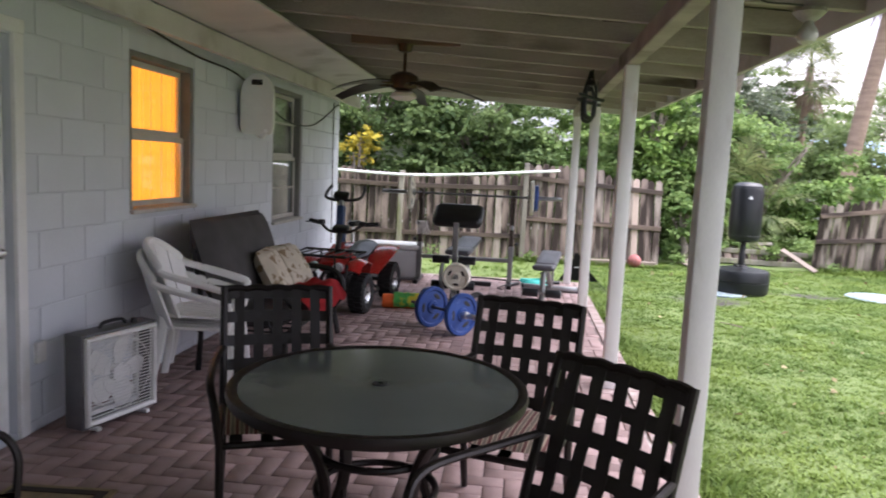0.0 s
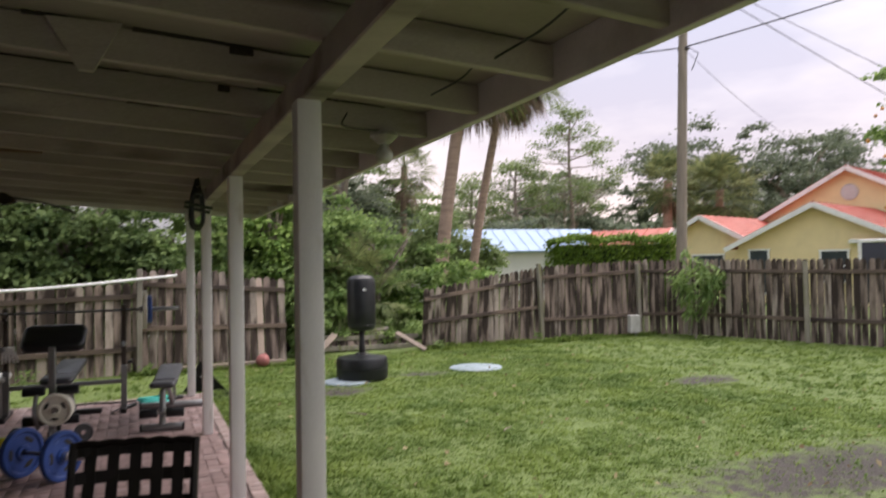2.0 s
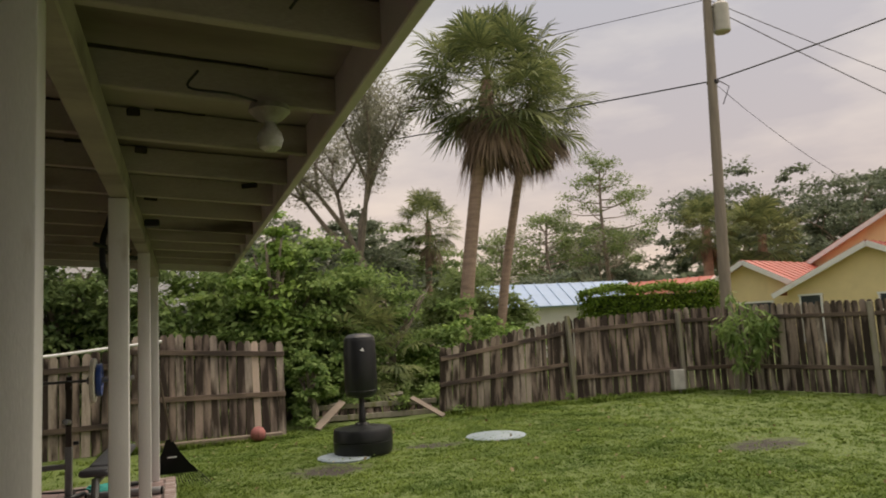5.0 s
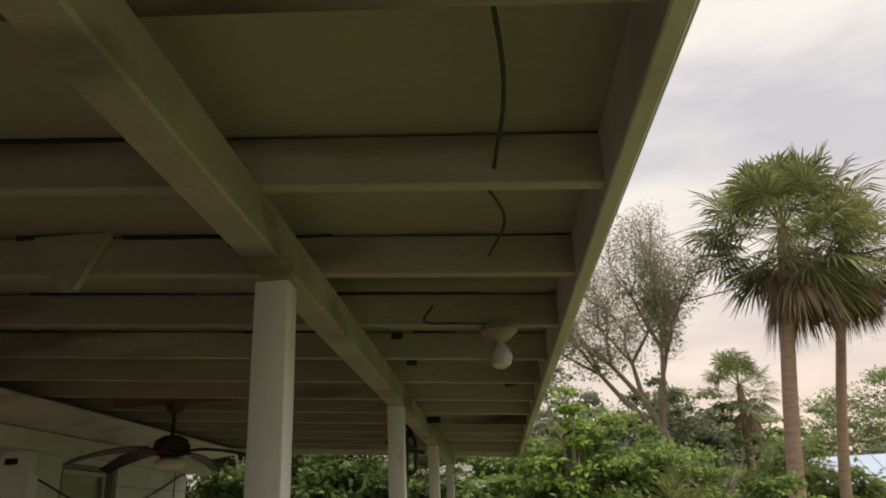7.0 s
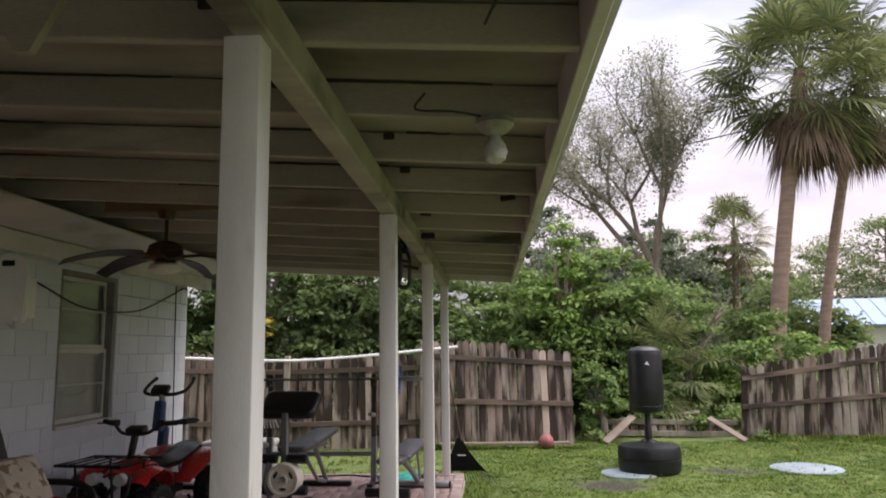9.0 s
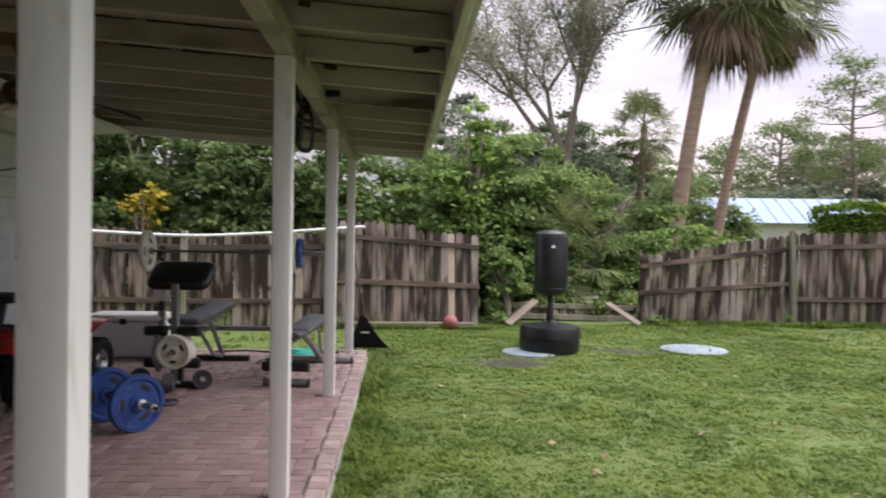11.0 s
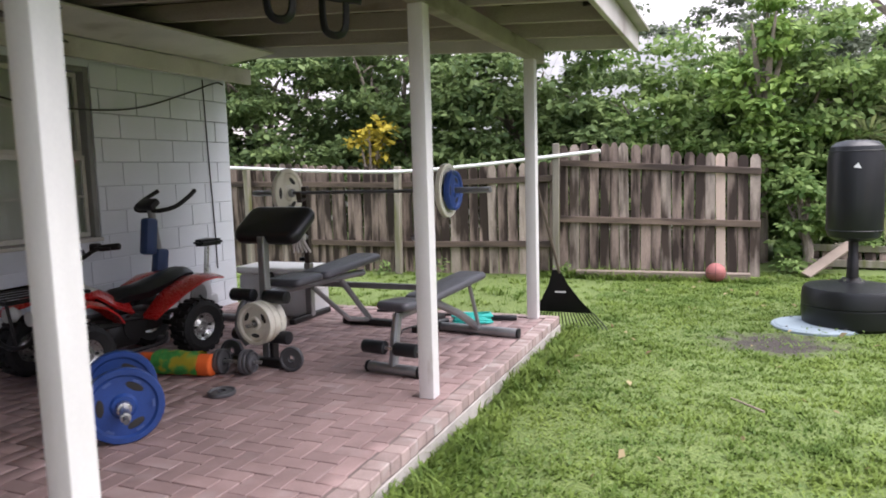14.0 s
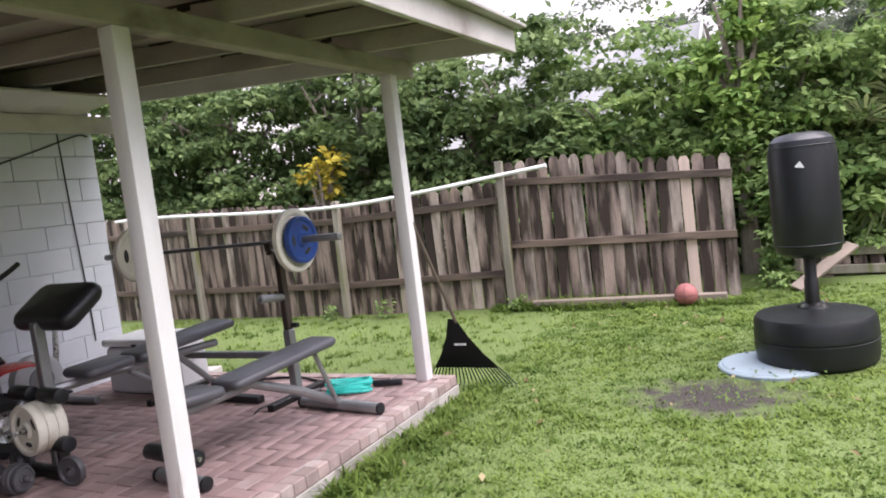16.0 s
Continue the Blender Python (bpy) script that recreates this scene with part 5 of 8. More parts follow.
chair = build_lattice_chair()
chair.matrix_basis = facing(2.62, 1.43, 2.02, 0.74)
for x, y, tx, ty in ((2.52, 2.41, 2.28, 1.44), (1.57, 2.37, 1.94, 1.44), (0.95, 1.16, 2.0, 1.9)):
    copy_thing(chair, facing(x, y, tx, ty))


def build_fan():
    f = thing("box_fan", "white square box fan with grey sides on the bricks", "box fan", 0.31, 3.22, 0.02, -17)
    S = 0.52
    bm = B()
    for yy, zz, sy, sz in ((-S / 2 + 0.012, S / 2, 0.024, S), (S / 2 - 0.012, S / 2, 0.024, S), (0, 0.012, S - 0.05, 0.024), (0, S - 0.012, S - 0.05, 0.024)):
        bx(bm, (0, yy, zz), (0.13, sy, sz), (0, 0, 0), 0.008, 2)
    part("case", bm, IRON, f, "grey painted steel case")
    for x in (0.068, -0.068):
        bm = B()
        lo = [(-S / 2 + 0.03, 0.03), (S / 2 - 0.03, 0.03), (S / 2 - 0.03, S - 0.03), (-S / 2 + 0.03, S - 0.03)]
        tube(bm, [(x, y, z) for y, z in lo], 0.022, 8, closed=True)
        part("bezel", bm, WHITE_PLASTIC, f, "rounded white plastic bezel")
        bm = B()
        for k in range(1, 24):
            z = 0.04 + k * (S - 0.08) / 24
            bx(bm, (x, 0, z), (0.004, S - 0.07, 0.004))
        for r in (0.06, 0.13, 0.2):
            tube(bm, [(x + 0.003, r * math.cos(a), S / 2 + r * math.sin(a)) for a in np.linspace(0, 2 * math.pi, 24, endpoint=False)], 0.003, 4, closed=True)
        part("grille", bm, WHITE_PLASTIC, f)
    bm = B()
    for k in range(5):
        m = pose(0, 0, S / 2, 72 * k + 10)
        pts = [(0.03, -0.02), (0.09, -0.07), (0.19, -0.08), (0.205, 0.0), (0.15, 0.05), (0.05, 0.03)]
        lo = [bm.verts.new(m @ Vector((0.02 + 0.25 * b, a * 1.0, b))) for a, b in pts]
        hi = [bm.verts.new(m @ Vector((0.026 + 0.25 * b, a * 1.0, b))) for a, b in pts]
        bm.faces.new(lo)
        bm.faces.new(hi)
        for i in range(len(lo)):
            j = (i + 1) % len(lo)
            bm.faces.new((lo[i], lo[j], hi[j], hi[i]))
    cyl(bm, (0.0, 0, S / 2), (0.05, 0, S / 2), 0.055, 0.045, 20)
    part("rotor", bm, WHITE_PLASTIC, f, "white five-bladed rotor")
    bm = B()
    tube(bm, smooth_line([(0, -0.09, S), (0, -0.06, S + 0.03), (0, 0.06, S + 0.03), (0, 0.09, S)], 4), 0.01, 6)
    cyl(bm, (0.02, 0.13, S), (0.02, 0.13, S + 0.025), 0.02, 0.016, 12)
    part("handle", bm, BLACK_PLASTIC, f)
    for y in (-0.17, 0.17):
        bm = B()
        bx(bm, (0, y, -0.009), (0.18, 0.03, 0.022), (0, 0, 0), 0.004)
        part("foot", bm, WHITE_PLASTIC, f)


build_fan()


def build_plastic_chairs():
    """Stacked one-piece resin chairs that face +x."""
    for k in range(2):
        c = thing("plastic_chair", "white resin garden chair in a stack by the wall", "chair", 0.50, 3.98, 0.0, 14, "stacked white chairs")
        for sx, sy in ((-1, -1), (-1, 1), (1, -1), (1, 1)):
            bm = B()
            tube(bm, smooth_line([(sx * 0.20 - 0.02, sy * 0.20, 0.42), (sx * 0.23 - 0.02, sy * 0.23, 0.2), (sx * 0.26 - 0.03, sy * 0.255, 0.0)], 4), 0.032, 8, flat=0.55, r_end=0.024)
            part("leg", bm, WHITE_PLASTIC, c)
        bm = B()
        bx(bm, (0.0, 0, 0.425), (0.44, 0.44, 0.022), (0, 2, 0), 0.010, 2)
        for q in range(5):
            bx(bm, (0.0, -0.14 + 0.07 * q, 0.439), (0.34, 0.045, 0.006), (0, 2, 0), 0.002)
        part("seat", bm, WHITE_PLASTIC, c)
        # shell of the back, curved round, with slots left between ribs
        for q in range(5):
            a0 = math.pi - 1.15 + 2.3 * q / 5 + 0.02
            a1 = math.pi - 1.15 + 2.3 * (q + 1) / 5 - 0.02
            bm = B()
            grid = []
            for i in range(9):
                v = i / 8
                row = []
                for j in range(4):
                    a = a0 + (a1 - a0) * j / 3
                    mid = abs(a - math.pi) / 1.15
                    h = 0.42 + (0.45 - 0.16 * mid ** 2) * v
                    r = 0.235 + 0.055 * v
                    row.append((r * math.cos(a) * 0.95 - 0.02 - 0.07 * v, r * math.sin(a) * 1.05, h))
                grid.append(row)
            inn = [[bm.verts.new(p) for p in row] for row in grid]
            out = [[bm.verts.new((p[0] * 1.04 - 0.004, p[1] * 1.04, p[2])) for p in row] for row in grid]
            for i in range(8):
                for j in range(3):
                    bm.faces.new((inn[i][j], inn[i][j + 1], inn[i + 1][j + 1], inn[i + 1][j]))
                    bm.faces.new((out[i][j], out[i + 1][j], out[i + 1][j + 1], out[i][j + 1]))
                for j in (0, 3):
                    bm.faces.new((inn[i][j], inn[i + 1][j], out[i + 1][j], out[i][j]))
            for j in range(3):
                for i in (0, 8):
                    bm.faces.new((inn[i][j], inn[i][j + 1], out[i][j + 1], out[i][j]))
            part("back_rib", bm, WHITE_PLASTIC, c)
        bm = B()
        rim = []
        for j in range(17):
            a = math.pi - 1.2 + 2.4 * j / 16
            mid = abs(a - math.pi) / 1.15
            rim.append((0.295 * math.cos(a) * 0.95 - 0.092, 0.29 * math.sin(a) * 1.06, 0.875 - 0.16 * mid ** 2))
        arms_a = [(0.17, -0.285, 0.60), (0.22, -0.28, 0.55), (0.20, -0.23, 0.42)]
        arms_b = [(0.17, 0.285, 0.60), (0.22, 0.28, 0.55), (0.20, 0.23, 0.42)]
        tube(bm, smooth_line(arms_b[::-1] + rim + arms_a, 3), 0.026, 8, flat=0.7)
        part("rim", bm, WHITE_PLASTIC, c, "rounded back rim and arms in one piece")
        c.matrix_basis = pose(0.50 + 0.035 * k, 3.93 + 0.01 * k, 0.075 * k, 0, 0, 14)


build_plastic_chairs()


def build_loveseat():
    s = thing("loveseat", "black metal outdoor loveseat with grey-brown cushions", "loveseat", 0.62, 4.87, 0, 0)
    W = 1.34
    cushion = surf("grey_brown_cushion", (0.060, 0.057, 0.058), 0.9, var=0.2, scale=5, fine=160, bump=0.4)
    for y in (-W / 2, W / 2):
        bm = B()
        tube(bm, smooth_line([(-0.30, y, 0.86), (-0.24, y, 0.45), (-0.26, y, 0.012)], 4), 0.02, 8)
        tube(bm, smooth_line([(-0.26, y, 0.60), (0.05, y, 0.60), (0.30, y, 0.585), (0.42, y, 0.50), (0.43, y, 0.36), (0.36, y, 0.24), (0.40, y, 0.012)], 4), 0.024, 8)
        part("arm_frame", bm, BLACK_METAL, s)
        bm = B()
        tube(bm, [(0.33 + 0.09 * math.cos(a), y, 0.40 + 0.09 * math.sin(a)) for a in np.linspace(0, 2 * math.pi, 16, endpoint=False)], 0.01, 6, closed=True)
        part("scroll", bm, BLACK_METAL, s)
    bm = B()
    for x in (-0.26, 0.36):
        tube(bm, [(x, -W / 2, 0.30), (x, W / 2, 0.30)], 0.018, 8)
    for k in range(9):
        y = -W / 2 + W * (k + 0.5) / 9
        tube(bm, [(-0.26, y, 0.30), (0.36, y, 0.30)], 0.008, 6)
    part("seat_frame", bm, BLACK_METAL, s)
    for y in (-0.32, 0.32):
        bm = B()
        cloth(bm, 0.62, 0.62, 0.14, pose(0.06, y, 0.385))
        part("seat_cushion", bm, cushion, s)
    bm = B()
    cloth(bm, 0.64, 1.32, 0.26, pose(-0.23, -0.02, 0.76, 0, 72, 0), 14, 0.5)
    part("back_cushion", bm, cushion, s, "dark quilted back cushion")
    bm = B()
    for k in range(5):
        tube(bm, [(-0.135 - 0.012 * k, -0.45, 0.60 + 0.06 * k), (-0.128 - 0.012 * k, 0, 0.60 + 0.06 * k), (-0.135 - 0.012 * k, 0.45, 0.60 + 0.06 * k)], 0.008, 6)
    part("quilting", bm, cushion, s)
    # blanket and pillow lie on it
    bm = B()
    n = 16
    grid = [[None] * (n + 1) for _ in range(n + 1)]
    for i in range(n + 1):
        for j in range(n + 1):
            u, v = i / n, j / n
            x = 0.10 + 0.40 * u
            y = -0.50 + 0.98 * v
            drop = max(0.0, (u - 0.6) / 0.4)
            z = 0.485 - 0.14 * drop ** 1.6 + 0.026 * noise.noise((u * 4, v * 7, 2)) + 0.014 * math.sin(v * 21 + u * 5)
            grid[i][j] = bm.verts.new((x - 0.05 * drop, y, z))
    for i in range(n):
        for j in range(n):
            bm.faces.new((grid[i][j], grid[i + 1][j], grid[i + 1][j + 1], grid[i][j + 1]))
    geo = bmesh.ops.solidify(bm, geom=bm.faces[:], thickness=0.012)
    ob = part("blanket", bm, surf("red_fleece", (0.50, 0.025, 0.03), 0.95, var=0.2, scale=6, fine=180, bump=0.4), None, sharp=60)
    ob.matrix_basis = pose(0.66, 4.98, 0.02)
    tagged(ob, "crumpled red fleece blanket lying on the loveseat", "blanket")
    floral = surf("floral_pillow", (0.56, 0.50, 0.40), 0.9, var=0.12, scale=8, fine=160, bump=0.3, stain=(0.24, 0.17, 0.10), stain_at=(0.54, 0.60), stain_scale=13)
    for y, turn, tilt in ((4.88, 8, 62), (5.28, -12, 55)):
        bm = B()
        cloth(bm, 0.42, 0.42, 0.17, Matrix(), 8)
        ob = part("pillow", bm, floral)
        ob.matrix_basis = pose(0.66, y, 0.62, 0, tilt, turn)
        tagged(ob, "beige floral throw pillow leaning on the loveseat", "pillow", "loveseat pillows")


build_loveseat()


def build_mat():
    m = thing("door_mat", "flat woven door mat with dark border on the bricks", "door mat", 0.62, 1.98, 0.006, 4)
    bm = B()
    bx(bm, (0, 0, 0.006), (0.48, 0.78, 0.010), (0, 0, 0), 0.003)
    part("mat", bm, surf("mat_tan", (0.22, 0.17, 0.09), 0.95, var=0.3, scale=14, fine=120, bump=0.6), m)
    bm = B()
    for x, y, a, b in ((0, -0.34, 0.42, 0.04), (0, 0.34, 0.42, 0.04), (-0.19, 0, 0.04, 0.64), (0.19, 0, 0.04, 0.64)):
        bx(bm, (x, y, 0.0125), (a, b, 0.004))
    part("border", bm, surf("mat_dark", (0.03, 0.022, 0.018), 0.95, var=0.2, bump=0.5), m, "dark border")


build_mat()


# ---------------------------------------------------------------- quad bike, exercise bike, chest
def build_wheel(parent, x, y, r, w):
    """A wheel with its axle along x."""
    bm = B()
    prof = [(r * 0.52, -w * 0.42), (r * 0.80, -w * 0.5), (r * 0.95, -w * 0.42), (r, -w * 0.22), (r, w * 0.22), (r * 0.95, w * 0.42), (r * 0.80, w * 0.5), (r * 0.52, w * 0.42), (r * 0.5, 0), (r * 0.52, -w * 0.42)]
    m = pose(x, y, r, 0, 90, 0)
    lathe(bm, prof, 28, m)
    tyre = part("tyre", bm, RUBBER, parent)
    bm = B()
    for k in range(20):
        for s in (-1, 1):
            a = 2 * math.pi * (k + 0.25 * s) / 20
            mm = m @ Matrix.Translation((r * 0.995 * math.cos(a), r * 0.995 * math.sin(a), s * w * 0.2)) @ Euler((0, 0, a)).to_matrix().to_4x4()
            bmesh.ops.create_cube(bm, size=1.0, matrix=mm @ Matrix.Diagonal((0.016, 0.03, w * 0.36, 1)))
    tagged(part("tread", bm, RUBBER, tyre), kind="stuff")
    bm = B()
    lathe(bm, [(0, w * 0.1), (r * 0.16, w * 0.14), (r * 0.18, w * 0.3), (r * 0.30, w * 0.22), (r * 0.44, w * 0.30), (r * 0.54, w * 0.40), (r * 0.53, -w * 0.38), (r * 0.40, -w * 0.3), (0, -w * 0.2)], 24, m)
    rim = part("rim", bm, SILVER, tyre, "bare steel rim")
    for k in range(4):
        bm = B()
        a = math.pi / 2 * k
        p = m @ Vector((r * 0.36 * math.cos(a), r * 0.36 * math.sin(a), 0))
        q = m @ Vector((r * 0.36 * math.cos(a), r * 0.36 * math.sin(a), w * 0.32))
        cyl(bm, p, q, 0.012, 0.010, 8)
        part("lug_nut", bm, BLACK_METAL, tyre)


def shell(bm, path, widths, thick=0.012):
    """A bent panel: a path in the yz plane, each point with its span (x0, x1) and edge drop."""
    rows = []
    for (y, z), (x0, x1, drop) in zip(path, widths):
        row = []
        for j in range(5):
            u = j / 4
            row.append((x0 + (x1 - x0) * u, y, z - drop * (2 * u - 1) ** 2 if drop >= 0 else z))
        rows.append(row)
    top = [[bm.verts.new(p) for p in row] for row in rows]
    for a, b in zip(top, top[1:]):
        for j in range(4):
            bm.faces.new((a[j], a[j + 1], b[j + 1], b[j]))
    bmesh.ops.recalc_face_normals(bm, faces=bm.faces)
    bmesh.ops.solidify(bm, geom=bm.faces[:], thickness=thick)


def build_quad():
    """A small quad bike; it faces local -y."""
    q = thing("quad_bike", "small red and black quad bike parked on the bricks", "quad bike", 0.755, 7.03, 0, -7)
    q.scale = (1.06, 1.06, 1.06)
    r, w, wb = 0.19, 0.17, 0.45
    for x in (-0.29, 0.29):
        for y in (-wb, wb):
            build_wheel(q, x, y, r, w)
    bm = B()
    for y in (-wb, wb):
        cyl(bm, (-0.24, y, r), (0.24, y, r), 0.02, None, 10)
    bx(bm, (0, 0.0, 0.27), (0.22, 0.62, 0.16), (0, 0, 0), 0.03, 2)
    bx(bm, (0, -0.05, 0.20), (0.26, 0.3, 0.16), (0, 0, 0), 0.03, 2)
    cyl(bm, (-0.10, 0.05, 0.25), (0.14, 0.05, 0.25), 0.09, None, 16)
    for s in (-1, 1):
        tube(bm, smooth_line([(s * 0.10, -0.52, 0.26), (s * 0.14, -0.3, 0.34), (s * 0.13, 0.1, 0.30), (s * 0.10, 0.5, 0.30)], 4), 0.016, 8)
        tube(bm, smooth_line([(s * 0.17, -0.28, 0.14), (s * 0.27, -0.12, 0.13), (s * 0.27, 0.15, 0.13), (s * 0.17, 0.28, 0.16)], 4), 0.014, 8)
    part("engine_and_frame", bm, BLACK_METAL, q)
    for s in (-1, 1):
        bm = B()
        for k in range(9):
            z = 0.20 + 0.02 * k
            tube(bm, [(s * (0.215 - 0.012 * k) + 0.026 * math.cos(a), -wb + 0.07 + 0.010 * k + 0.026 * math.sin(a), z) for a in np.linspace(0, 2 * math.pi, 10, endpoint=False)], 0.006, 5, closed=True)
        part("shock_spring", bm, SILVER, q, "pale coil spring")
    # wings
    for s in (-1, 1):
        bm = B()
        arc = [(-wb - 0.19, 0.43), (-wb - 0.10, 0.495), (-wb + 0.04, 0.52), (-wb + 0.16, 0.49), (-wb + 0.26, 0.41), (-wb + 0.34, 0.32)]
        shell(bm, arc, [(s * 0.16, s * 0.34, 0.03)] * 3 + [(s * 0.14, s * 0.34, 0.03), (s * 0.12, s * 0.30, 0.01), (s * 0.14, s * 0.26, 0.0)])
        part("front_wing", bm, RED_PAINT, q, "glossy red front mudguard")
        bm = B()
        arc = [(wb - 0.34, 0.30), (wb - 0.26, 0.38), (wb - 0.14, 0.48), (wb + 0.02, 0.545), (wb + 0.14, 0.55), (wb + 0.24, 0.535)]
        shell(bm, arc, [(s * 0.12, s * 0.27, 0.0), (s * 0.12, s * 0.31, 0.01), (s * 0.10, s * 0.36, 0.02), (s * 0.09, s * 0.37, 0.02), (s * 0.09, s * 0.36, 0.02), (s * 0.09, s * 0.33, 0.02)])
        part("rear_wing", bm, RED_PAINT, q, "glossy red rear mudguard")
    bm = B()
    shell(bm, [(-wb - 0.05, 0.47), (-wb + 0.10, 0.56), (-wb + 0.24, 0.575), (-wb + 0.40, 0.50), (-wb + 0.52, 0.44)], [(-0.13, 0.13, 0.03), (-0.15, 0.15, 0.05), (-0.14, 0.14, 0.07), (-0.13, 0.13, 0.10), (-0.12, 0.12, 0.10)], 0.02)
    part("tank_cover", bm, RED_PAINT, q, "red bodywork with pale decals")
    decal = surf("decal_white", (0.7, 0.68, 0.66), 0.4, var=0.1)
    for s in (-1, 1):
        bm = B()
        bx(bm, (s * 0.10, -wb + 0.18, 0.562), (0.10, 0.12, 0.004), (0, s * 20, 20 * s), 0.001)
        part("decal", bm, decal, q, "pale decal on the bodywork")
    bm = B()
    shell(bm, [(-0.10, 0.475), (0.0, 0.515), (0.18, 0.525), (0.36, 0.565), (0.52, 0.60), (0.60, 0.59)], [(-0.09, 0.09, 0.05), (-0.12, 0.12, 0.05), (-0.14, 0.14, 0.05), (-0.14, 0.14, 0.05), (-0.13, 0.13, 0.04), (-0.11, 0.11, 0.04)], 0.06)
    part("seat", bm, BLACK_VINYL, q, "black vinyl saddle")
    bm = B()
    tube(bm, smooth_line([(0, -0.36, 0.50), (0, -0.31, 0.66), (0, -0.29, 0.74)], 4), 0.03, 8)
    tube(bm, smooth_line([(-0.33, -0.20, 0.83), (-0.22, -0.25, 0.82), (-0.10, -0.30, 0.75), (0.10, -0.30, 0.75), (0.22, -0.25, 0.82), (0.33, -0.20, 0.83)], 4), 0.014, 8)
    bar = part("handlebar", bm, BLACK_METAL, q)
    for s in (-1, 1):
        bm = B()
        cyl(bm, (s * 0.24, -0.242, 0.824), (s * 0.36, -0.185, 0.835), 0.021, None, 12, 0.004)
        part("grip", bm, RUBBER, bar)
        bm = B()
        bx(bm, (s * 0.21, -0.25, 0.83), (0.06, 0.06, 0.05), (0, 0, 20 * s), 0.01)
        tube(bm, [(s * 0.22, -0.27, 0.83), (s * 0.30, -0.28, 0.83), (s * 0.37, -0.26, 0.825)], 0.007, 6)
        part("brake_lever", bm, BLACK_METAL, bar)
    bm = B()
    bx(bm, (0, -0.27, 0.775), (0.16, 0.09, 0.06), (20, 0, 0), 0.015, 2)
    part("bar_pad", bm, BLACK_VINYL, bar)
    for name, y0, y1, z in (("front_rack", -0.86, -0.38, 0.575),):
        bm = B()
        tube(bm, [(-0.27, y0, z), (0.27, y0, z), (0.30, y1, z), (-0.30, y1, z)], 0.013, 6, closed=True)
        rack = part(name, bm, BLACK_METAL, q)
        for k in range(5):
            x = -0.20 + 0.10 * k
            bm = B()
            tube(bm, [(x, y0, z), (x, y1, z)], 0.007, 6)
            part("rack_bar", bm, BLACK_METAL, rack)
        for x in (-0.15, 0.15):
            for ya, yb, zb in ((y0 + 0.06, y0 + 0.10, 0.30), (y1, y1, 0.40)):
                bm = B()
                tube(bm, [(x, ya, z), (x, yb, zb)], 0.010, 6)
                part("rack_stay", bm, BLACK_METAL, rack)
    bm = B()
    tube(bm, smooth_line([(-0.22, -0.66, 0.48), (-0.2, -0.70, 0.32), (0, -0.71, 0.26), (0.2, -0.70, 0.32), (0.22, -0.66, 0.48)], 4), 0.015, 8)
    part("bumper", bm, BLACK_METAL, q)
    for s in (-1, 1):
        bm = B()
        lathe(bm, [(0, 0), (0.045, 0.0), (0.05, -0.05), (0.02, -0.09), (0, -0.09)], 16, pose(s * 0.12, -0.66, 0.44, 90, 0, 0))
        part("headlight", bm, surf("lamp_glass", (0.6, 0.6, 0.58), 0.15, var=0.03, bump=0), q, "round headlight")


build_quad()


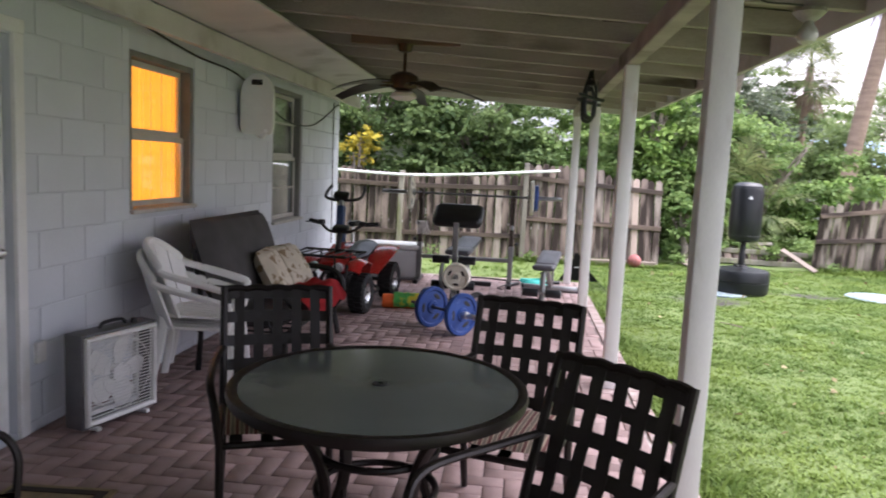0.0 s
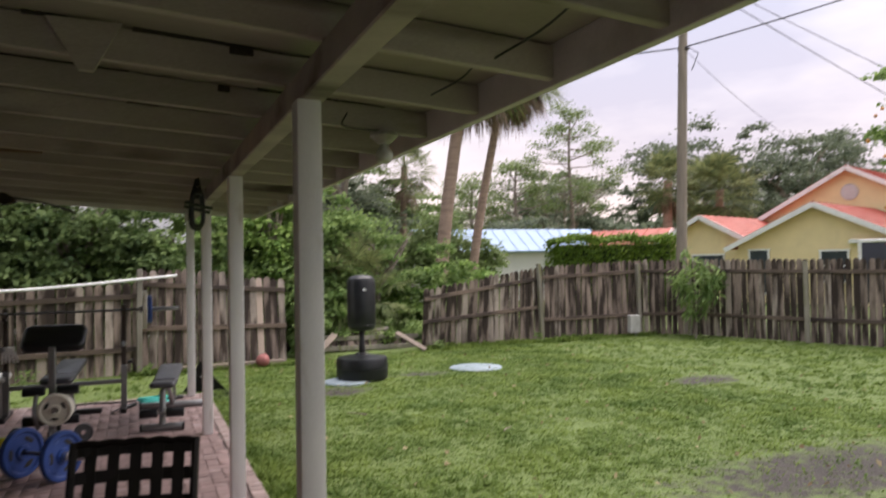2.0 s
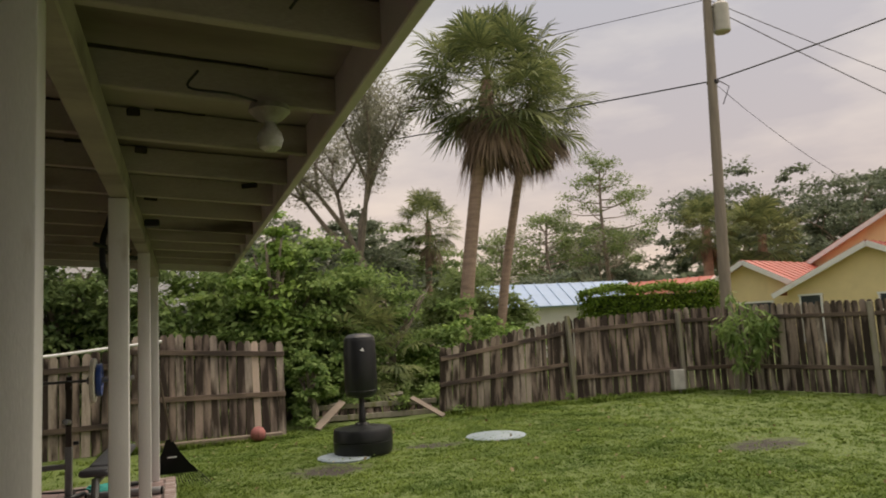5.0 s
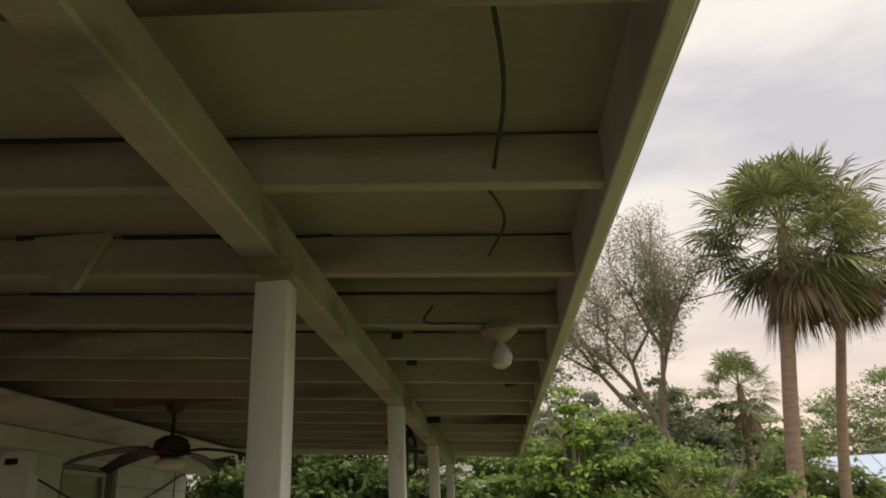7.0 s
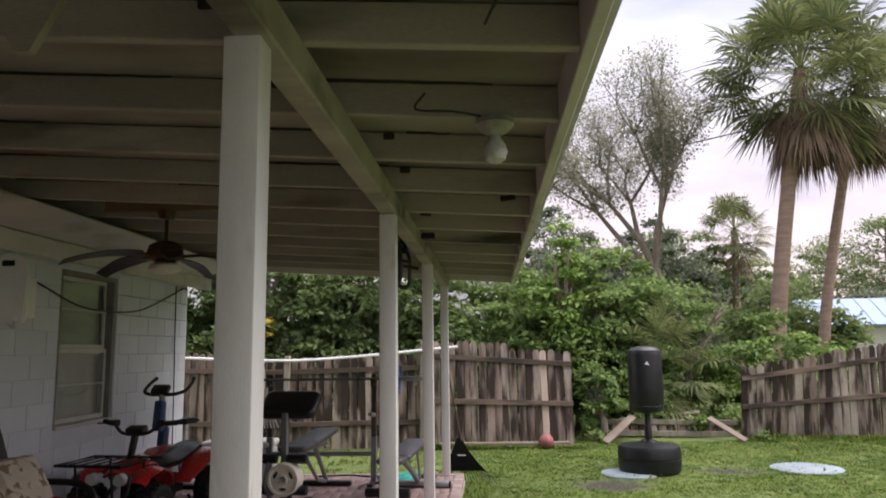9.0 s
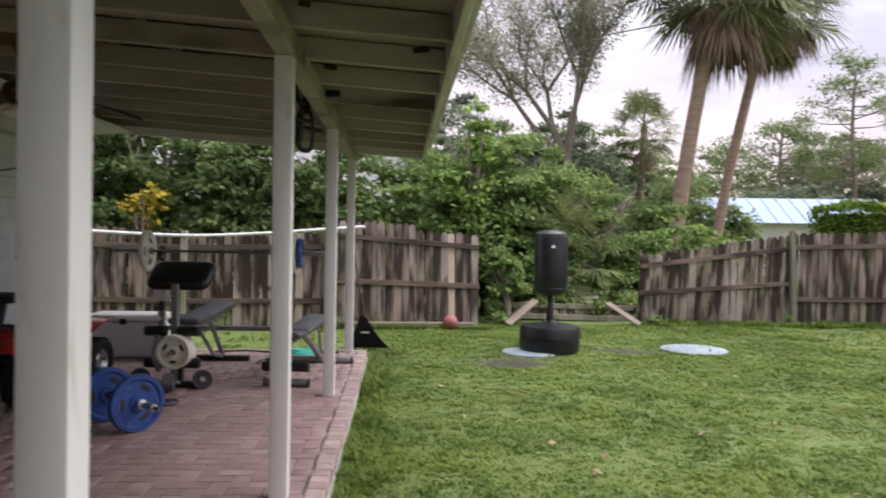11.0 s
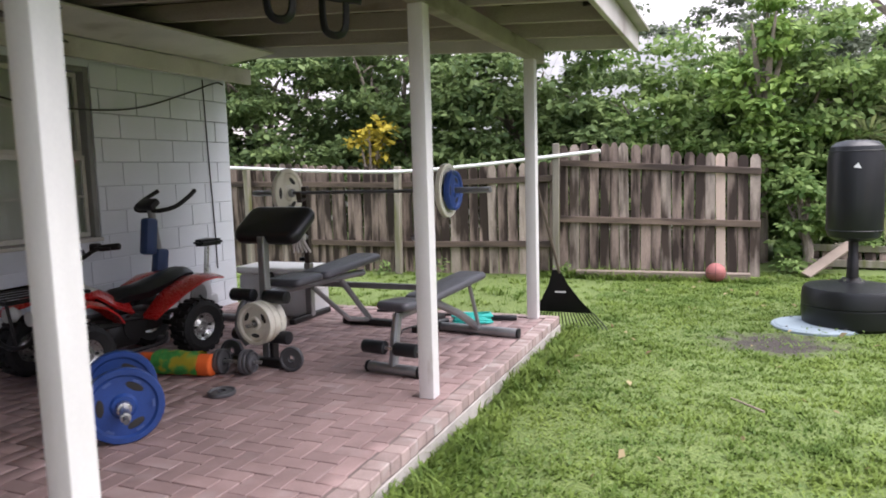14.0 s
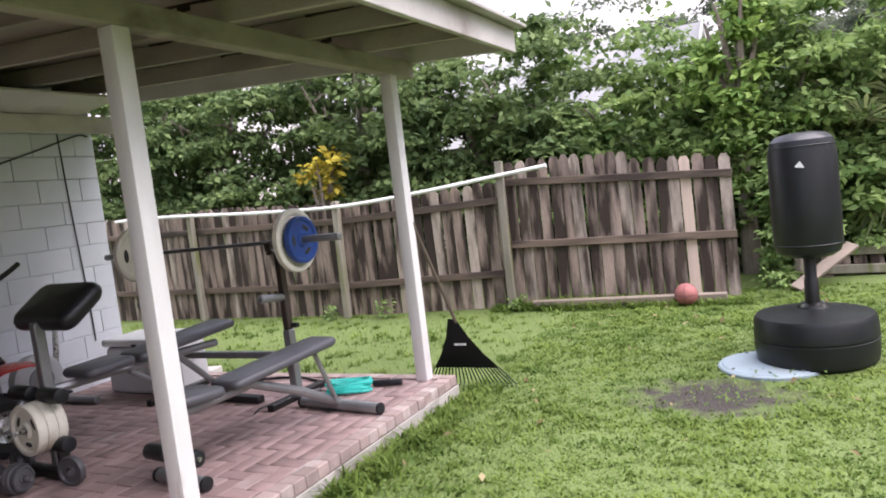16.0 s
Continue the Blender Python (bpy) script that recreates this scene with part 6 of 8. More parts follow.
def build_exercise_bike():
    """An upright exercise bike beside the wall; its bars are towards local -y."""
    e = thing("exercise_bike", "blue and grey upright exercise bike by the wall", "exercise bike", 0.48, 8.02, 0, 0)
    blue = surf("navy_plastic", (0.022, 0.05, 0.14), 0.45, var=0.15)
    for y in (-0.42, 0.46):
        bm = B()
        cyl(bm, (-0.2, y, 0.035), (0.2, y, 0.035), 0.032, None, 12, 0.006)
        part("foot_bar", bm, STEEL, e)
    bm = B()
    lathe(bm, [(0, -0.06), (0.16, -0.06), (0.20, -0.04), (0.20, 0.04), (0.16, 0.06), (0, 0.06)], 28, pose(0, 0.12, 0.30, 0, 90, 0))
    bx(bm, (0, 0.0, 0.22), (0.10, 0.8, 0.09), (0, 0, 0), 0.02, 2)
    part("flywheel_cover", bm, surf("pale_grey_plastic", (0.55, 0.55, 0.56), 0.4, var=0.06), e, "pale grey flywheel cover")
    bm = B()
    lathe(bm, [(0, 0), (0.10, 0), (0.10, 0.012), (0, 0.014)], 24, pose(0.06, 0.12, 0.30, 0, 90, 0))
    part("crank_disc", bm, STEEL, e)
    bm = B()
    tube(bm, [(0, -0.18, 0.25), (0, -0.24, 0.7), (0, -0.30, 1.08)], 0.03, 10)
    part("front_post", bm, STEEL, e)
    bm = B()
    bx(bm, (0.0, -0.34, 0.86), (0.09, 0.12, 0.30), (-8, 0, 0), 0.025, 2)
    bx(bm, (0.0, -0.24, 0.62), (0.08, 0.13, 0.26), (-10, 0, 0), 0.025, 2)
    part("bottle_shroud", bm, blue, e, "navy plastic shroud")
    bm = B()
    tube(bm, [(0, 0.28, 0.28), (0, 0.32, 0.55), (0, 0.34, 0.72)], 0.022, 10)
    part("seat_post", bm, SILVER, e)
    bm = B()
    prism(bm, [(-0.05, -0.12), (0.05, -0.12), (0.10, 0.06), (0.10, 0.13), (-0.10, 0.13), (-0.10, 0.06)], 0.06, pose(0, 0.33, 0.745, -90, 0, 0))
    bmesh.ops.bevel(bm, geom=bm.edges[:], offset=0.022, segments=2, affect="EDGES")
    part("saddle", bm, BLACK_VINYL, e)
    bm = B()
    bx(bm, (0, -0.33, 1.12), (0.18, 0.11, 0.06), (35, 0, 0), 0.02, 2)
    part("console", bm, BLACK_PLASTIC, e)
    for s in (-1, 1):
        bm = B()
        tube(bm, smooth_line([(0, -0.30, 1.07), (s * 0.12, -0.31, 1.07), (s * 0.21, -0.24, 1.10), (s * 0.22, -0.10, 1.17), (s * 0.20, 0.0, 1.22)], 5), 0.018, 8)
        part("handlebar", bm, RUBBER, e)
        bm = B()
        tube(bm, [(s * 0.07, 0.12, 0.30), (s * 0.09, 0.12 + s * 0.1, 0.30 - s * 0.13)], 0.012, 6)
        bx(bm, (s * 0.15, 0.12 + s * 0.1, 0.30 - s * 0.13), (0.11, 0.09, 0.025), (0, 0, 0), 0.006)
        part("pedal", bm, BLACK_PLASTIC, e)


build_exercise_bike()


def build_chest():
    c = thing("cooler", "large white and grey plastic cooler chest", "cooler", 0.88, 8.95, 0, 0)
    bm = B()
    bx(bm, (0, 0, 0.20), (0.78, 0.40, 0.40), (0, 0, 0), 0.045, 3)
    part("body", bm, surf("cooler_grey", (0.60, 0.60, 0.61), 0.5, var=0.06, scale=3, bump=0.05), c, "grey moulded body")
    bm = B()
    bx(bm, (0, 0, 0.435), (0.81, 0.43, 0.07), (0, 0, 0), 0.028, 3)
    part("lid", bm, WHITE_PLASTIC, c, "white rounded lid")
    for s in (-1, 1):
        bm = B()
        bx(bm, (s * 0.40, 0, 0.27), (0.03, 0.16, 0.05), (0, 0, 0), 0.01, 2)
        part("handle", bm, WHITE_PLASTIC, c)
    bm = B()
    bx(bm, (0, -0.206, 0.40), (0.07, 0.02, 0.07), (0, 0, 0), 0.006)
    part("latch", bm, BLACK_PLASTIC, c)


build_chest()


# ---------------------------------------------------------------- weights
def plate_mesh(bm, r, t, m, hole=0.028, grips=True):
    """An iron plate with raised rim and hub, its axle along local z."""
    lathe(bm, [(hole, -t * 0.45), (r * 0.28, -t * 0.5), (r * 0.34, -t * 0.22), (r * 0.78, -t * 0.22), (r * 0.84, -t * 0.5), (r * 0.97, -t * 0.5), (r, -t * 0.35), (r, t * 0.35), (r * 0.97, t * 0.5), (r * 0.84, t * 0.5),
               (r * 0.78, t * 0.22), (r * 0.34, t * 0.22), (r * 0.28, t * 0.5), (hole, t * 0.45), (hole, -t * 0.45)], 36, m)


GRIP = surf("grip_shadow", (0.03, 0.028, 0.025), 0.8, var=0.2)


def plate(name, label, r, t, material, place, parent=None, grips=3):
    bm = B()
    plate_mesh(bm, r, t, place)
    ob = part(name, bm, material, parent, label if parent else "")
    for k in range(grips):
        a = 2 * math.pi * k / grips + 0.5
        bm = B()
        for s in (-1, 1):
            mm = place @ Matrix.Translation((r * 0.56 * math.cos(a), r * 0.56 * math.sin(a), s * t * 0.22)) @ Euler((0, 0, a + math.pi / 2)).to_matrix().to_4x4()
            geo = bmesh.ops.create_uvsphere(bm, u_segments=14, v_segments=6, radius=1.0, matrix=mm @ Matrix.Diagonal((r * 0.24, r * 0.10, 0.003, 1)))
        part("grip_slot", bm, GRIP, ob, "dark grip opening")
    return ob


def text_on(name, body, size, m, material, parent):
    cu = bpy.data.curves.new(name, "FONT")
    cu.body, cu.size, cu.align_x, cu.align_y, cu.extrude = body, size, "CENTER", "CENTER", 0.001
    tmp = new("tmp_text", cu)
    me = bpy.data.meshes.new_from_object(tmp.evaluated_get(bpy.context.evaluated_depsgraph_get()))
    bpy.data.objects.remove(tmp)
    me.transform(m)
    me.materials.append(material)
    ob = new(name, me)
    ob.parent = parent
    return ob


def build_rack():
    rack = thing("barbell_rack", "dark steel barbell rack with two uprights", "rack", 1.88, 8.78, 0, 0)
    dark = surf("rack_brown", (0.055, 0.042, 0.035), 0.5, metal=0.4, var=0.2)
    for x in (-0.60, 0.60):
        bm = B()
        bx(bm, (x, 0, 0.80), (0.055, 0.055, 0.84), (0, 0, 0), 0.006)
        up = part("upright", bm, dark, rack)
        bm = B()
        bx(bm, (x, 0, 0.27), (0.066, 0.066, 0.50), (0, 0, 0), 0.006)
        part("sleeve", bm, STEEL, rack, "grey steel lower sleeve")
        bm = B()
        bx(bm, (x, -0.055, 1.10), (0.05, 0.10, 0.02), (15, 0, 0), 0.004)
        bx(bm, (x, -0.105, 1.135), (0.05, 0.02, 0.07), (10, 0, 0), 0.004)
        part("hook", bm, dark, up)
        bm = B()
        cyl(bm, (x, -0.02, 0.76), (x, -0.26, 0.79), 0.028, None, 12, 0.005)
        part("safety_arm", bm, STEEL, up)
        bm = B()
        cyl(bm, (x + (0.04 if x > 0 else -0.04), 0, 0.55), (x + (0.09 if x > 0 else -0.09), 0, 0.55), 0.02, None, 12, 0.004)
        part("knob", bm, BLACK_PLASTIC, up)
        bm = B()
        bx(bm, (x, 0.0, 0.025), (0.06, 0.62, 0.05), (0, 0, 0), 0.008)
        part("foot", bm, BLACK_METAL, rack)
    for z in (0.33,):
        bm = B()
        bx(bm, (0, 0.0, z), (1.2, 0.05, 0.05), (0, 0, 0), 0.006)
        part("crossbar", bm, STEEL, rack)
    bb = thing("barbell", "long steel barbell loaded with ivory and blue plates", "barbell", 1.93, 8.70, 1.165, 0)
    bm = B()
    cyl(bm, (-0.72, 0, 0), (0.72, 0, 0), 0.0145, None, 12)
    part("bar", bm, IRON, bb)
    for s in (-1, 1):
        bm = B()
        cyl(bm, (s * 0.72, 0, 0), (s * 0.755, 0, 0), 0.037, None, 16, 0.004)
        cyl(bm, (s * 0.755, 0, 0), (s * 1.16, 0, 0), 0.025, None, 16, 0.003)
        part("sleeve", bm, STEEL, bb)
        p = plate("plate", "ivory painted iron plate", 0.222, 0.045, IVORY, pose(s * 0.782, 0, 0, 0, 90, 0), bb)
        text_on("number", "45", 0.085, pose(s * 0.782 + 0.0238, 0, -0.13, 90, 0, 90), GRIP, p)
        text_on("number", "45", 0.085, pose(s * 0.782 - 0.0238, 0, -0.13, 90, 0, -90), GRIP, p)
    plate("plate", "blue painted iron plate", 0.165, 0.05, BLUE_IRON, pose(0.835, 0, 0, 0, 90, 0), bb)
    glove = thing("gloves", "pale grey work gloves hung on the rack arm", "gloves", 1.33, 8.60, 0.73)
    glove_cloth = surf("glove_cloth", (0.58, 0.56, 0.53), 0.95, var=0.15, bump=0.4)
    for k in range(5):
        bm = B()
        tube(bm, smooth_line([(0.02 * k - 0.04, -0.03 + 0.02 * (k % 2), 0.06), (0.03 * k - 0.05, -0.05, 0.0), (0.035 * k - 0.05, -0.04 + 0.012 * k, -0.09)], 3), 0.017, 8, r_end=0.010)
        part("finger", bm, glove_cloth, glove)
    part("palm", bx(B(), (0.0, -0.03, 0.05), (0.13, 0.05, 0.07), (10, 0, 8), 0.02, 2), glove_cloth, glove)


build_rack()


def pad(bm, length, width, thick, m, corner=0.045):
    """A padded slab with rounded corners and a soft rim."""
    outline = []
    for sx, sy, a0 in ((1, 1, 0), (-1, 1, 90), (-1, -1, 180), (1, -1, 270)):
        for k in range(6):
            a = radians(a0 + 18 * k)
            outline.append((sx * (width / 2 - corner) + corner * math.cos(a), sy * (length / 2 - corner) + corner * math.sin(a)))
    rings = []
    for k in range(7):
        a = radians(-90 + 30 * k)
        inset, z = 0.42 * thick * (1 - math.cos(a)), thick / 2 * math.sin(a)
        fx, fy = 1 - 2 * inset / width, 1 - 2 * inset / length
        rings.append([bm.verts.new(m @ Vector((x * fx, y * fy, z))) for x, y in outline])
    n = len(outline)
    for lo, hi in zip(rings, rings[1:]):
        for i in range(n):
            bm.faces.new((lo[i], lo[(i + 1) % n], hi[(i + 1) % n], hi[i]))
    for ring, z in ((rings[0], -0.53), (rings[-1], 0.56)):
        mid = bm.verts.new(m @ Vector((0, 0, z * thick)))
        for i in range(n):
            bm.faces.new((ring[i], ring[(i + 1) % n], mid))


def build_weight_bench():
    b = thing("weight_bench", "grey steel weight bench with black preacher pad and leg curl", "weight bench", 1.92, 7.95, 0, -4)
    for y, w in ((-0.68, 0.52), (0.72, 0.56)):
        bm = B()
        bx(bm, (0, y, 0.03), (w, 0.075, 0.055), (0, 0, 0), 0.012, 2)
        part("foot_bar", bm, BLACK_METAL, b)
    bm = B()
    bx(bm, (0, -0.64, 0.48), (0.06, 0.06, 0.86), (0, 0, 0), 0.006)
    part("front_post", bm, STEEL, b)
    bm = B()
    bx(bm, (0.055, -0.64, 0.22), (0.03, 0.065, 0.36), (0, 0, 0), 0.004)
    part("post_plate", bm, BLACK_METAL, b)
    bm = B()
    tube(bm, [(0, -0.62, 0.50), (0, 0.2, 0.49), (0, 0.62, 0.48)], 0.028, 8)
    tube(bm, [(0, 0.28, 0.47), (0, 0.70, 0.06)], 0.024, 8)
    tube(bm, [(0, -0.1, 0.47), (0, 0.38, 0.12), (0, 0.66, 0.06)], 0.02, 8)
    part("spine", bm, STEEL, b)
    bm = B()
    pad(bm, 0.34, 0.30, 0.06, pose(0, -0.30, 0.555, 2, 0, 0))
    part("seat_pad", bm, GREY_VINYL, b, "grey vinyl seat pad")
    bm = B()
    pad(bm, 0.82, 0.27, 0.06, pose(0, 0.32, 0.58, 4, 0, 0))
    part("back_pad", bm, GREY_VINYL, b, "grey vinyl back pad")
    bm = B()
    pad(bm, 0.34, 0.56, 0.12, pose(0, -0.50, 0.975, 36, 0, 0), 0.07)
    part("preacher_pad", bm, BLACK_VINYL, b, "thick black preacher pad")
    bm = B()
    bx(bm, (0, -0.56, 0.9), (0.05, 0.05, 0.10), (0, 0, 0), 0.004)
    part("pad_bracket", bm, STEEL, b)
    bm = B()
    tube(bm, smooth_line([(-0.12, -0.66, 0.50), (-0.12, -0.76, 0.42), (-0.12, -0.80, 0.28), (-0.10, -0.74, 0.16)], 4), 0.022, 8)
    part("leg_lever", bm, STEEL, b)
    for z, y in ((0.50, -0.70), (0.22, -0.70)):
        for s in (-1, 1):
            bm = B()
            cyl(bm, (s * 0.05, y, z), (s * 0.24, y, z), 0.046, None, 16, 0.008)
            part("foam_roller", bm, BLACK_VINYL, b, "black foam roller")
    bm = B()
    cyl(bm, (0.05, -0.66, 0.33), (0.05, -0.90, 0.33), 0.0135, None, 12)
    part("weight_peg", bm, SILVER, b)
    for k in range(3):
        plate("plate", "ivory painted iron plate", 0.148, 0.055, IVORY, pose(0.05, -0.69 - 0.058 * k, 0.33, 90, 0, 0), b, grips=3 if k == 2 else 0)
    for x in (-0.28, 0.28):
        plate("wheel_plate", "small grey iron plate", 0.085, 0.035, IRON, pose(x, -0.735 if x > 0 else -0.70, 0.087, 90, 0, 12), b, grips=0)


build_weight_bench()


def build_situp_bench():
    b = thing("situp_bench", "adjustable grey sit-up bench with black foam rollers", "exercise bench", 2.93, 7.95, 0, -7)
    bm = B()
    cyl(bm, (-0.19, -0.63, 0.04), (0.19, -0.63, 0.04), 0.036, None, 14, 0.006)
    part("front_foot", bm, STEEL, b)
    bm = B()
    cyl(bm, (-0.34, 0.62, 0.04), (0.34, 0.62, 0.04), 0.038, None, 14, 0.006)
    part("rear_foot", bm, STEEL, b)
    for s in (-1, 1):
        for y, z, x in ((-0.63, 0.04, 0.19), (0.62, 0.04, 0.34)):
            bm = B()
            cyl(bm, (s * x, y, z), (s * (x + 0.02), y, z), 0.04, None, 14, 0.006)
            part("end_cap", bm, BLACK_PLASTIC, b)
    bm = B()
    tube(bm, [(0, -0.63, 0.05), (0, -0.60, 0.24), (0, -0.56, 0.40)], 0.032, 10)
    part("front_post", bm, STEEL, b)
    bm = B()
    tube(bm, [(0, -0.56, 0.38), (0, -0.1, 0.40), (0, 0.28, 0.24), (0, 0.62, 0.06)], 0.030, 10)
    tube(bm, [(0.03, 0.42, 0.44), (0.03, 0.50, 0.25), (0.03, 0.56, 0.10)], 0.016, 8)
    part("frame", bm, STEEL, b)
    for s in (-1, 1):
        bm = B()
        cyl(bm, (s * 0.04, -0.66, 0.185), (s * 0.21, -0.66, 0.185), 0.045, None, 16, 0.008)
        part("foam_roller", bm, BLACK_VINYL, b, "black foam roller")
    bm = B()
    cyl(bm, (-0.22, -0.66, 0.185), (0.22, -0.66, 0.185), 0.012, None, 8)
    part("roller_bar", bm, SILVER, b)
    bm = B()
    pad(bm, 0.30, 0.25, 0.06, pose(0, -0.50, 0.45, -3, 0, 0))
    part("seat_pad", bm, GREY_VINYL, b, "grey vinyl seat pad")
    bm = B()
    pad(bm, 0.86, 0.25, 0.055, pose(0, 0.13, 0.475, 4, 0, 0))
    part("back_pad", bm, GREY_VINYL, b, "grey vinyl back pad")


build_situp_bench()


BLUE_MARK = surf("blue_mark", (0.07, 0.12, 0.32), 0.5, var=0.1)


def build_small_weights():
    d = thing("dumbbell", "short bar with two large blue iron plates", "dumbbell", 1.93, 5.96, 0.195, -41)
    bm = B()
    cyl(bm, (-0.48, 0, 0), (0.48, 0, 0), 0.0145, None, 12)
    part("bar", bm, IRON, d)
    for s in (-1, 1):
        plate("plate", "blue painted iron plate", 0.195, 0.05, BLUE_IRON, pose(s * 0.20, 0, 0, 0, 90, 0), d)
        bm = B()
        cyl(bm, (s * 0.23, 0, 0), (s * 0.28, 0, 0), 0.036, None, 16, 0.005)
        cyl(bm, (s * 0.28, 0, 0), (s * 0.42, 0, 0), 0.025, None, 14, 0.003)
        part("collar", bm, SILVER, d)
        for k in range(6):
            bm = B()
            a = 2 * math.pi * k / 6
            bx(bm, (s * 0.2255, 0.15 * math.cos(a) * 0.93, 0.15 * math.sin(a) * 0.93), (0.002, 0.04, 0.012), (math.degrees(a) + 90, 0, 0))
            part("raised_mark", bm, BLUE_MARK, d)
    h = thing("dumbbell", "small dumbbell with stacked grey iron plates", "dumbbell", 1.80, 7.03, 0.085, 10)
    bm = B()
    cyl(bm, (-0.2, 0, 0), (0.2, 0, 0), 0.0135, None, 12)
    part("bar", bm, SILVER, h)
    for s in (-1, 1):
        for k, r in enumerate((0.085, 0.085, 0.07)):
            plate("plate", "grey iron plate", r, 0.026, IRON, pose(s * (0.08 + 0.028 * k), 0, 0, 0, 90, 0), h, grips=0)
    bm = B()
    plate_mesh(bm, 0.085, 0.022, pose(2.03, 6.62, 0.019, 2, 1, 0))
    tagged(part("weight_plate", bm, IRON), "small grey iron plate lying on the bricks", "weight plate")
    # foam roller and folded towel
    r = thing("foam_roller", "bright orange foam roller lying on the bricks", "foam roller", 1.43, 6.90, 0.075, 10)
    bm = B()
    lathe(bm, [(0.025, -0.27), (0.068, -0.27), (0.074, -0.262), (0.074, 0.262), (0.068, 0.27), (0.025, 0.27), (0.025, -0.27)], 24, pose(0, 0, 0, 0, 90, 0))
    part("roller", bm, surf("orange_foam", (0.75, 0.13, 0.02), 0.8, var=0.1, scale=6, fine=200, bump=0.4), r)
    bm = B()
    n = 14
    grid = [[bm.verts.new((-0.15 + 0.34 * i / n, 0.0, 0.0)) for j in range(n + 1)] for i in range(n + 1)]
    for i in range(n + 1):
        for j in range(n + 1):
            v = grid[i][j]
            a = math.radians(-35 + 250 * j / n)
            rr = 0.090 + 0.012 * noise.noise((v.co.x * 14, a * 2, 1))
            v.co.y, v.co.z = rr * math.cos(a), rr * math.sin(a)
    for i in range(n):
        for j in range(n):
            bm.faces.new((grid[i][j], grid[i + 1][j], grid[i + 1][j + 1], grid[i][j + 1]))
    bmesh.ops.solidify(bm, geom=bm.faces[:], thickness=0.010)
    towel_mat = surf("tie_dye", (0.10, 0.46, 0.10), 0.95, var=0.25, scale=14, fine=150, bump=0.4, stain=(0.62, 0.55, 0.05), stain_at=(0.48, 0.58), stain_scale=9)
    ob = part("towel", bm, towel_mat, None, sharp=70)
    ob.matrix_basis = pose(1.43, 6.90, 0.075, 0, 0, 10)
    tagged(ob, "green and yellow tie-dyed towel wrapped round the foam roller", "towel")
    # resistance bands and handles near the patio corner
    teal = surf("teal_rubber", (0.02, 0.42, 0.36), 0.55, var=0.15, scale=8)
    band = thing("exercise_bands", "coiled teal rubber exercise bands", "exercise bands", 2.80, 8.98, 0.012, 20)
    rnd = random.Random(5)
    for k in range(7):
        bm = B()
        a, c = 0.15 + 0.02 * rnd.random(), 0.07 + 0.02 * rnd.random()
        ph = rnd.random() * 6
        tube(bm, [(a * math.cos(t) + 0.03 * (rnd.random() - 0.5), c * math.sin(t) + 0.012 * k - 0.04, 0.008 + 0.008 * k + 0.008 * math.sin(2 * t + ph)) for t in np.linspace(0, 2 * math.pi, 22, endpoint=False)], 0.011, 6, closed=True)
        part("band", bm, teal, band)
    for x, y, turn in ((3.05, 9.12, 15), (2.55, 8.80, 60)):
        h = thing("band_handle", "black foam band handle on the bricks", "handle", x, y, 0.028, turn, "band handles")
        bm = B()
        cyl(bm, (-0.11, 0, 0), (0.11, 0, 0), 0.024, None, 14, 0.004)
        part("grip", bm, BLACK_VINYL, h)
        bm = B()
        tube(bm, smooth_line([(-0.12, 0, 0), (-0.2, 0.05, -0.01), (-0.34, 0.03, -0.016), (-0.42, -0.06, -0.018)], 4), 0.006, 6)
        part("strap", bm, BLACK_PLASTIC, h)
    bm = B()
    tube(bm, smooth_line([(1.75, 9.2, 0.012), (2.1, 9.27, 0.012), (2.4, 9.18, 0.012), (2.7, 9.24, 0.012), (2.95, 9.17, 0.012)], 5), 0.010, 6)
    tagged(part("jump_rope", bm, BLACK_PLASTIC), "black jump rope stretched on the bricks", "rope")
    bm = B()
    bx(bm, (0.62, 9.62, LAWN + 0.06), (0.40, 0.20, 0.12), (0, 0, 12), 0.012, 2)
    tagged(part("concrete_block", bm, surf("pale_concrete", (0.50, 0.48, 0.44), 0.9, var=0.15, bump=0.4)), "pale concrete block lying in the grass", "block")


build_small_weights()

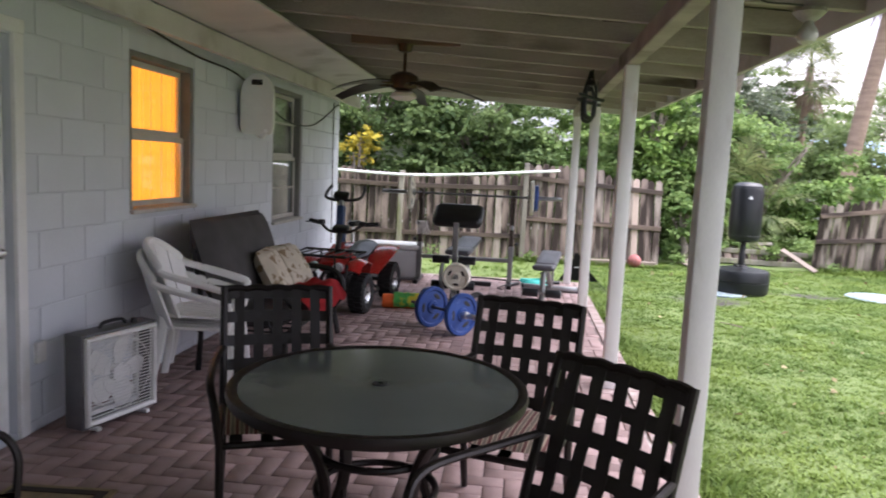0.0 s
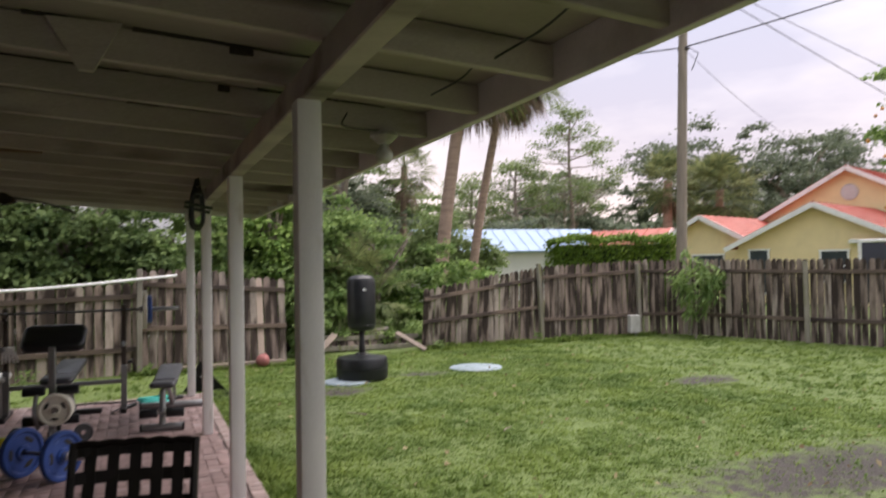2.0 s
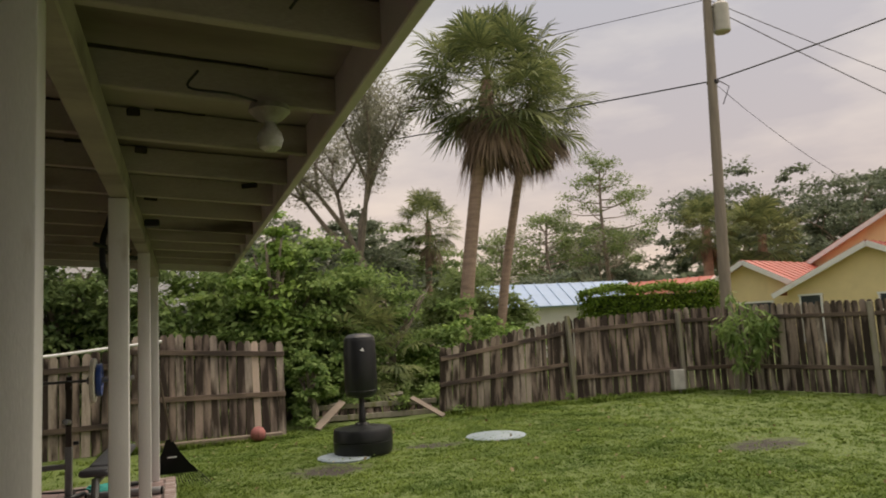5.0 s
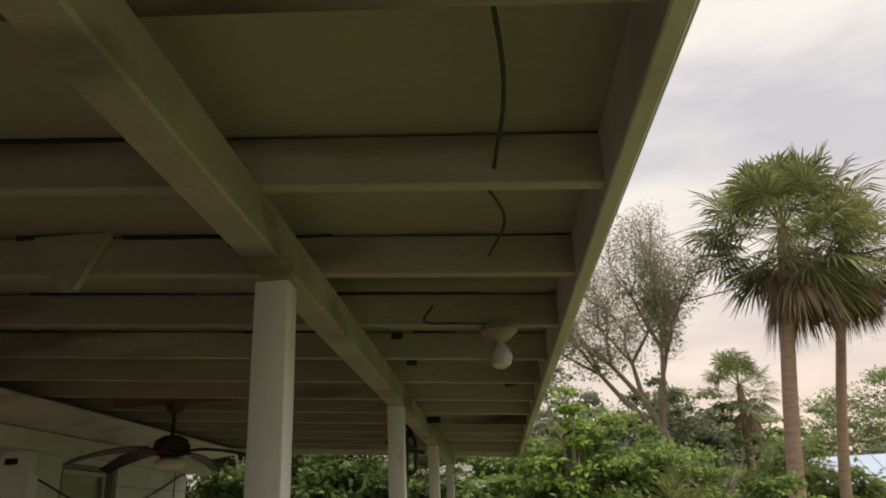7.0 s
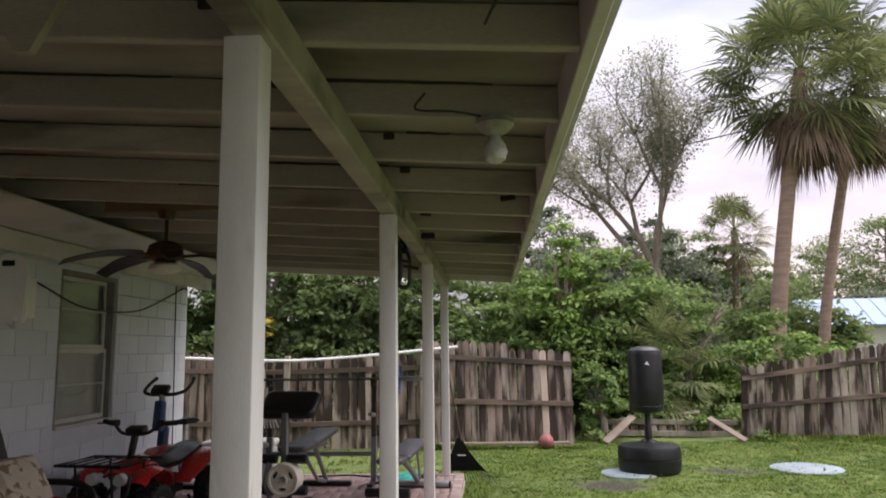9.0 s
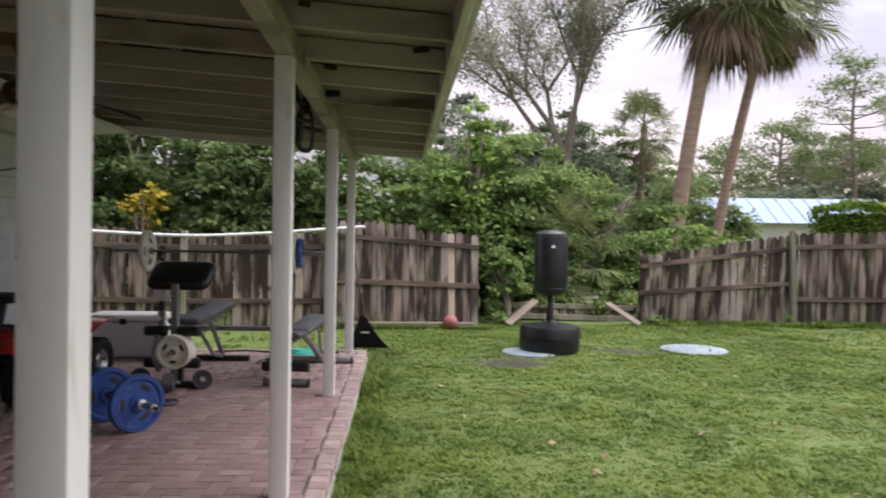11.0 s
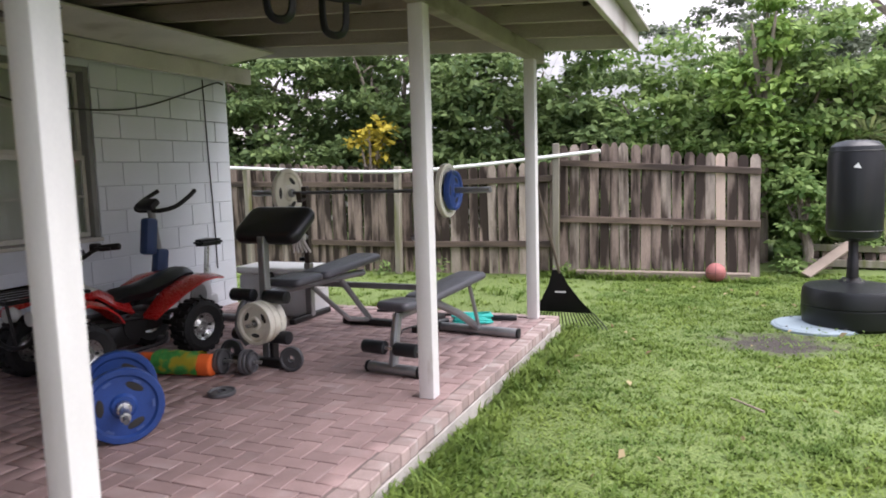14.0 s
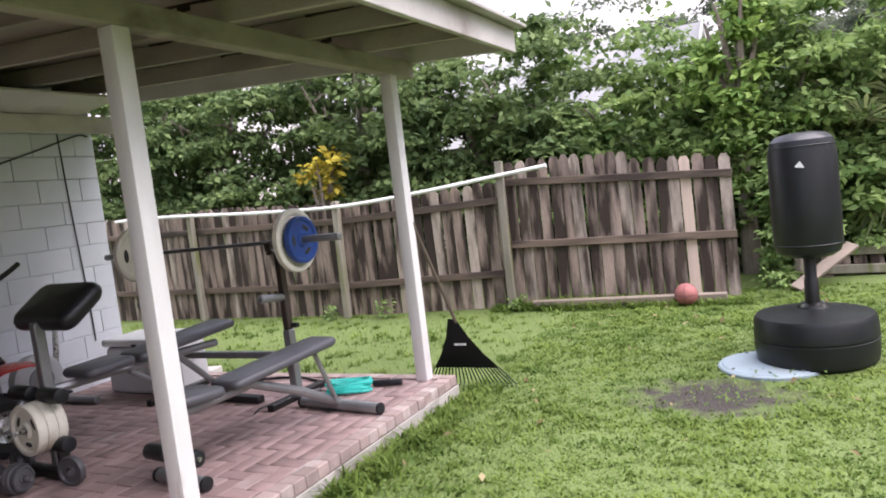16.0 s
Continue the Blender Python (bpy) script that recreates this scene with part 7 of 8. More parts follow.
# ---------------------------------------------------------------- things in the yard
def build_punching_bag():
    b = thing("punching_bag", "black free-standing punching bag on a round base", "punching bag", 5.89, 10.42, LAWN)
    bm = B()
    lathe(bm, [(0, 0.0), (0.36, 0.0), (0.395, 0.03), (0.405, 0.10), (0.408, 0.185), (0.400, 0.19), (0.400, 0.198), (0.408, 0.203), (0.402, 0.315), (0.385, 0.352), (0.25, 0.375), (0.12, 0.395), (0, 0.395)], 48)
    part("base", bm, BLACK_PLASTIC, b, "round black water-filled base")
    bm = B()
    lathe(bm, [(0.11, 0.39), (0.10, 0.41), (0.05, 0.43), (0.046, 0.60), (0.040, 0.61), (0.040, 0.80), (0, 0.80)], 20)
    part("stem", bm, BLACK_METAL, b)
    for k in range(4):
        a = math.pi / 4 + math.pi / 2 * k
        bm = B()
        cyl(bm, (0.09 * math.cos(a), 0.09 * math.sin(a), 0.40), (0.09 * math.cos(a), 0.09 * math.sin(a), 0.425), 0.014, None, 8)
        part("bolt", bm, SILVER, b)
    bm = B()
    lathe(bm, [(0, 0.765), (0.16, 0.77), (0.205, 0.80), (0.224, 0.86), (0.226, 1.10), (0.224, 1.50), (0.205, 1.59), (0.16, 1.63), (0.08, 1.645), (0, 1.648)], 40)
    bag = part("bag", bm, BLACK_VINYL, b, "padded black vinyl bag")
    for z in (0.86, 1.55):
        bm = B()
        tube(bm, [(0.225 * math.cos(a), 0.225 * math.sin(a), z) for a in np.linspace(0, 2 * math.pi, 40, endpoint=False)], 0.004, 5, closed=True)
        part("seam", bm, BLACK_PLASTIC, bag)
    bm = B()
    prism(bm, [(-0.03, -0.015), (0.035, -0.015), (0.0, 0.03)], 0.004, pose(-0.02, -0.2265, 1.42, 0, 10, 0))
    part("mark", bm, surf("white_mark", (0.75, 0.75, 0.75), 0.5, var=0.05), bag, "small pale mark")
    lid_mat = surf("septic_lid", (0.25, 0.31, 0.345), 0.6, var=0.08, scale=4, fine=120, bump=0.2, stain=(0.36, 0.37, 0.36), stain_at=(0.6, 0.8))
    for x, y, r in ((5.60, 10.27, 0.37), (7.98, 10.62, 0.455)):
        lid = thing("ground_lid", "pale blue-grey round access lid set in the lawn", "access lid", x, y, LAWN, 0, "access lids")
        bm = B()
        lathe(bm, [(0, 0.03), (r * 0.9, 0.028), (r * 0.93, 0.02), (r * 0.97, 0.022), (r, 0.012), (r, -0.06), (0, -0.06)], 48)
        part("lid", bm, lid_mat, lid)
        for a in (0.6, 2.2, 3.8, 5.4):
            bm = B()
            cyl(bm, (r * 0.85 * math.cos(a), r * 0.85 * math.sin(a), 0.02), (r * 0.85 * math.cos(a), r * 0.85 * math.sin(a), 0.036), 0.012, None, 8)
            part("bolt", bm, STEEL, lid)


build_punching_bag()


def build_ball():
    b = thing("ball", "faded red rubber basketball in the grass", "ball", 4.70, 12.62, LAWN + 0.125)
    bm = B()
    bmesh.ops.create_uvsphere(bm, u_segments=28, v_segments=16, radius=0.12)
    part("shell", bm, surf("faded_red_rubber", (0.33, 0.115, 0.105), 0.7, var=0.15, scale=8, fine=200, bump=0.3), b)
    bm = B()
    for m in (pose(0, 0, 0), pose(0, 0, 0, 90, 0, 0), pose(0, 0, 0, 0, 90, 0)):
        tube(bm, [m @ Vector((0.1195 * math.cos(a), 0.1195 * math.sin(a), 0)) for a in np.linspace(0, 2 * math.pi, 32, endpoint=False)], 0.0025, 4, closed=True)
    part("seams", bm, surf("ball_seam", (0.06, 0.03, 0.03), 0.8), b)


build_ball()


def board(name, label, a, b, w, t, material, roll=0.0, category="board"):
    """A sawn board between two points."""
    a, b = Vector(a), Vector(b)
    d = b - a
    bm = B()
    geo = bmesh.ops.create_cube(bm, size=1.0, matrix=Matrix.Translation((a + b) / 2) @ d.to_track_quat("X", "Z").to_matrix().to_4x4() @ Euler((radians(roll), 0, 0)).to_matrix().to_4x4() @ Matrix.Diagonal((d.length, w, t, 1)))
    bmesh.ops.bevel(bm, geom=list({e for v in geo["verts"] for e in v.link_edges}), offset=min(w, t) * 0.1, segments=1, affect="EDGES")
    return tagged(part(name, bm, material), label, category)


PALE_WOOD = surf("pale_lumber", (0.25, 0.20, 0.16), 0.8, var=0.15, scale=3, fine=60, bump=0.3, stain=(0.25, 0.20, 0.15), stain_at=(0.55, 0.75))
board("timber", "pale sawn timber lying along the fence foot", (2.95, 12.66, LAWN + 0.055), (5.10, 12.74, LAWN + 0.055), 0.10, 0.11, PALE_WOOD, 0, "timber")
board("plank", "pale plank leaning over the fallen panel", (5.75, 13.25, LAWN + 0.03), (6.35, 13.85, LAWN + 0.40), 0.14, 0.03, PALE_WOOD, 20, "plank")
board("plank", "short weathered plank propped against the fence end", (7.72, 13.95, LAWN + 0.36), (8.15, 13.35, LAWN + 0.03), 0.11, 0.03, PALE_WOOD, 20, "plank")
fallen = thing("fallen_fence_panel", "fallen weathered fence panel half buried in weeds", "fence", 6.95, 14.0, LAWN)
for z, w in ((0.07, 0.10), (0.27, 0.09)):
    bm = B()
    bx(bm, (0, 0.1 + z * 0.3, z), (2.7, 0.05, w), (0, 1.0, 0), 0.006)
    part("rail", bm, FPOST_WOOD, fallen)
for k in range(15):
    bm = B()
    bx(bm, (-1.2 + 0.17 * k, 0.17, 0.15 + 0.02 * math.sin(k * 2.3)), (0.135, 0.018, 0.28), (-16, 4 * math.sin(k), 0), 0.003)
    part("picket", bm, FENCE_WOOD, fallen)
for a, b in (((6.2, 14.35, LAWN + 0.30), (7.7, 14.45, LAWN + 0.42)), ((6.6, 14.7, LAWN + 0.5), (7.9, 14.2, LAWN + 0.25))):
    board("broken_board", "grey broken board in the weeds", a, b, 0.09, 0.03, FPOST_WOOD, 30, "board")
# plastic pipe that rests along the fence top
bm = B()
tube(bm, smooth_line([(-3.9, 12.60, 1.50), (-2.6, 12.56, 1.47), (-1.0, 12.53, 1.38), (0.46, 12.47, 1.335), (1.6, 12.56, 1.39), (2.55, 12.66, 1.47), (3.27, 12.70, 1.53)], 6), 0.024, 10)
tagged(part("pipe", bm, WHITE_PLASTIC), "long white plastic pipe resting along the fence", "pipe")


def build_rake():
    r = thing("leaf_rake", "black plastic leaf rake leaning on the porch post", "rake", 3.46, 9.68, LAWN)
    bm = B()
    cyl(bm, (-0.02, -0.10, 0.52), (-0.17, -0.37, 1.40), 0.013, None, 10)
    part("handle", bm, surf("rake_handle", (0.10, 0.075, 0.055), 0.6, var=0.2), r)
    top, half = Vector((-0.05, -0.11, 0.55)), 0.33
    bm = B()
    n = 12
    front = []
    for j, (v, sp) in enumerate(((0.0, 0.05), (0.25, 0.14), (0.5, 0.27), (0.72, 0.42))):
        front.append([bm.verts.new(Vector((top.x + 0.06 * v + (2 * i / n - 1) * half * sp * 2.0, top.y + 0.10 * v, top.z - 0.56 * v))) for i in range(n + 1)])
    for a, b in zip(front, front[1:]):
        for i in range(n):
            bm.faces.new((a[i], a[i + 1], b[i + 1], b[i]))
    bmesh.ops.solidify(bm, geom=bm.faces[:], thickness=0.006)
    head = part("head", bm, BLACK_PLASTIC, r)
    for i in range(22):
        bm = B()
        u = 2 * i / 21 - 1
        p = Vector((top.x + 0.043 + u * half * 0.84, top.y + 0.072, top.z - 0.40))
        q = Vector((top.x + 0.055 + u * half * 1.15, top.y + 0.10, top.z - 0.535))
        tube(bm, [p, q, q + Vector((0.012 * u, -0.028, -0.012))], 0.005, 5)
        part("tine", bm, BLACK_PLASTIC, head)
    bm = B()
    bx(bm, (top.x + 0.03, top.y + 0.038, top.z - 0.20), (0.10, 0.004, 0.035), (-11, 0, 0), 0.001)
    part("label", bm, surf("rake_label", (0.6, 0.6, 0.6), 0.6, var=0.05), head, "pale label")


build_rake()

bm = B()
bx(bm, (13.55, 13.42, LAWN + 0.30), (0.28, 0.14, 0.42), (0, 0, -4), 0.01)
box = part("utility_box", bm, surf("utility_grey", (0.48, 0.47, 0.44), 0.7, var=0.12, stain=(0.3, 0.29, 0.26), stain_at=(0.55, 0.75)))
tagged(box, "pale grey utility box low on the fence", "utility box")
bm = B()
cyl(bm, (13.60, 13.42, LAWN - 0.02), (13.60, 13.42, LAWN + 0.1), 0.03, None, 10)
part("conduit", bm, STEEL, box)


# ---------------------------------------------------------------- neighbourhood
YELLOW = surf("yellow_stucco", (0.80, 0.66, 0.37), 0.85, var=0.05, scale=1.5, fine=40, bump=0.2, stain=(0.66, 0.55, 0.32), stain_at=(0.6, 0.8))
WHITE_WALL = surf("white_stucco", (0.68, 0.67, 0.64), 0.85, var=0.06, scale=1.5, fine=40, bump=0.2)
RED_ROOF = surf("red_metal_roof", (0.40, 0.098, 0.066), 0.55, metal=0.0, var=0.1, scale=1, fine=20, bump=0.05)
BLUE_ROOF = surf("pale_metal_roof", (0.27, 0.38, 0.55), 0.55, metal=0.0, var=0.06, scale=1, fine=20, bump=0.05)
DARK_PANE = surf("far_window_glass", (0.05, 0.06, 0.07), 0.1, var=0.1, bump=0)


def gable_house(name, label, x, y, turn, width, depth, eave, ridge, wall, roof, windows=(), vent=False, over=0.4):
    """A house whose gable faces local -y; width along x."""
    h = thing(name, label, "house", x, y, LAWN, turn)
    bm = B()
    prism(bm, [(-width / 2, 0), (width / 2, 0), (width / 2, eave), (0, ridge), (-width / 2, eave)], depth, pose(0, depth / 2, 0))
    part("wall", bm, wall, h)
    sl = (ridge - eave) / (width / 2)
    for s in (-1, 1):
        a, b = Vector((0, 0, ridge + 0.06)), Vector((s * (width / 2 + over), 0, eave - over * sl + 0.06))
        d = b - a
        ang = math.degrees(math.atan2(-(d.z), abs(d.x)))
        bm = B()
        bx(bm, ((a.x + b.x) / 2, depth / 2, (a.z + b.z) / 2), (d.length, depth + 2 * over, 0.07), (0, s * ang, 0))
        rp = part("roof", bm, roof, h)
        k = int((depth + 2 * over) / 0.6)
        bm = B()
        for i in range(k + 1):
            yy = -over + (depth + 2 * over) * i / k
            bx(bm, ((a.x + b.x) / 2, yy, (a.z + b.z) / 2 + 0.045), (d.length, 0.04, 0.05), (0, s * ang, 0))
        part("seam", bm, roof, rp)
        bm = B()
        bx(bm, ((a.x + b.x) / 2, -over - 0.03, (a.z + b.z) / 2 - 0.06), (d.length, 0.05, 0.2), (0, s * ang, 0))
        part("bargeboard", bm, WHITE_PLASTIC, h, "white bargeboard")
    for wx, wz, ww, wh in windows:
        bm = B()
        bx(bm, (wx, -0.01, wz), (ww, 0.08, wh))
        win = part("window", bm, DARK_PANE, h)
        bm = B()
        for zz in (wz - wh / 2, wz, wz + wh / 2):
            bx(bm, (wx, -0.05, zz), (ww + 0.12, 0.06, 0.07))
        for xx in (wx - ww / 2, wx + ww / 2):
            bx(bm, (xx, -0.05, wz), (0.07, 0.055, wh))
        part("frame", bm, WHITE_PLASTIC, win)
    if vent:
        bm = B()
        cyl(bm, (0, -0.06, ridge - 1.1), (0, 0.02, ridge - 1.1), 0.38, None, 24)
        v = part("gable_vent", bm, surf("vent_grey", (0.5, 0.5, 0.52), 0.6, var=0.05), h)
        for i in range(7):
            bm = B()
            z = ridge - 1.38 + 0.09 * i
            half = math.sqrt(max(0.01, 0.34 ** 2 - (z - ridge + 1.1) ** 2))
            bx(bm, (0, -0.08, z), (2 * half, 0.03, 0.045), (25, 0, 0))
            part("louvre", bm, WHITE_PLASTIC, v)
    return h


gable_house("house", "yellow stucco house with red metal roof and round gable vent", 32.9, 22.2, -72, 12.0, 14, 2.75, 5.95, YELLOW, RED_ROOF, ((-4.6, 1.5, 1.7, 1.3), (-1.4, 1.5, 1.1, 1.5)), vent=True)
gable_house("house_wing", "lower yellow wing with red metal roof", 27.0, 19.2, -72, 6.4, 6, 2.4, 3.9, YELLOW, RED_ROOF, ((-2.3, 1.3, 0.8, 1.8), (0.6, 1.5, 1.0, 1.2)))
gable_house("house_wing", "small yellow gable with red metal roof", 26.2, 24.4, -72, 4.6, 6, 2.55, 3.75, YELLOW, RED_ROOF, ((0.2, 1.5, 1.5, 1.1),))
gable_house("house", "long white house with red metal roof", 26.7, 27.6, 27, 3.8, 9.0, 2.45, 3.35, WHITE_WALL, RED_ROOF, ())
gable_house("shed", "long low shed with pale blue metal roof", 24.5, 31.5, 82, 3.6, 9.0, 2.55, 3.5, WHITE_WALL, BLUE_ROOF, ())

gable_house("house", "low house with plain grey roof behind the trees", 3.6, 23.5, 90, 7.0, 9.0, 2.6, 4.75, WHITE_WALL, surf("grey_roof", (0.30, 0.30, 0.30), 0.7, var=0.1, scale=1.5), ())
carport = thing("carport", "white carport posts and beam beside the yellow house", "carport", 28.6, 15.6, LAWN, -60)
for x in (-2.4, 0.0, 2.4):
    bm = B()
    bx(bm, (x, 0, 1.2), (0.22, 0.22, 2.4), (0, 0, 0), 0.02)
    part("post", bm, WHITE_PLASTIC, carport)
bm = B()
bx(bm, (0, 0.9, 2.47), (5.6, 2.2, 0.14), (3, 0, 0), 0.01)
part("roof", bm, WHITE_PLASTIC, carport)

trailer = thing("trailer", "dark blue enclosed trailer with white trim", "trailer", 23.6, 12.2, LAWN, -62)
navy = surf("navy_paint", (0.018, 0.022, 0.035), 0.4, var=0.1)
bm = B()
bx(bm, (0, 0, 1.35), (4.2, 2.0, 1.75), (0, 0, 0), 0.05, 2)
part("body", bm, navy, trailer)
bm = B()
bx(bm, (0, 0, 2.27), (4.25, 2.05, 0.09), (0, 0, 0), 0.02)
bx(bm, (-2.1, -0.98, 1.35), (0.09, 0.09, 1.75), (0, 0, 0), 0.01)
part("trim", bm, WHITE_PLASTIC, trailer, "white trim")
for y in (-1.0, 1.0):
    bm = B()
    lathe(bm, [(0.16, -0.1), (0.34, -0.1), (0.36, 0), (0.34, 0.1), (0.16, 0.1), (0, 0.06), (0, -0.06), (0.16, -0.1)], 24, pose(0.3, y, 0.36, 90, 0, 0))
    part("wheel", bm, RUBBER, trailer)
for x in (-1.4, 0, 1.4):
    bm = B()
    bx(bm, (x, -1.03, 2.18), (0.10, 0.03, 0.05))
    part("marker_light", bm, RED_PAINT, trailer, "small red marker light")

# clipped hedge
rng = np.random.default_rng(130)
hedge = thing("hedge", "clipped bright green hedge beyond the fence", "hedge", 17.5, 19.5, LAWN, -8)
k = 19000
p = rng.uniform(-1, 1, (k, 3))
face = rng.integers(0, 4, k)
p[face <= 1, 1] = -1
p[face == 2, 2] = 1
p[face == 3, 0] = np.sign(p[face == 3, 0])
p += rng.normal(size=(k, 3)) * np.array([0.03, 0.10, 0.035])
p[:, 2] += 0.05 * np.sin(p[:, 0] * 8)
p = p * np.array([2.15, 0.6, 1.26]) + np.array([0, 0, 1.34])
fast_mesh("foliage", *leaf_quads(p, 0.062, rng), leaves("hedge_leaves", (0.09, 0.17, 0.025), (0.23, 0.33, 0.05), vary=0.5, patches=1.6), hedge)
bm = B()
bx(bm, (0, 0, 1.2), (4.0, 0.95, 2.35), (0, 0, 0), 0.12, 2)
part("core", bm, surf("hedge_core", (0.03, 0.05, 0.02), 0.95, var=0.4, scale=9, bump=0.8, dist=0.05), hedge, "dense dark inner growth")


def build_pole():
    px, py, hgt = 17.2, 15.9, 10.5
    p = thing("utility_pole", "tall grey wooden utility pole with transformer", "utility pole", px, py, LAWN)
    bm = B()
    tube(bm, [(0, 0, -0.1), (0.2, 0, hgt * 0.5), (0.42, 0, hgt)], 0.165, 14, r_end=0.12)
    part("pole", bm, POLE_WOOD, p)
    bm = B()
    lathe(bm, [(0, 0), (0.2, 0), (0.23, 0.03), (0.23, 0.8), (0.18, 0.86), (0.06, 0.88), (0.05, 1.05), (0, 1.05)], 24, pose(0.74, -0.12, hgt - 1.0))
    part("transformer", bm, surf("transformer_grey", (0.42, 0.40, 0.36), 0.5, metal=0.2, var=0.1), p, "grey can transformer")
    bm = B()
    bx(bm, (0.32, -0.02, hgt - 2.45), (0.14, 0.3, 0.10), (0, 0, 20), 0.01)
    tube(bm, [(0.42, -0.1, hgt - 2.4), (0.67, -0.25, hgt - 2.6), (0.5, -0.15, hgt - 3.1)], 0.015, 6)
    part("bracket", bm, BLACK_METAL, p)
    top = Vector((px + 0.42, py, LAWN + hgt))

    def wire(a, b, sag, r, label):
        a, b = Vector(a), Vector(b)
        bm = B()
        tube(bm, [a.lerp(b, t) - Vector((0, 0, sag * 4 * t * (1 - t))) for t in np.linspace(0, 1, 25)], r, 5)
        tagged(part("power_line", bm, DARK_WIRE), label, "power line", "power lines")

    low = Vector((px + 0.32, py, LAWN + hgt - 2.4))
    wire(low, (-12, 53, 11.0), 0.5, 0.022, "thick dark power line crossing the sky")
    wire(low, (27.4, 4.0, 11.3), 0.3, 0.022, "thick dark power line crossing the sky")
    wire(top, (-16, 44, 10.5), 0.6, 0.010, "thin power line crossing the sky")
    wire(top, (27.5, 10.2, 3.9), 0.15, 0.012, "thin power line running down to a house")
    wire(top + Vector((0.3, 0, -0.3)), (28.5, 11.0, 2.9), 0.15, 0.014, "thin power line running down to a house")
    wire(low, (30, 19.5, 5.0), 0.5, 0.008, "thin cable running down to a house")


build_pole()
# fruit of the citrus tree
fruit = bpy.data.objects["citrus_tree"]
rnd = random.Random(8)
bm = B()
for k in range(24):
    a, z = rnd.uniform(0, 6.28), rnd.uniform(2.6, 5.4)
    rr = 1.75 * math.sqrt(max(0.05, 1 - ((z - 4.1) / 2.0) ** 2))
    bmesh.ops.create_icosphere(bm, subdivisions=1, radius=0.045, matrix=pose(rr * math.cos(a), rr * math.sin(a), z))
part("fruit", bm, surf("orange_peel", (0.62, 0.24, 0.02), 0.5, var=0.1), fruit, "small orange fruit")


# ---------------------------------------------------------------- grass
def build_grass():
    rng = np.random.default_rng(200)
    parts = [(300000, 3.48, 10.5, 1.0, 13.6, 0.019), (90000, 10.5, 17.5, 1.0, 14.2, 0.022), (9000, 3.46, 3.75, 0.5, 9.6, 0.05), (9000, -3.5, 3.5, 9.45, 12.7, 0.035), (8000, 2.4, 5.3, 12.55, 12.95, 0.06), (9000, 8.2, 15.2, 13.3, 14.0, 0.06)]
    P, Hh = [], []
    for n, x0, x1, y0, y1, h in parts:
        p = np.stack([rng.uniform(x0, x1, n), rng.uniform(y0, y1, n)], 1)
        # three blades out of five stand in tufts
        tufts = max(1, n // 22)
        own = rng.integers(0, tufts, n)
        reach = rng.normal(size=(n, 2)) * 0.03
        tufted = rng.random(n) < 0.6
        p = np.where(tufted[:, None], p[own] + reach, p)
        patch = np.sin(p[:, 0] * 2.1 + 1.3 * np.sin(p[:, 1] * 1.7)) * np.sin(p[:, 1] * 2.6 + np.sin(p[:, 0] * 1.1))
        hh = h * rng.uniform(0.55, 1.5, n) * (1 + 0.35 * patch) * np.where(tufted, rng.uniform(0.9, 1.7, tufts)[own], 0.8)
        keep = np.ones(n, bool)
        for x, y, rx, ry in BARE:
            d = np.hypot((p[:, 0] - x) / rx, (p[:, 1] - y) / ry)
            keep &= (d > 0.75 + 0.5 * rng.random(n)) | (rng.random(n) < 0.06)
        for x, y, r in ((5.89, 10.42, 0.41), (5.60, 10.27, 0.37), (7.98, 10.62, 0.46)):
            keep &= np.hypot(p[:, 0] - x, p[:, 1] - y) > r
        keep &= ~((p[:, 0] < 3.48) & (p[:, 1] < 9.44))
        P.append(p[keep])
        Hh.append(hh[keep])
    p, h = np.concatenate(P), np.concatenate(Hh)
    n = len(p)
    z = LAWN + np.array([lawn_height(x, y) if x > 3.3 else 0.0 for x, y in p]) - 0.004
    a = rng.uniform(0, 2 * math.pi, n)
    lean = rng.uniform(0.5, 1.9, n)
    w = rng.uniform(0.004, 0.0085, n) * (1 + 0.35 * (p[:, 0] > 8))
    base = np.stack([p[:, 0], p[:, 1], z], 1)
    side = np.stack([-np.sin(a), np.cos(a), 0 * a], 1) * w[:, None]
    fwd = np.stack([np.cos(a), np.sin(a), 0 * a], 1)
    up = np.array([0, 0, 1.0])
    mid = base + fwd * (h * lean * 0.35)[:, None] + up * (h * 0.62)[:, None]
    tip = base + fwd * (h * lean)[:, None] + up * (h * 0.9)[:, None]
    verts = np.stack([base - side, base + side, mid + side * 0.8, tip, mid - side * 0.8], 1).reshape(-1, 3)
    k = np.arange(n)[:, None] * 5
    faces = np.concatenate([k + np.array([[0, 1, 2]]), k + np.array([[0, 2, 4]]), k + np.array([[4, 2, 3]])])
    tagged(fast_mesh("grass", verts, faces, GRASS), "short uneven green lawn grass", "grass", kind="stuff")
    # dry leaves and twigs lying about
    m = 260
    q = np.stack([rng.uniform(3.7, 12, m), rng.uniform(3, 13, m), np.full(m, LAWN + 0.035)], 1)
    tagged(fast_mesh("dry_leaves", *leaf_quads(q, 0.035, rng, droop=0.0), leaves("dry_leaf", (0.16, 0.10, 0.05), (0.42, 0.36, 0.20))), "scattered dry leaves on the lawn", "leaves", kind="stuff")
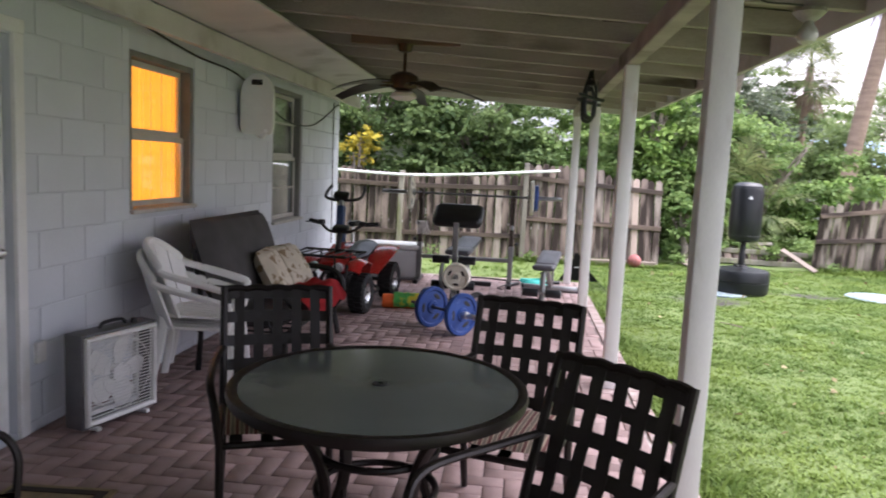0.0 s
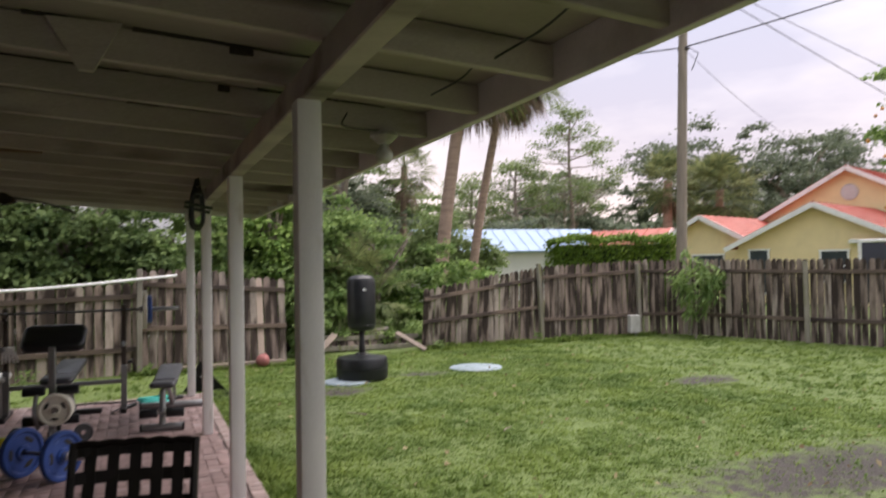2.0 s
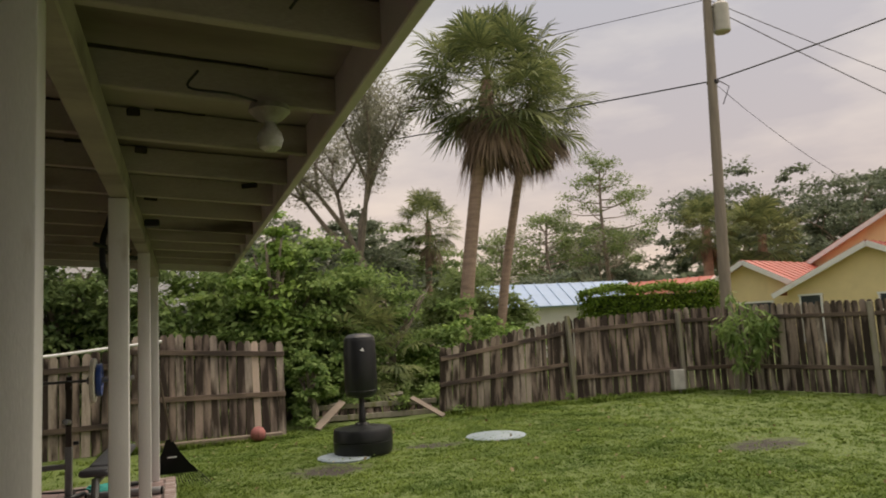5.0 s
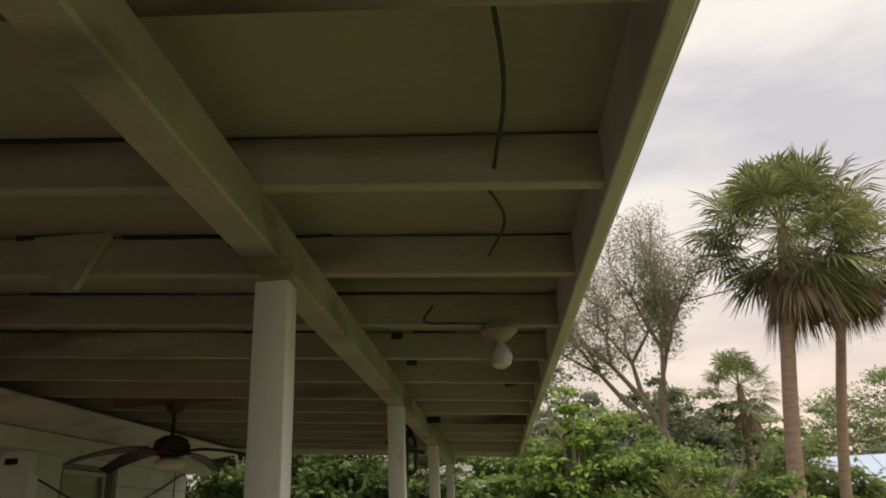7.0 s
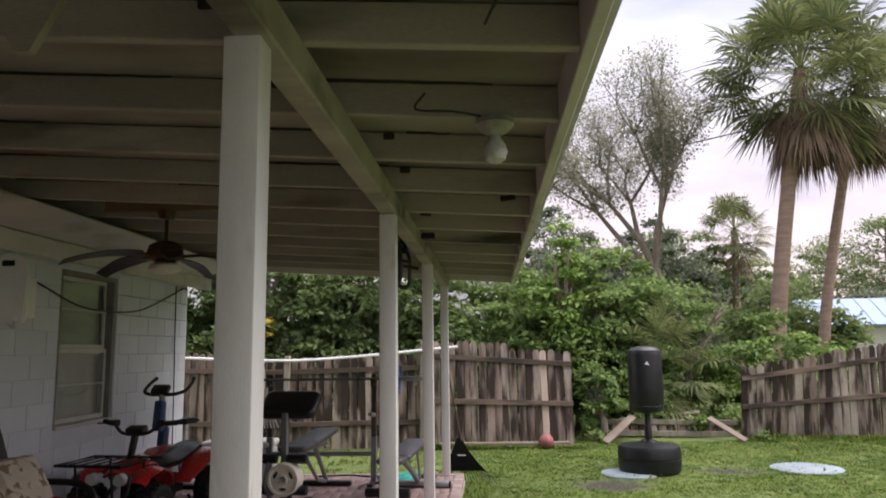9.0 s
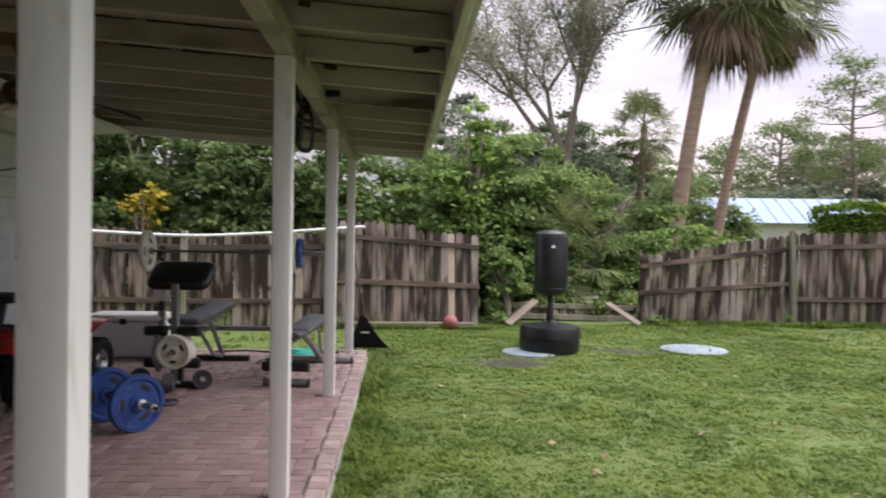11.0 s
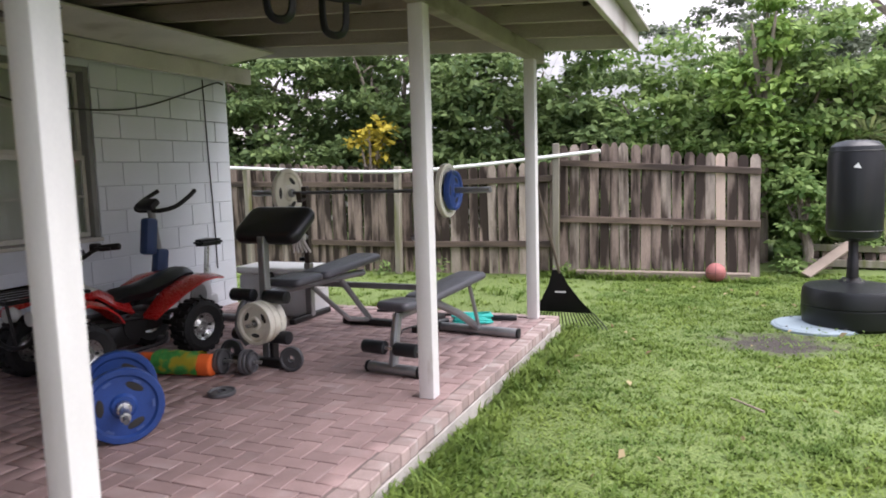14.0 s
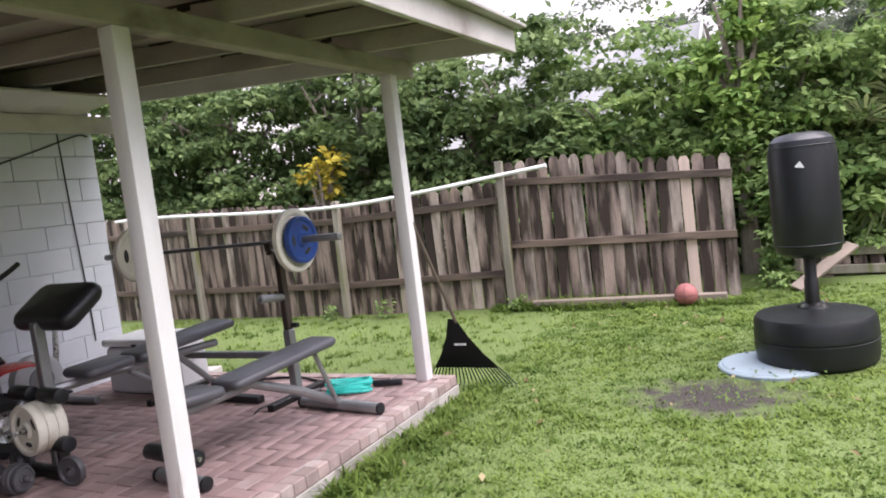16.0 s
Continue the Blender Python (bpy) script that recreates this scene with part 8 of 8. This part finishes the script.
    for x, y, turn, ln in ((5.0, 7.7, 130, 0.28), (6.2, 6.2, 40, 0.2)):
        bm = B()
        tube(bm, [(-ln / 2, 0, 0), (0, 0.012, 0.006), (ln / 2, 0, 0)], 0.008, 5, r_end=0.004)
        ob = part("stick", bm, PALE_WOOD)
        ob.matrix_basis = pose(x, y, LAWN + 0.045, 0, 0, turn)
        tagged(ob, "pale dry stick lying on the lawn", "stick")


build_grass()


def build_clover():
    rng = np.random.default_rng(210)
    n = 26000
    p = np.stack([rng.uniform(3.55, 11.5, n), rng.uniform(1.5, 13.2, n)], 1)
    patch = np.array([noise.noise((x * 1.3, y * 1.3, 7.0)) for x, y in p])
    p = p[patch > 0.05 + 0.15 * rng.random(n)]
    q = np.column_stack([p, np.full(len(p), LAWN + 0.02) + rng.uniform(0, 0.018, len(p))])
    tagged(fast_mesh("clover", *leaf_quads(q, 0.016, rng, long=1.3, droop=-0.1), leaves("clover_leaf", (0.085, 0.15, 0.042), (0.20, 0.285, 0.09))), "patches of broad-leaved weeds in the lawn", "weeds", kind="stuff")


build_clover()


# ---------------------------------------------------------------- patio bricks
def build_bricks():
    floor = bpy.data.objects["floor"]
    rnd = random.Random(300)
    L, W, G, TOP = 0.203, 0.1015, 0.006, 0.0
    near = []
    rest_v, rest_f = [], []
    edge = 3.47 - 0.105

    def brick_mesh(sx, sy):
        bm = B()
        bx(bm, (0, 0, -0.006), (sx - G, sy - G, 0.012), (0, 0, 0), 0.003)
        ob = part("brick", bm, BRICK, floor)
        me = ob.data
        bpy.data.objects.remove(ob)
        return me

    shared = {"x": brick_mesh(L, W), "y": brick_mesh(W, L)}

    def add(x0, y0, x1, y1, kind):
        x1, y1 = min(x1, edge), min(y1, 9.315)
        x0, y0 = max(x0, 0.02), max(y0, BACK_Y + 0.1)
        if x1 - x0 < 0.03 or y1 - y0 < 0.03:
            return
        cx, cy = (x0 + x1) / 2, (y0 + y1) / 2
        full = abs(x1 - x0 - (L if kind == "x" else W)) < 1e-3 and abs(y1 - y0 - (W if kind == "x" else L)) < 1e-3
        z = TOP + rnd.uniform(-0.0015, 0.002)
        if full and cx > 2.0 and 3.9 < cy < 7.6 and len(near) < 290:
            ob = new("brick", shared[kind])
            ob.parent = floor
            ob.matrix_basis = pose(cx, cy, z, rnd.uniform(-0.4, 0.4), rnd.uniform(-0.4, 0.4), 0)
            near.append(ob)
            return
        k = len(rest_v)
        g, b = G / 2, 0.003
        tx, ty = rnd.uniform(-0.003, 0.003), rnd.uniform(-0.003, 0.003)
        for zz, ins in ((z - 0.012, g), (z - b, g), (z, g + b)):
            for x, y in ((x0 + ins, y0 + ins), (x1 - ins, y0 + ins), (x1 - ins, y1 - ins), (x0 + ins, y1 - ins)):
                rest_v.append((x, y, zz + (x - cx) * tx + (y - cy) * ty))
        for r in (0, 4):
            for i in range(4):
                j = (i + 1) % 4
                rest_f.append((k + r + i, k + r + j, k + r + 4 + j, k + r + 4 + i))
        rest_f.append((k + 8, k + 9, k + 10, k + 11))

    # herringbone, laid square to the house
    nx, ny = int(3.5 / W) + 4, int((9.4 - BACK_Y) / W) + 4
    for j in range(-2, ny):
        for i in range(-4, nx):
            s = (i - j) % 4
            x, y = i * W, BACK_Y + j * W
            if s == 0:
                add(x, y, x + L, y + W, "x")
            elif s == 3:
                add(x, y, x + W, y + L, "y")
    ob = fast_mesh("bricks", rest_v, rest_f, BRICK_REST, floor)
    tagged(ob, kind="stuff")
    # header course along the edge, with a pale slab face below
    bm = B()
    bx(bm, (0, 0, -0.032), (0.104, 0.098, 0.07), (0, 0, 0), 0.005)
    first = part("edge_brick", bm, EDGE, floor)
    me = first.data
    bpy.data.objects.remove(first)
    y = 9.36
    k = 0
    while y > 0.2:
        ob = new("edge_brick", me)
        ob.parent = floor
        ob.matrix_basis = pose(3.47 - 0.046 + rnd.uniform(-0.004, 0.004), y, 0.003 + rnd.uniform(-0.003, 0.002), 0, 0, rnd.uniform(-1, 1))
        y -= 0.1025
        k += 1
    x = 3.32
    while x > 0.1:
        ob = new("edge_brick", me)
        ob.parent = floor
        ob.matrix_basis = pose(x, 9.368, 0.002, 0, 0, 90 + rnd.uniform(-1, 1))
        x -= 0.1025
    bm = B()
    bx(bm, (3.476, (9.42 + BACK_Y) / 2, -0.13), (0.012, 9.42 - BACK_Y, 0.12), (0, 0, 0), 0.003)
    part("slab_face", bm, surf("slab_concrete", (0.37, 0.345, 0.315), 0.9, var=0.2, scale=4, fine=60, bump=0.5, stain=(0.20, 0.19, 0.15), stain_at=(0.5, 0.7)), floor, "pale worn concrete slab face")


build_bricks()
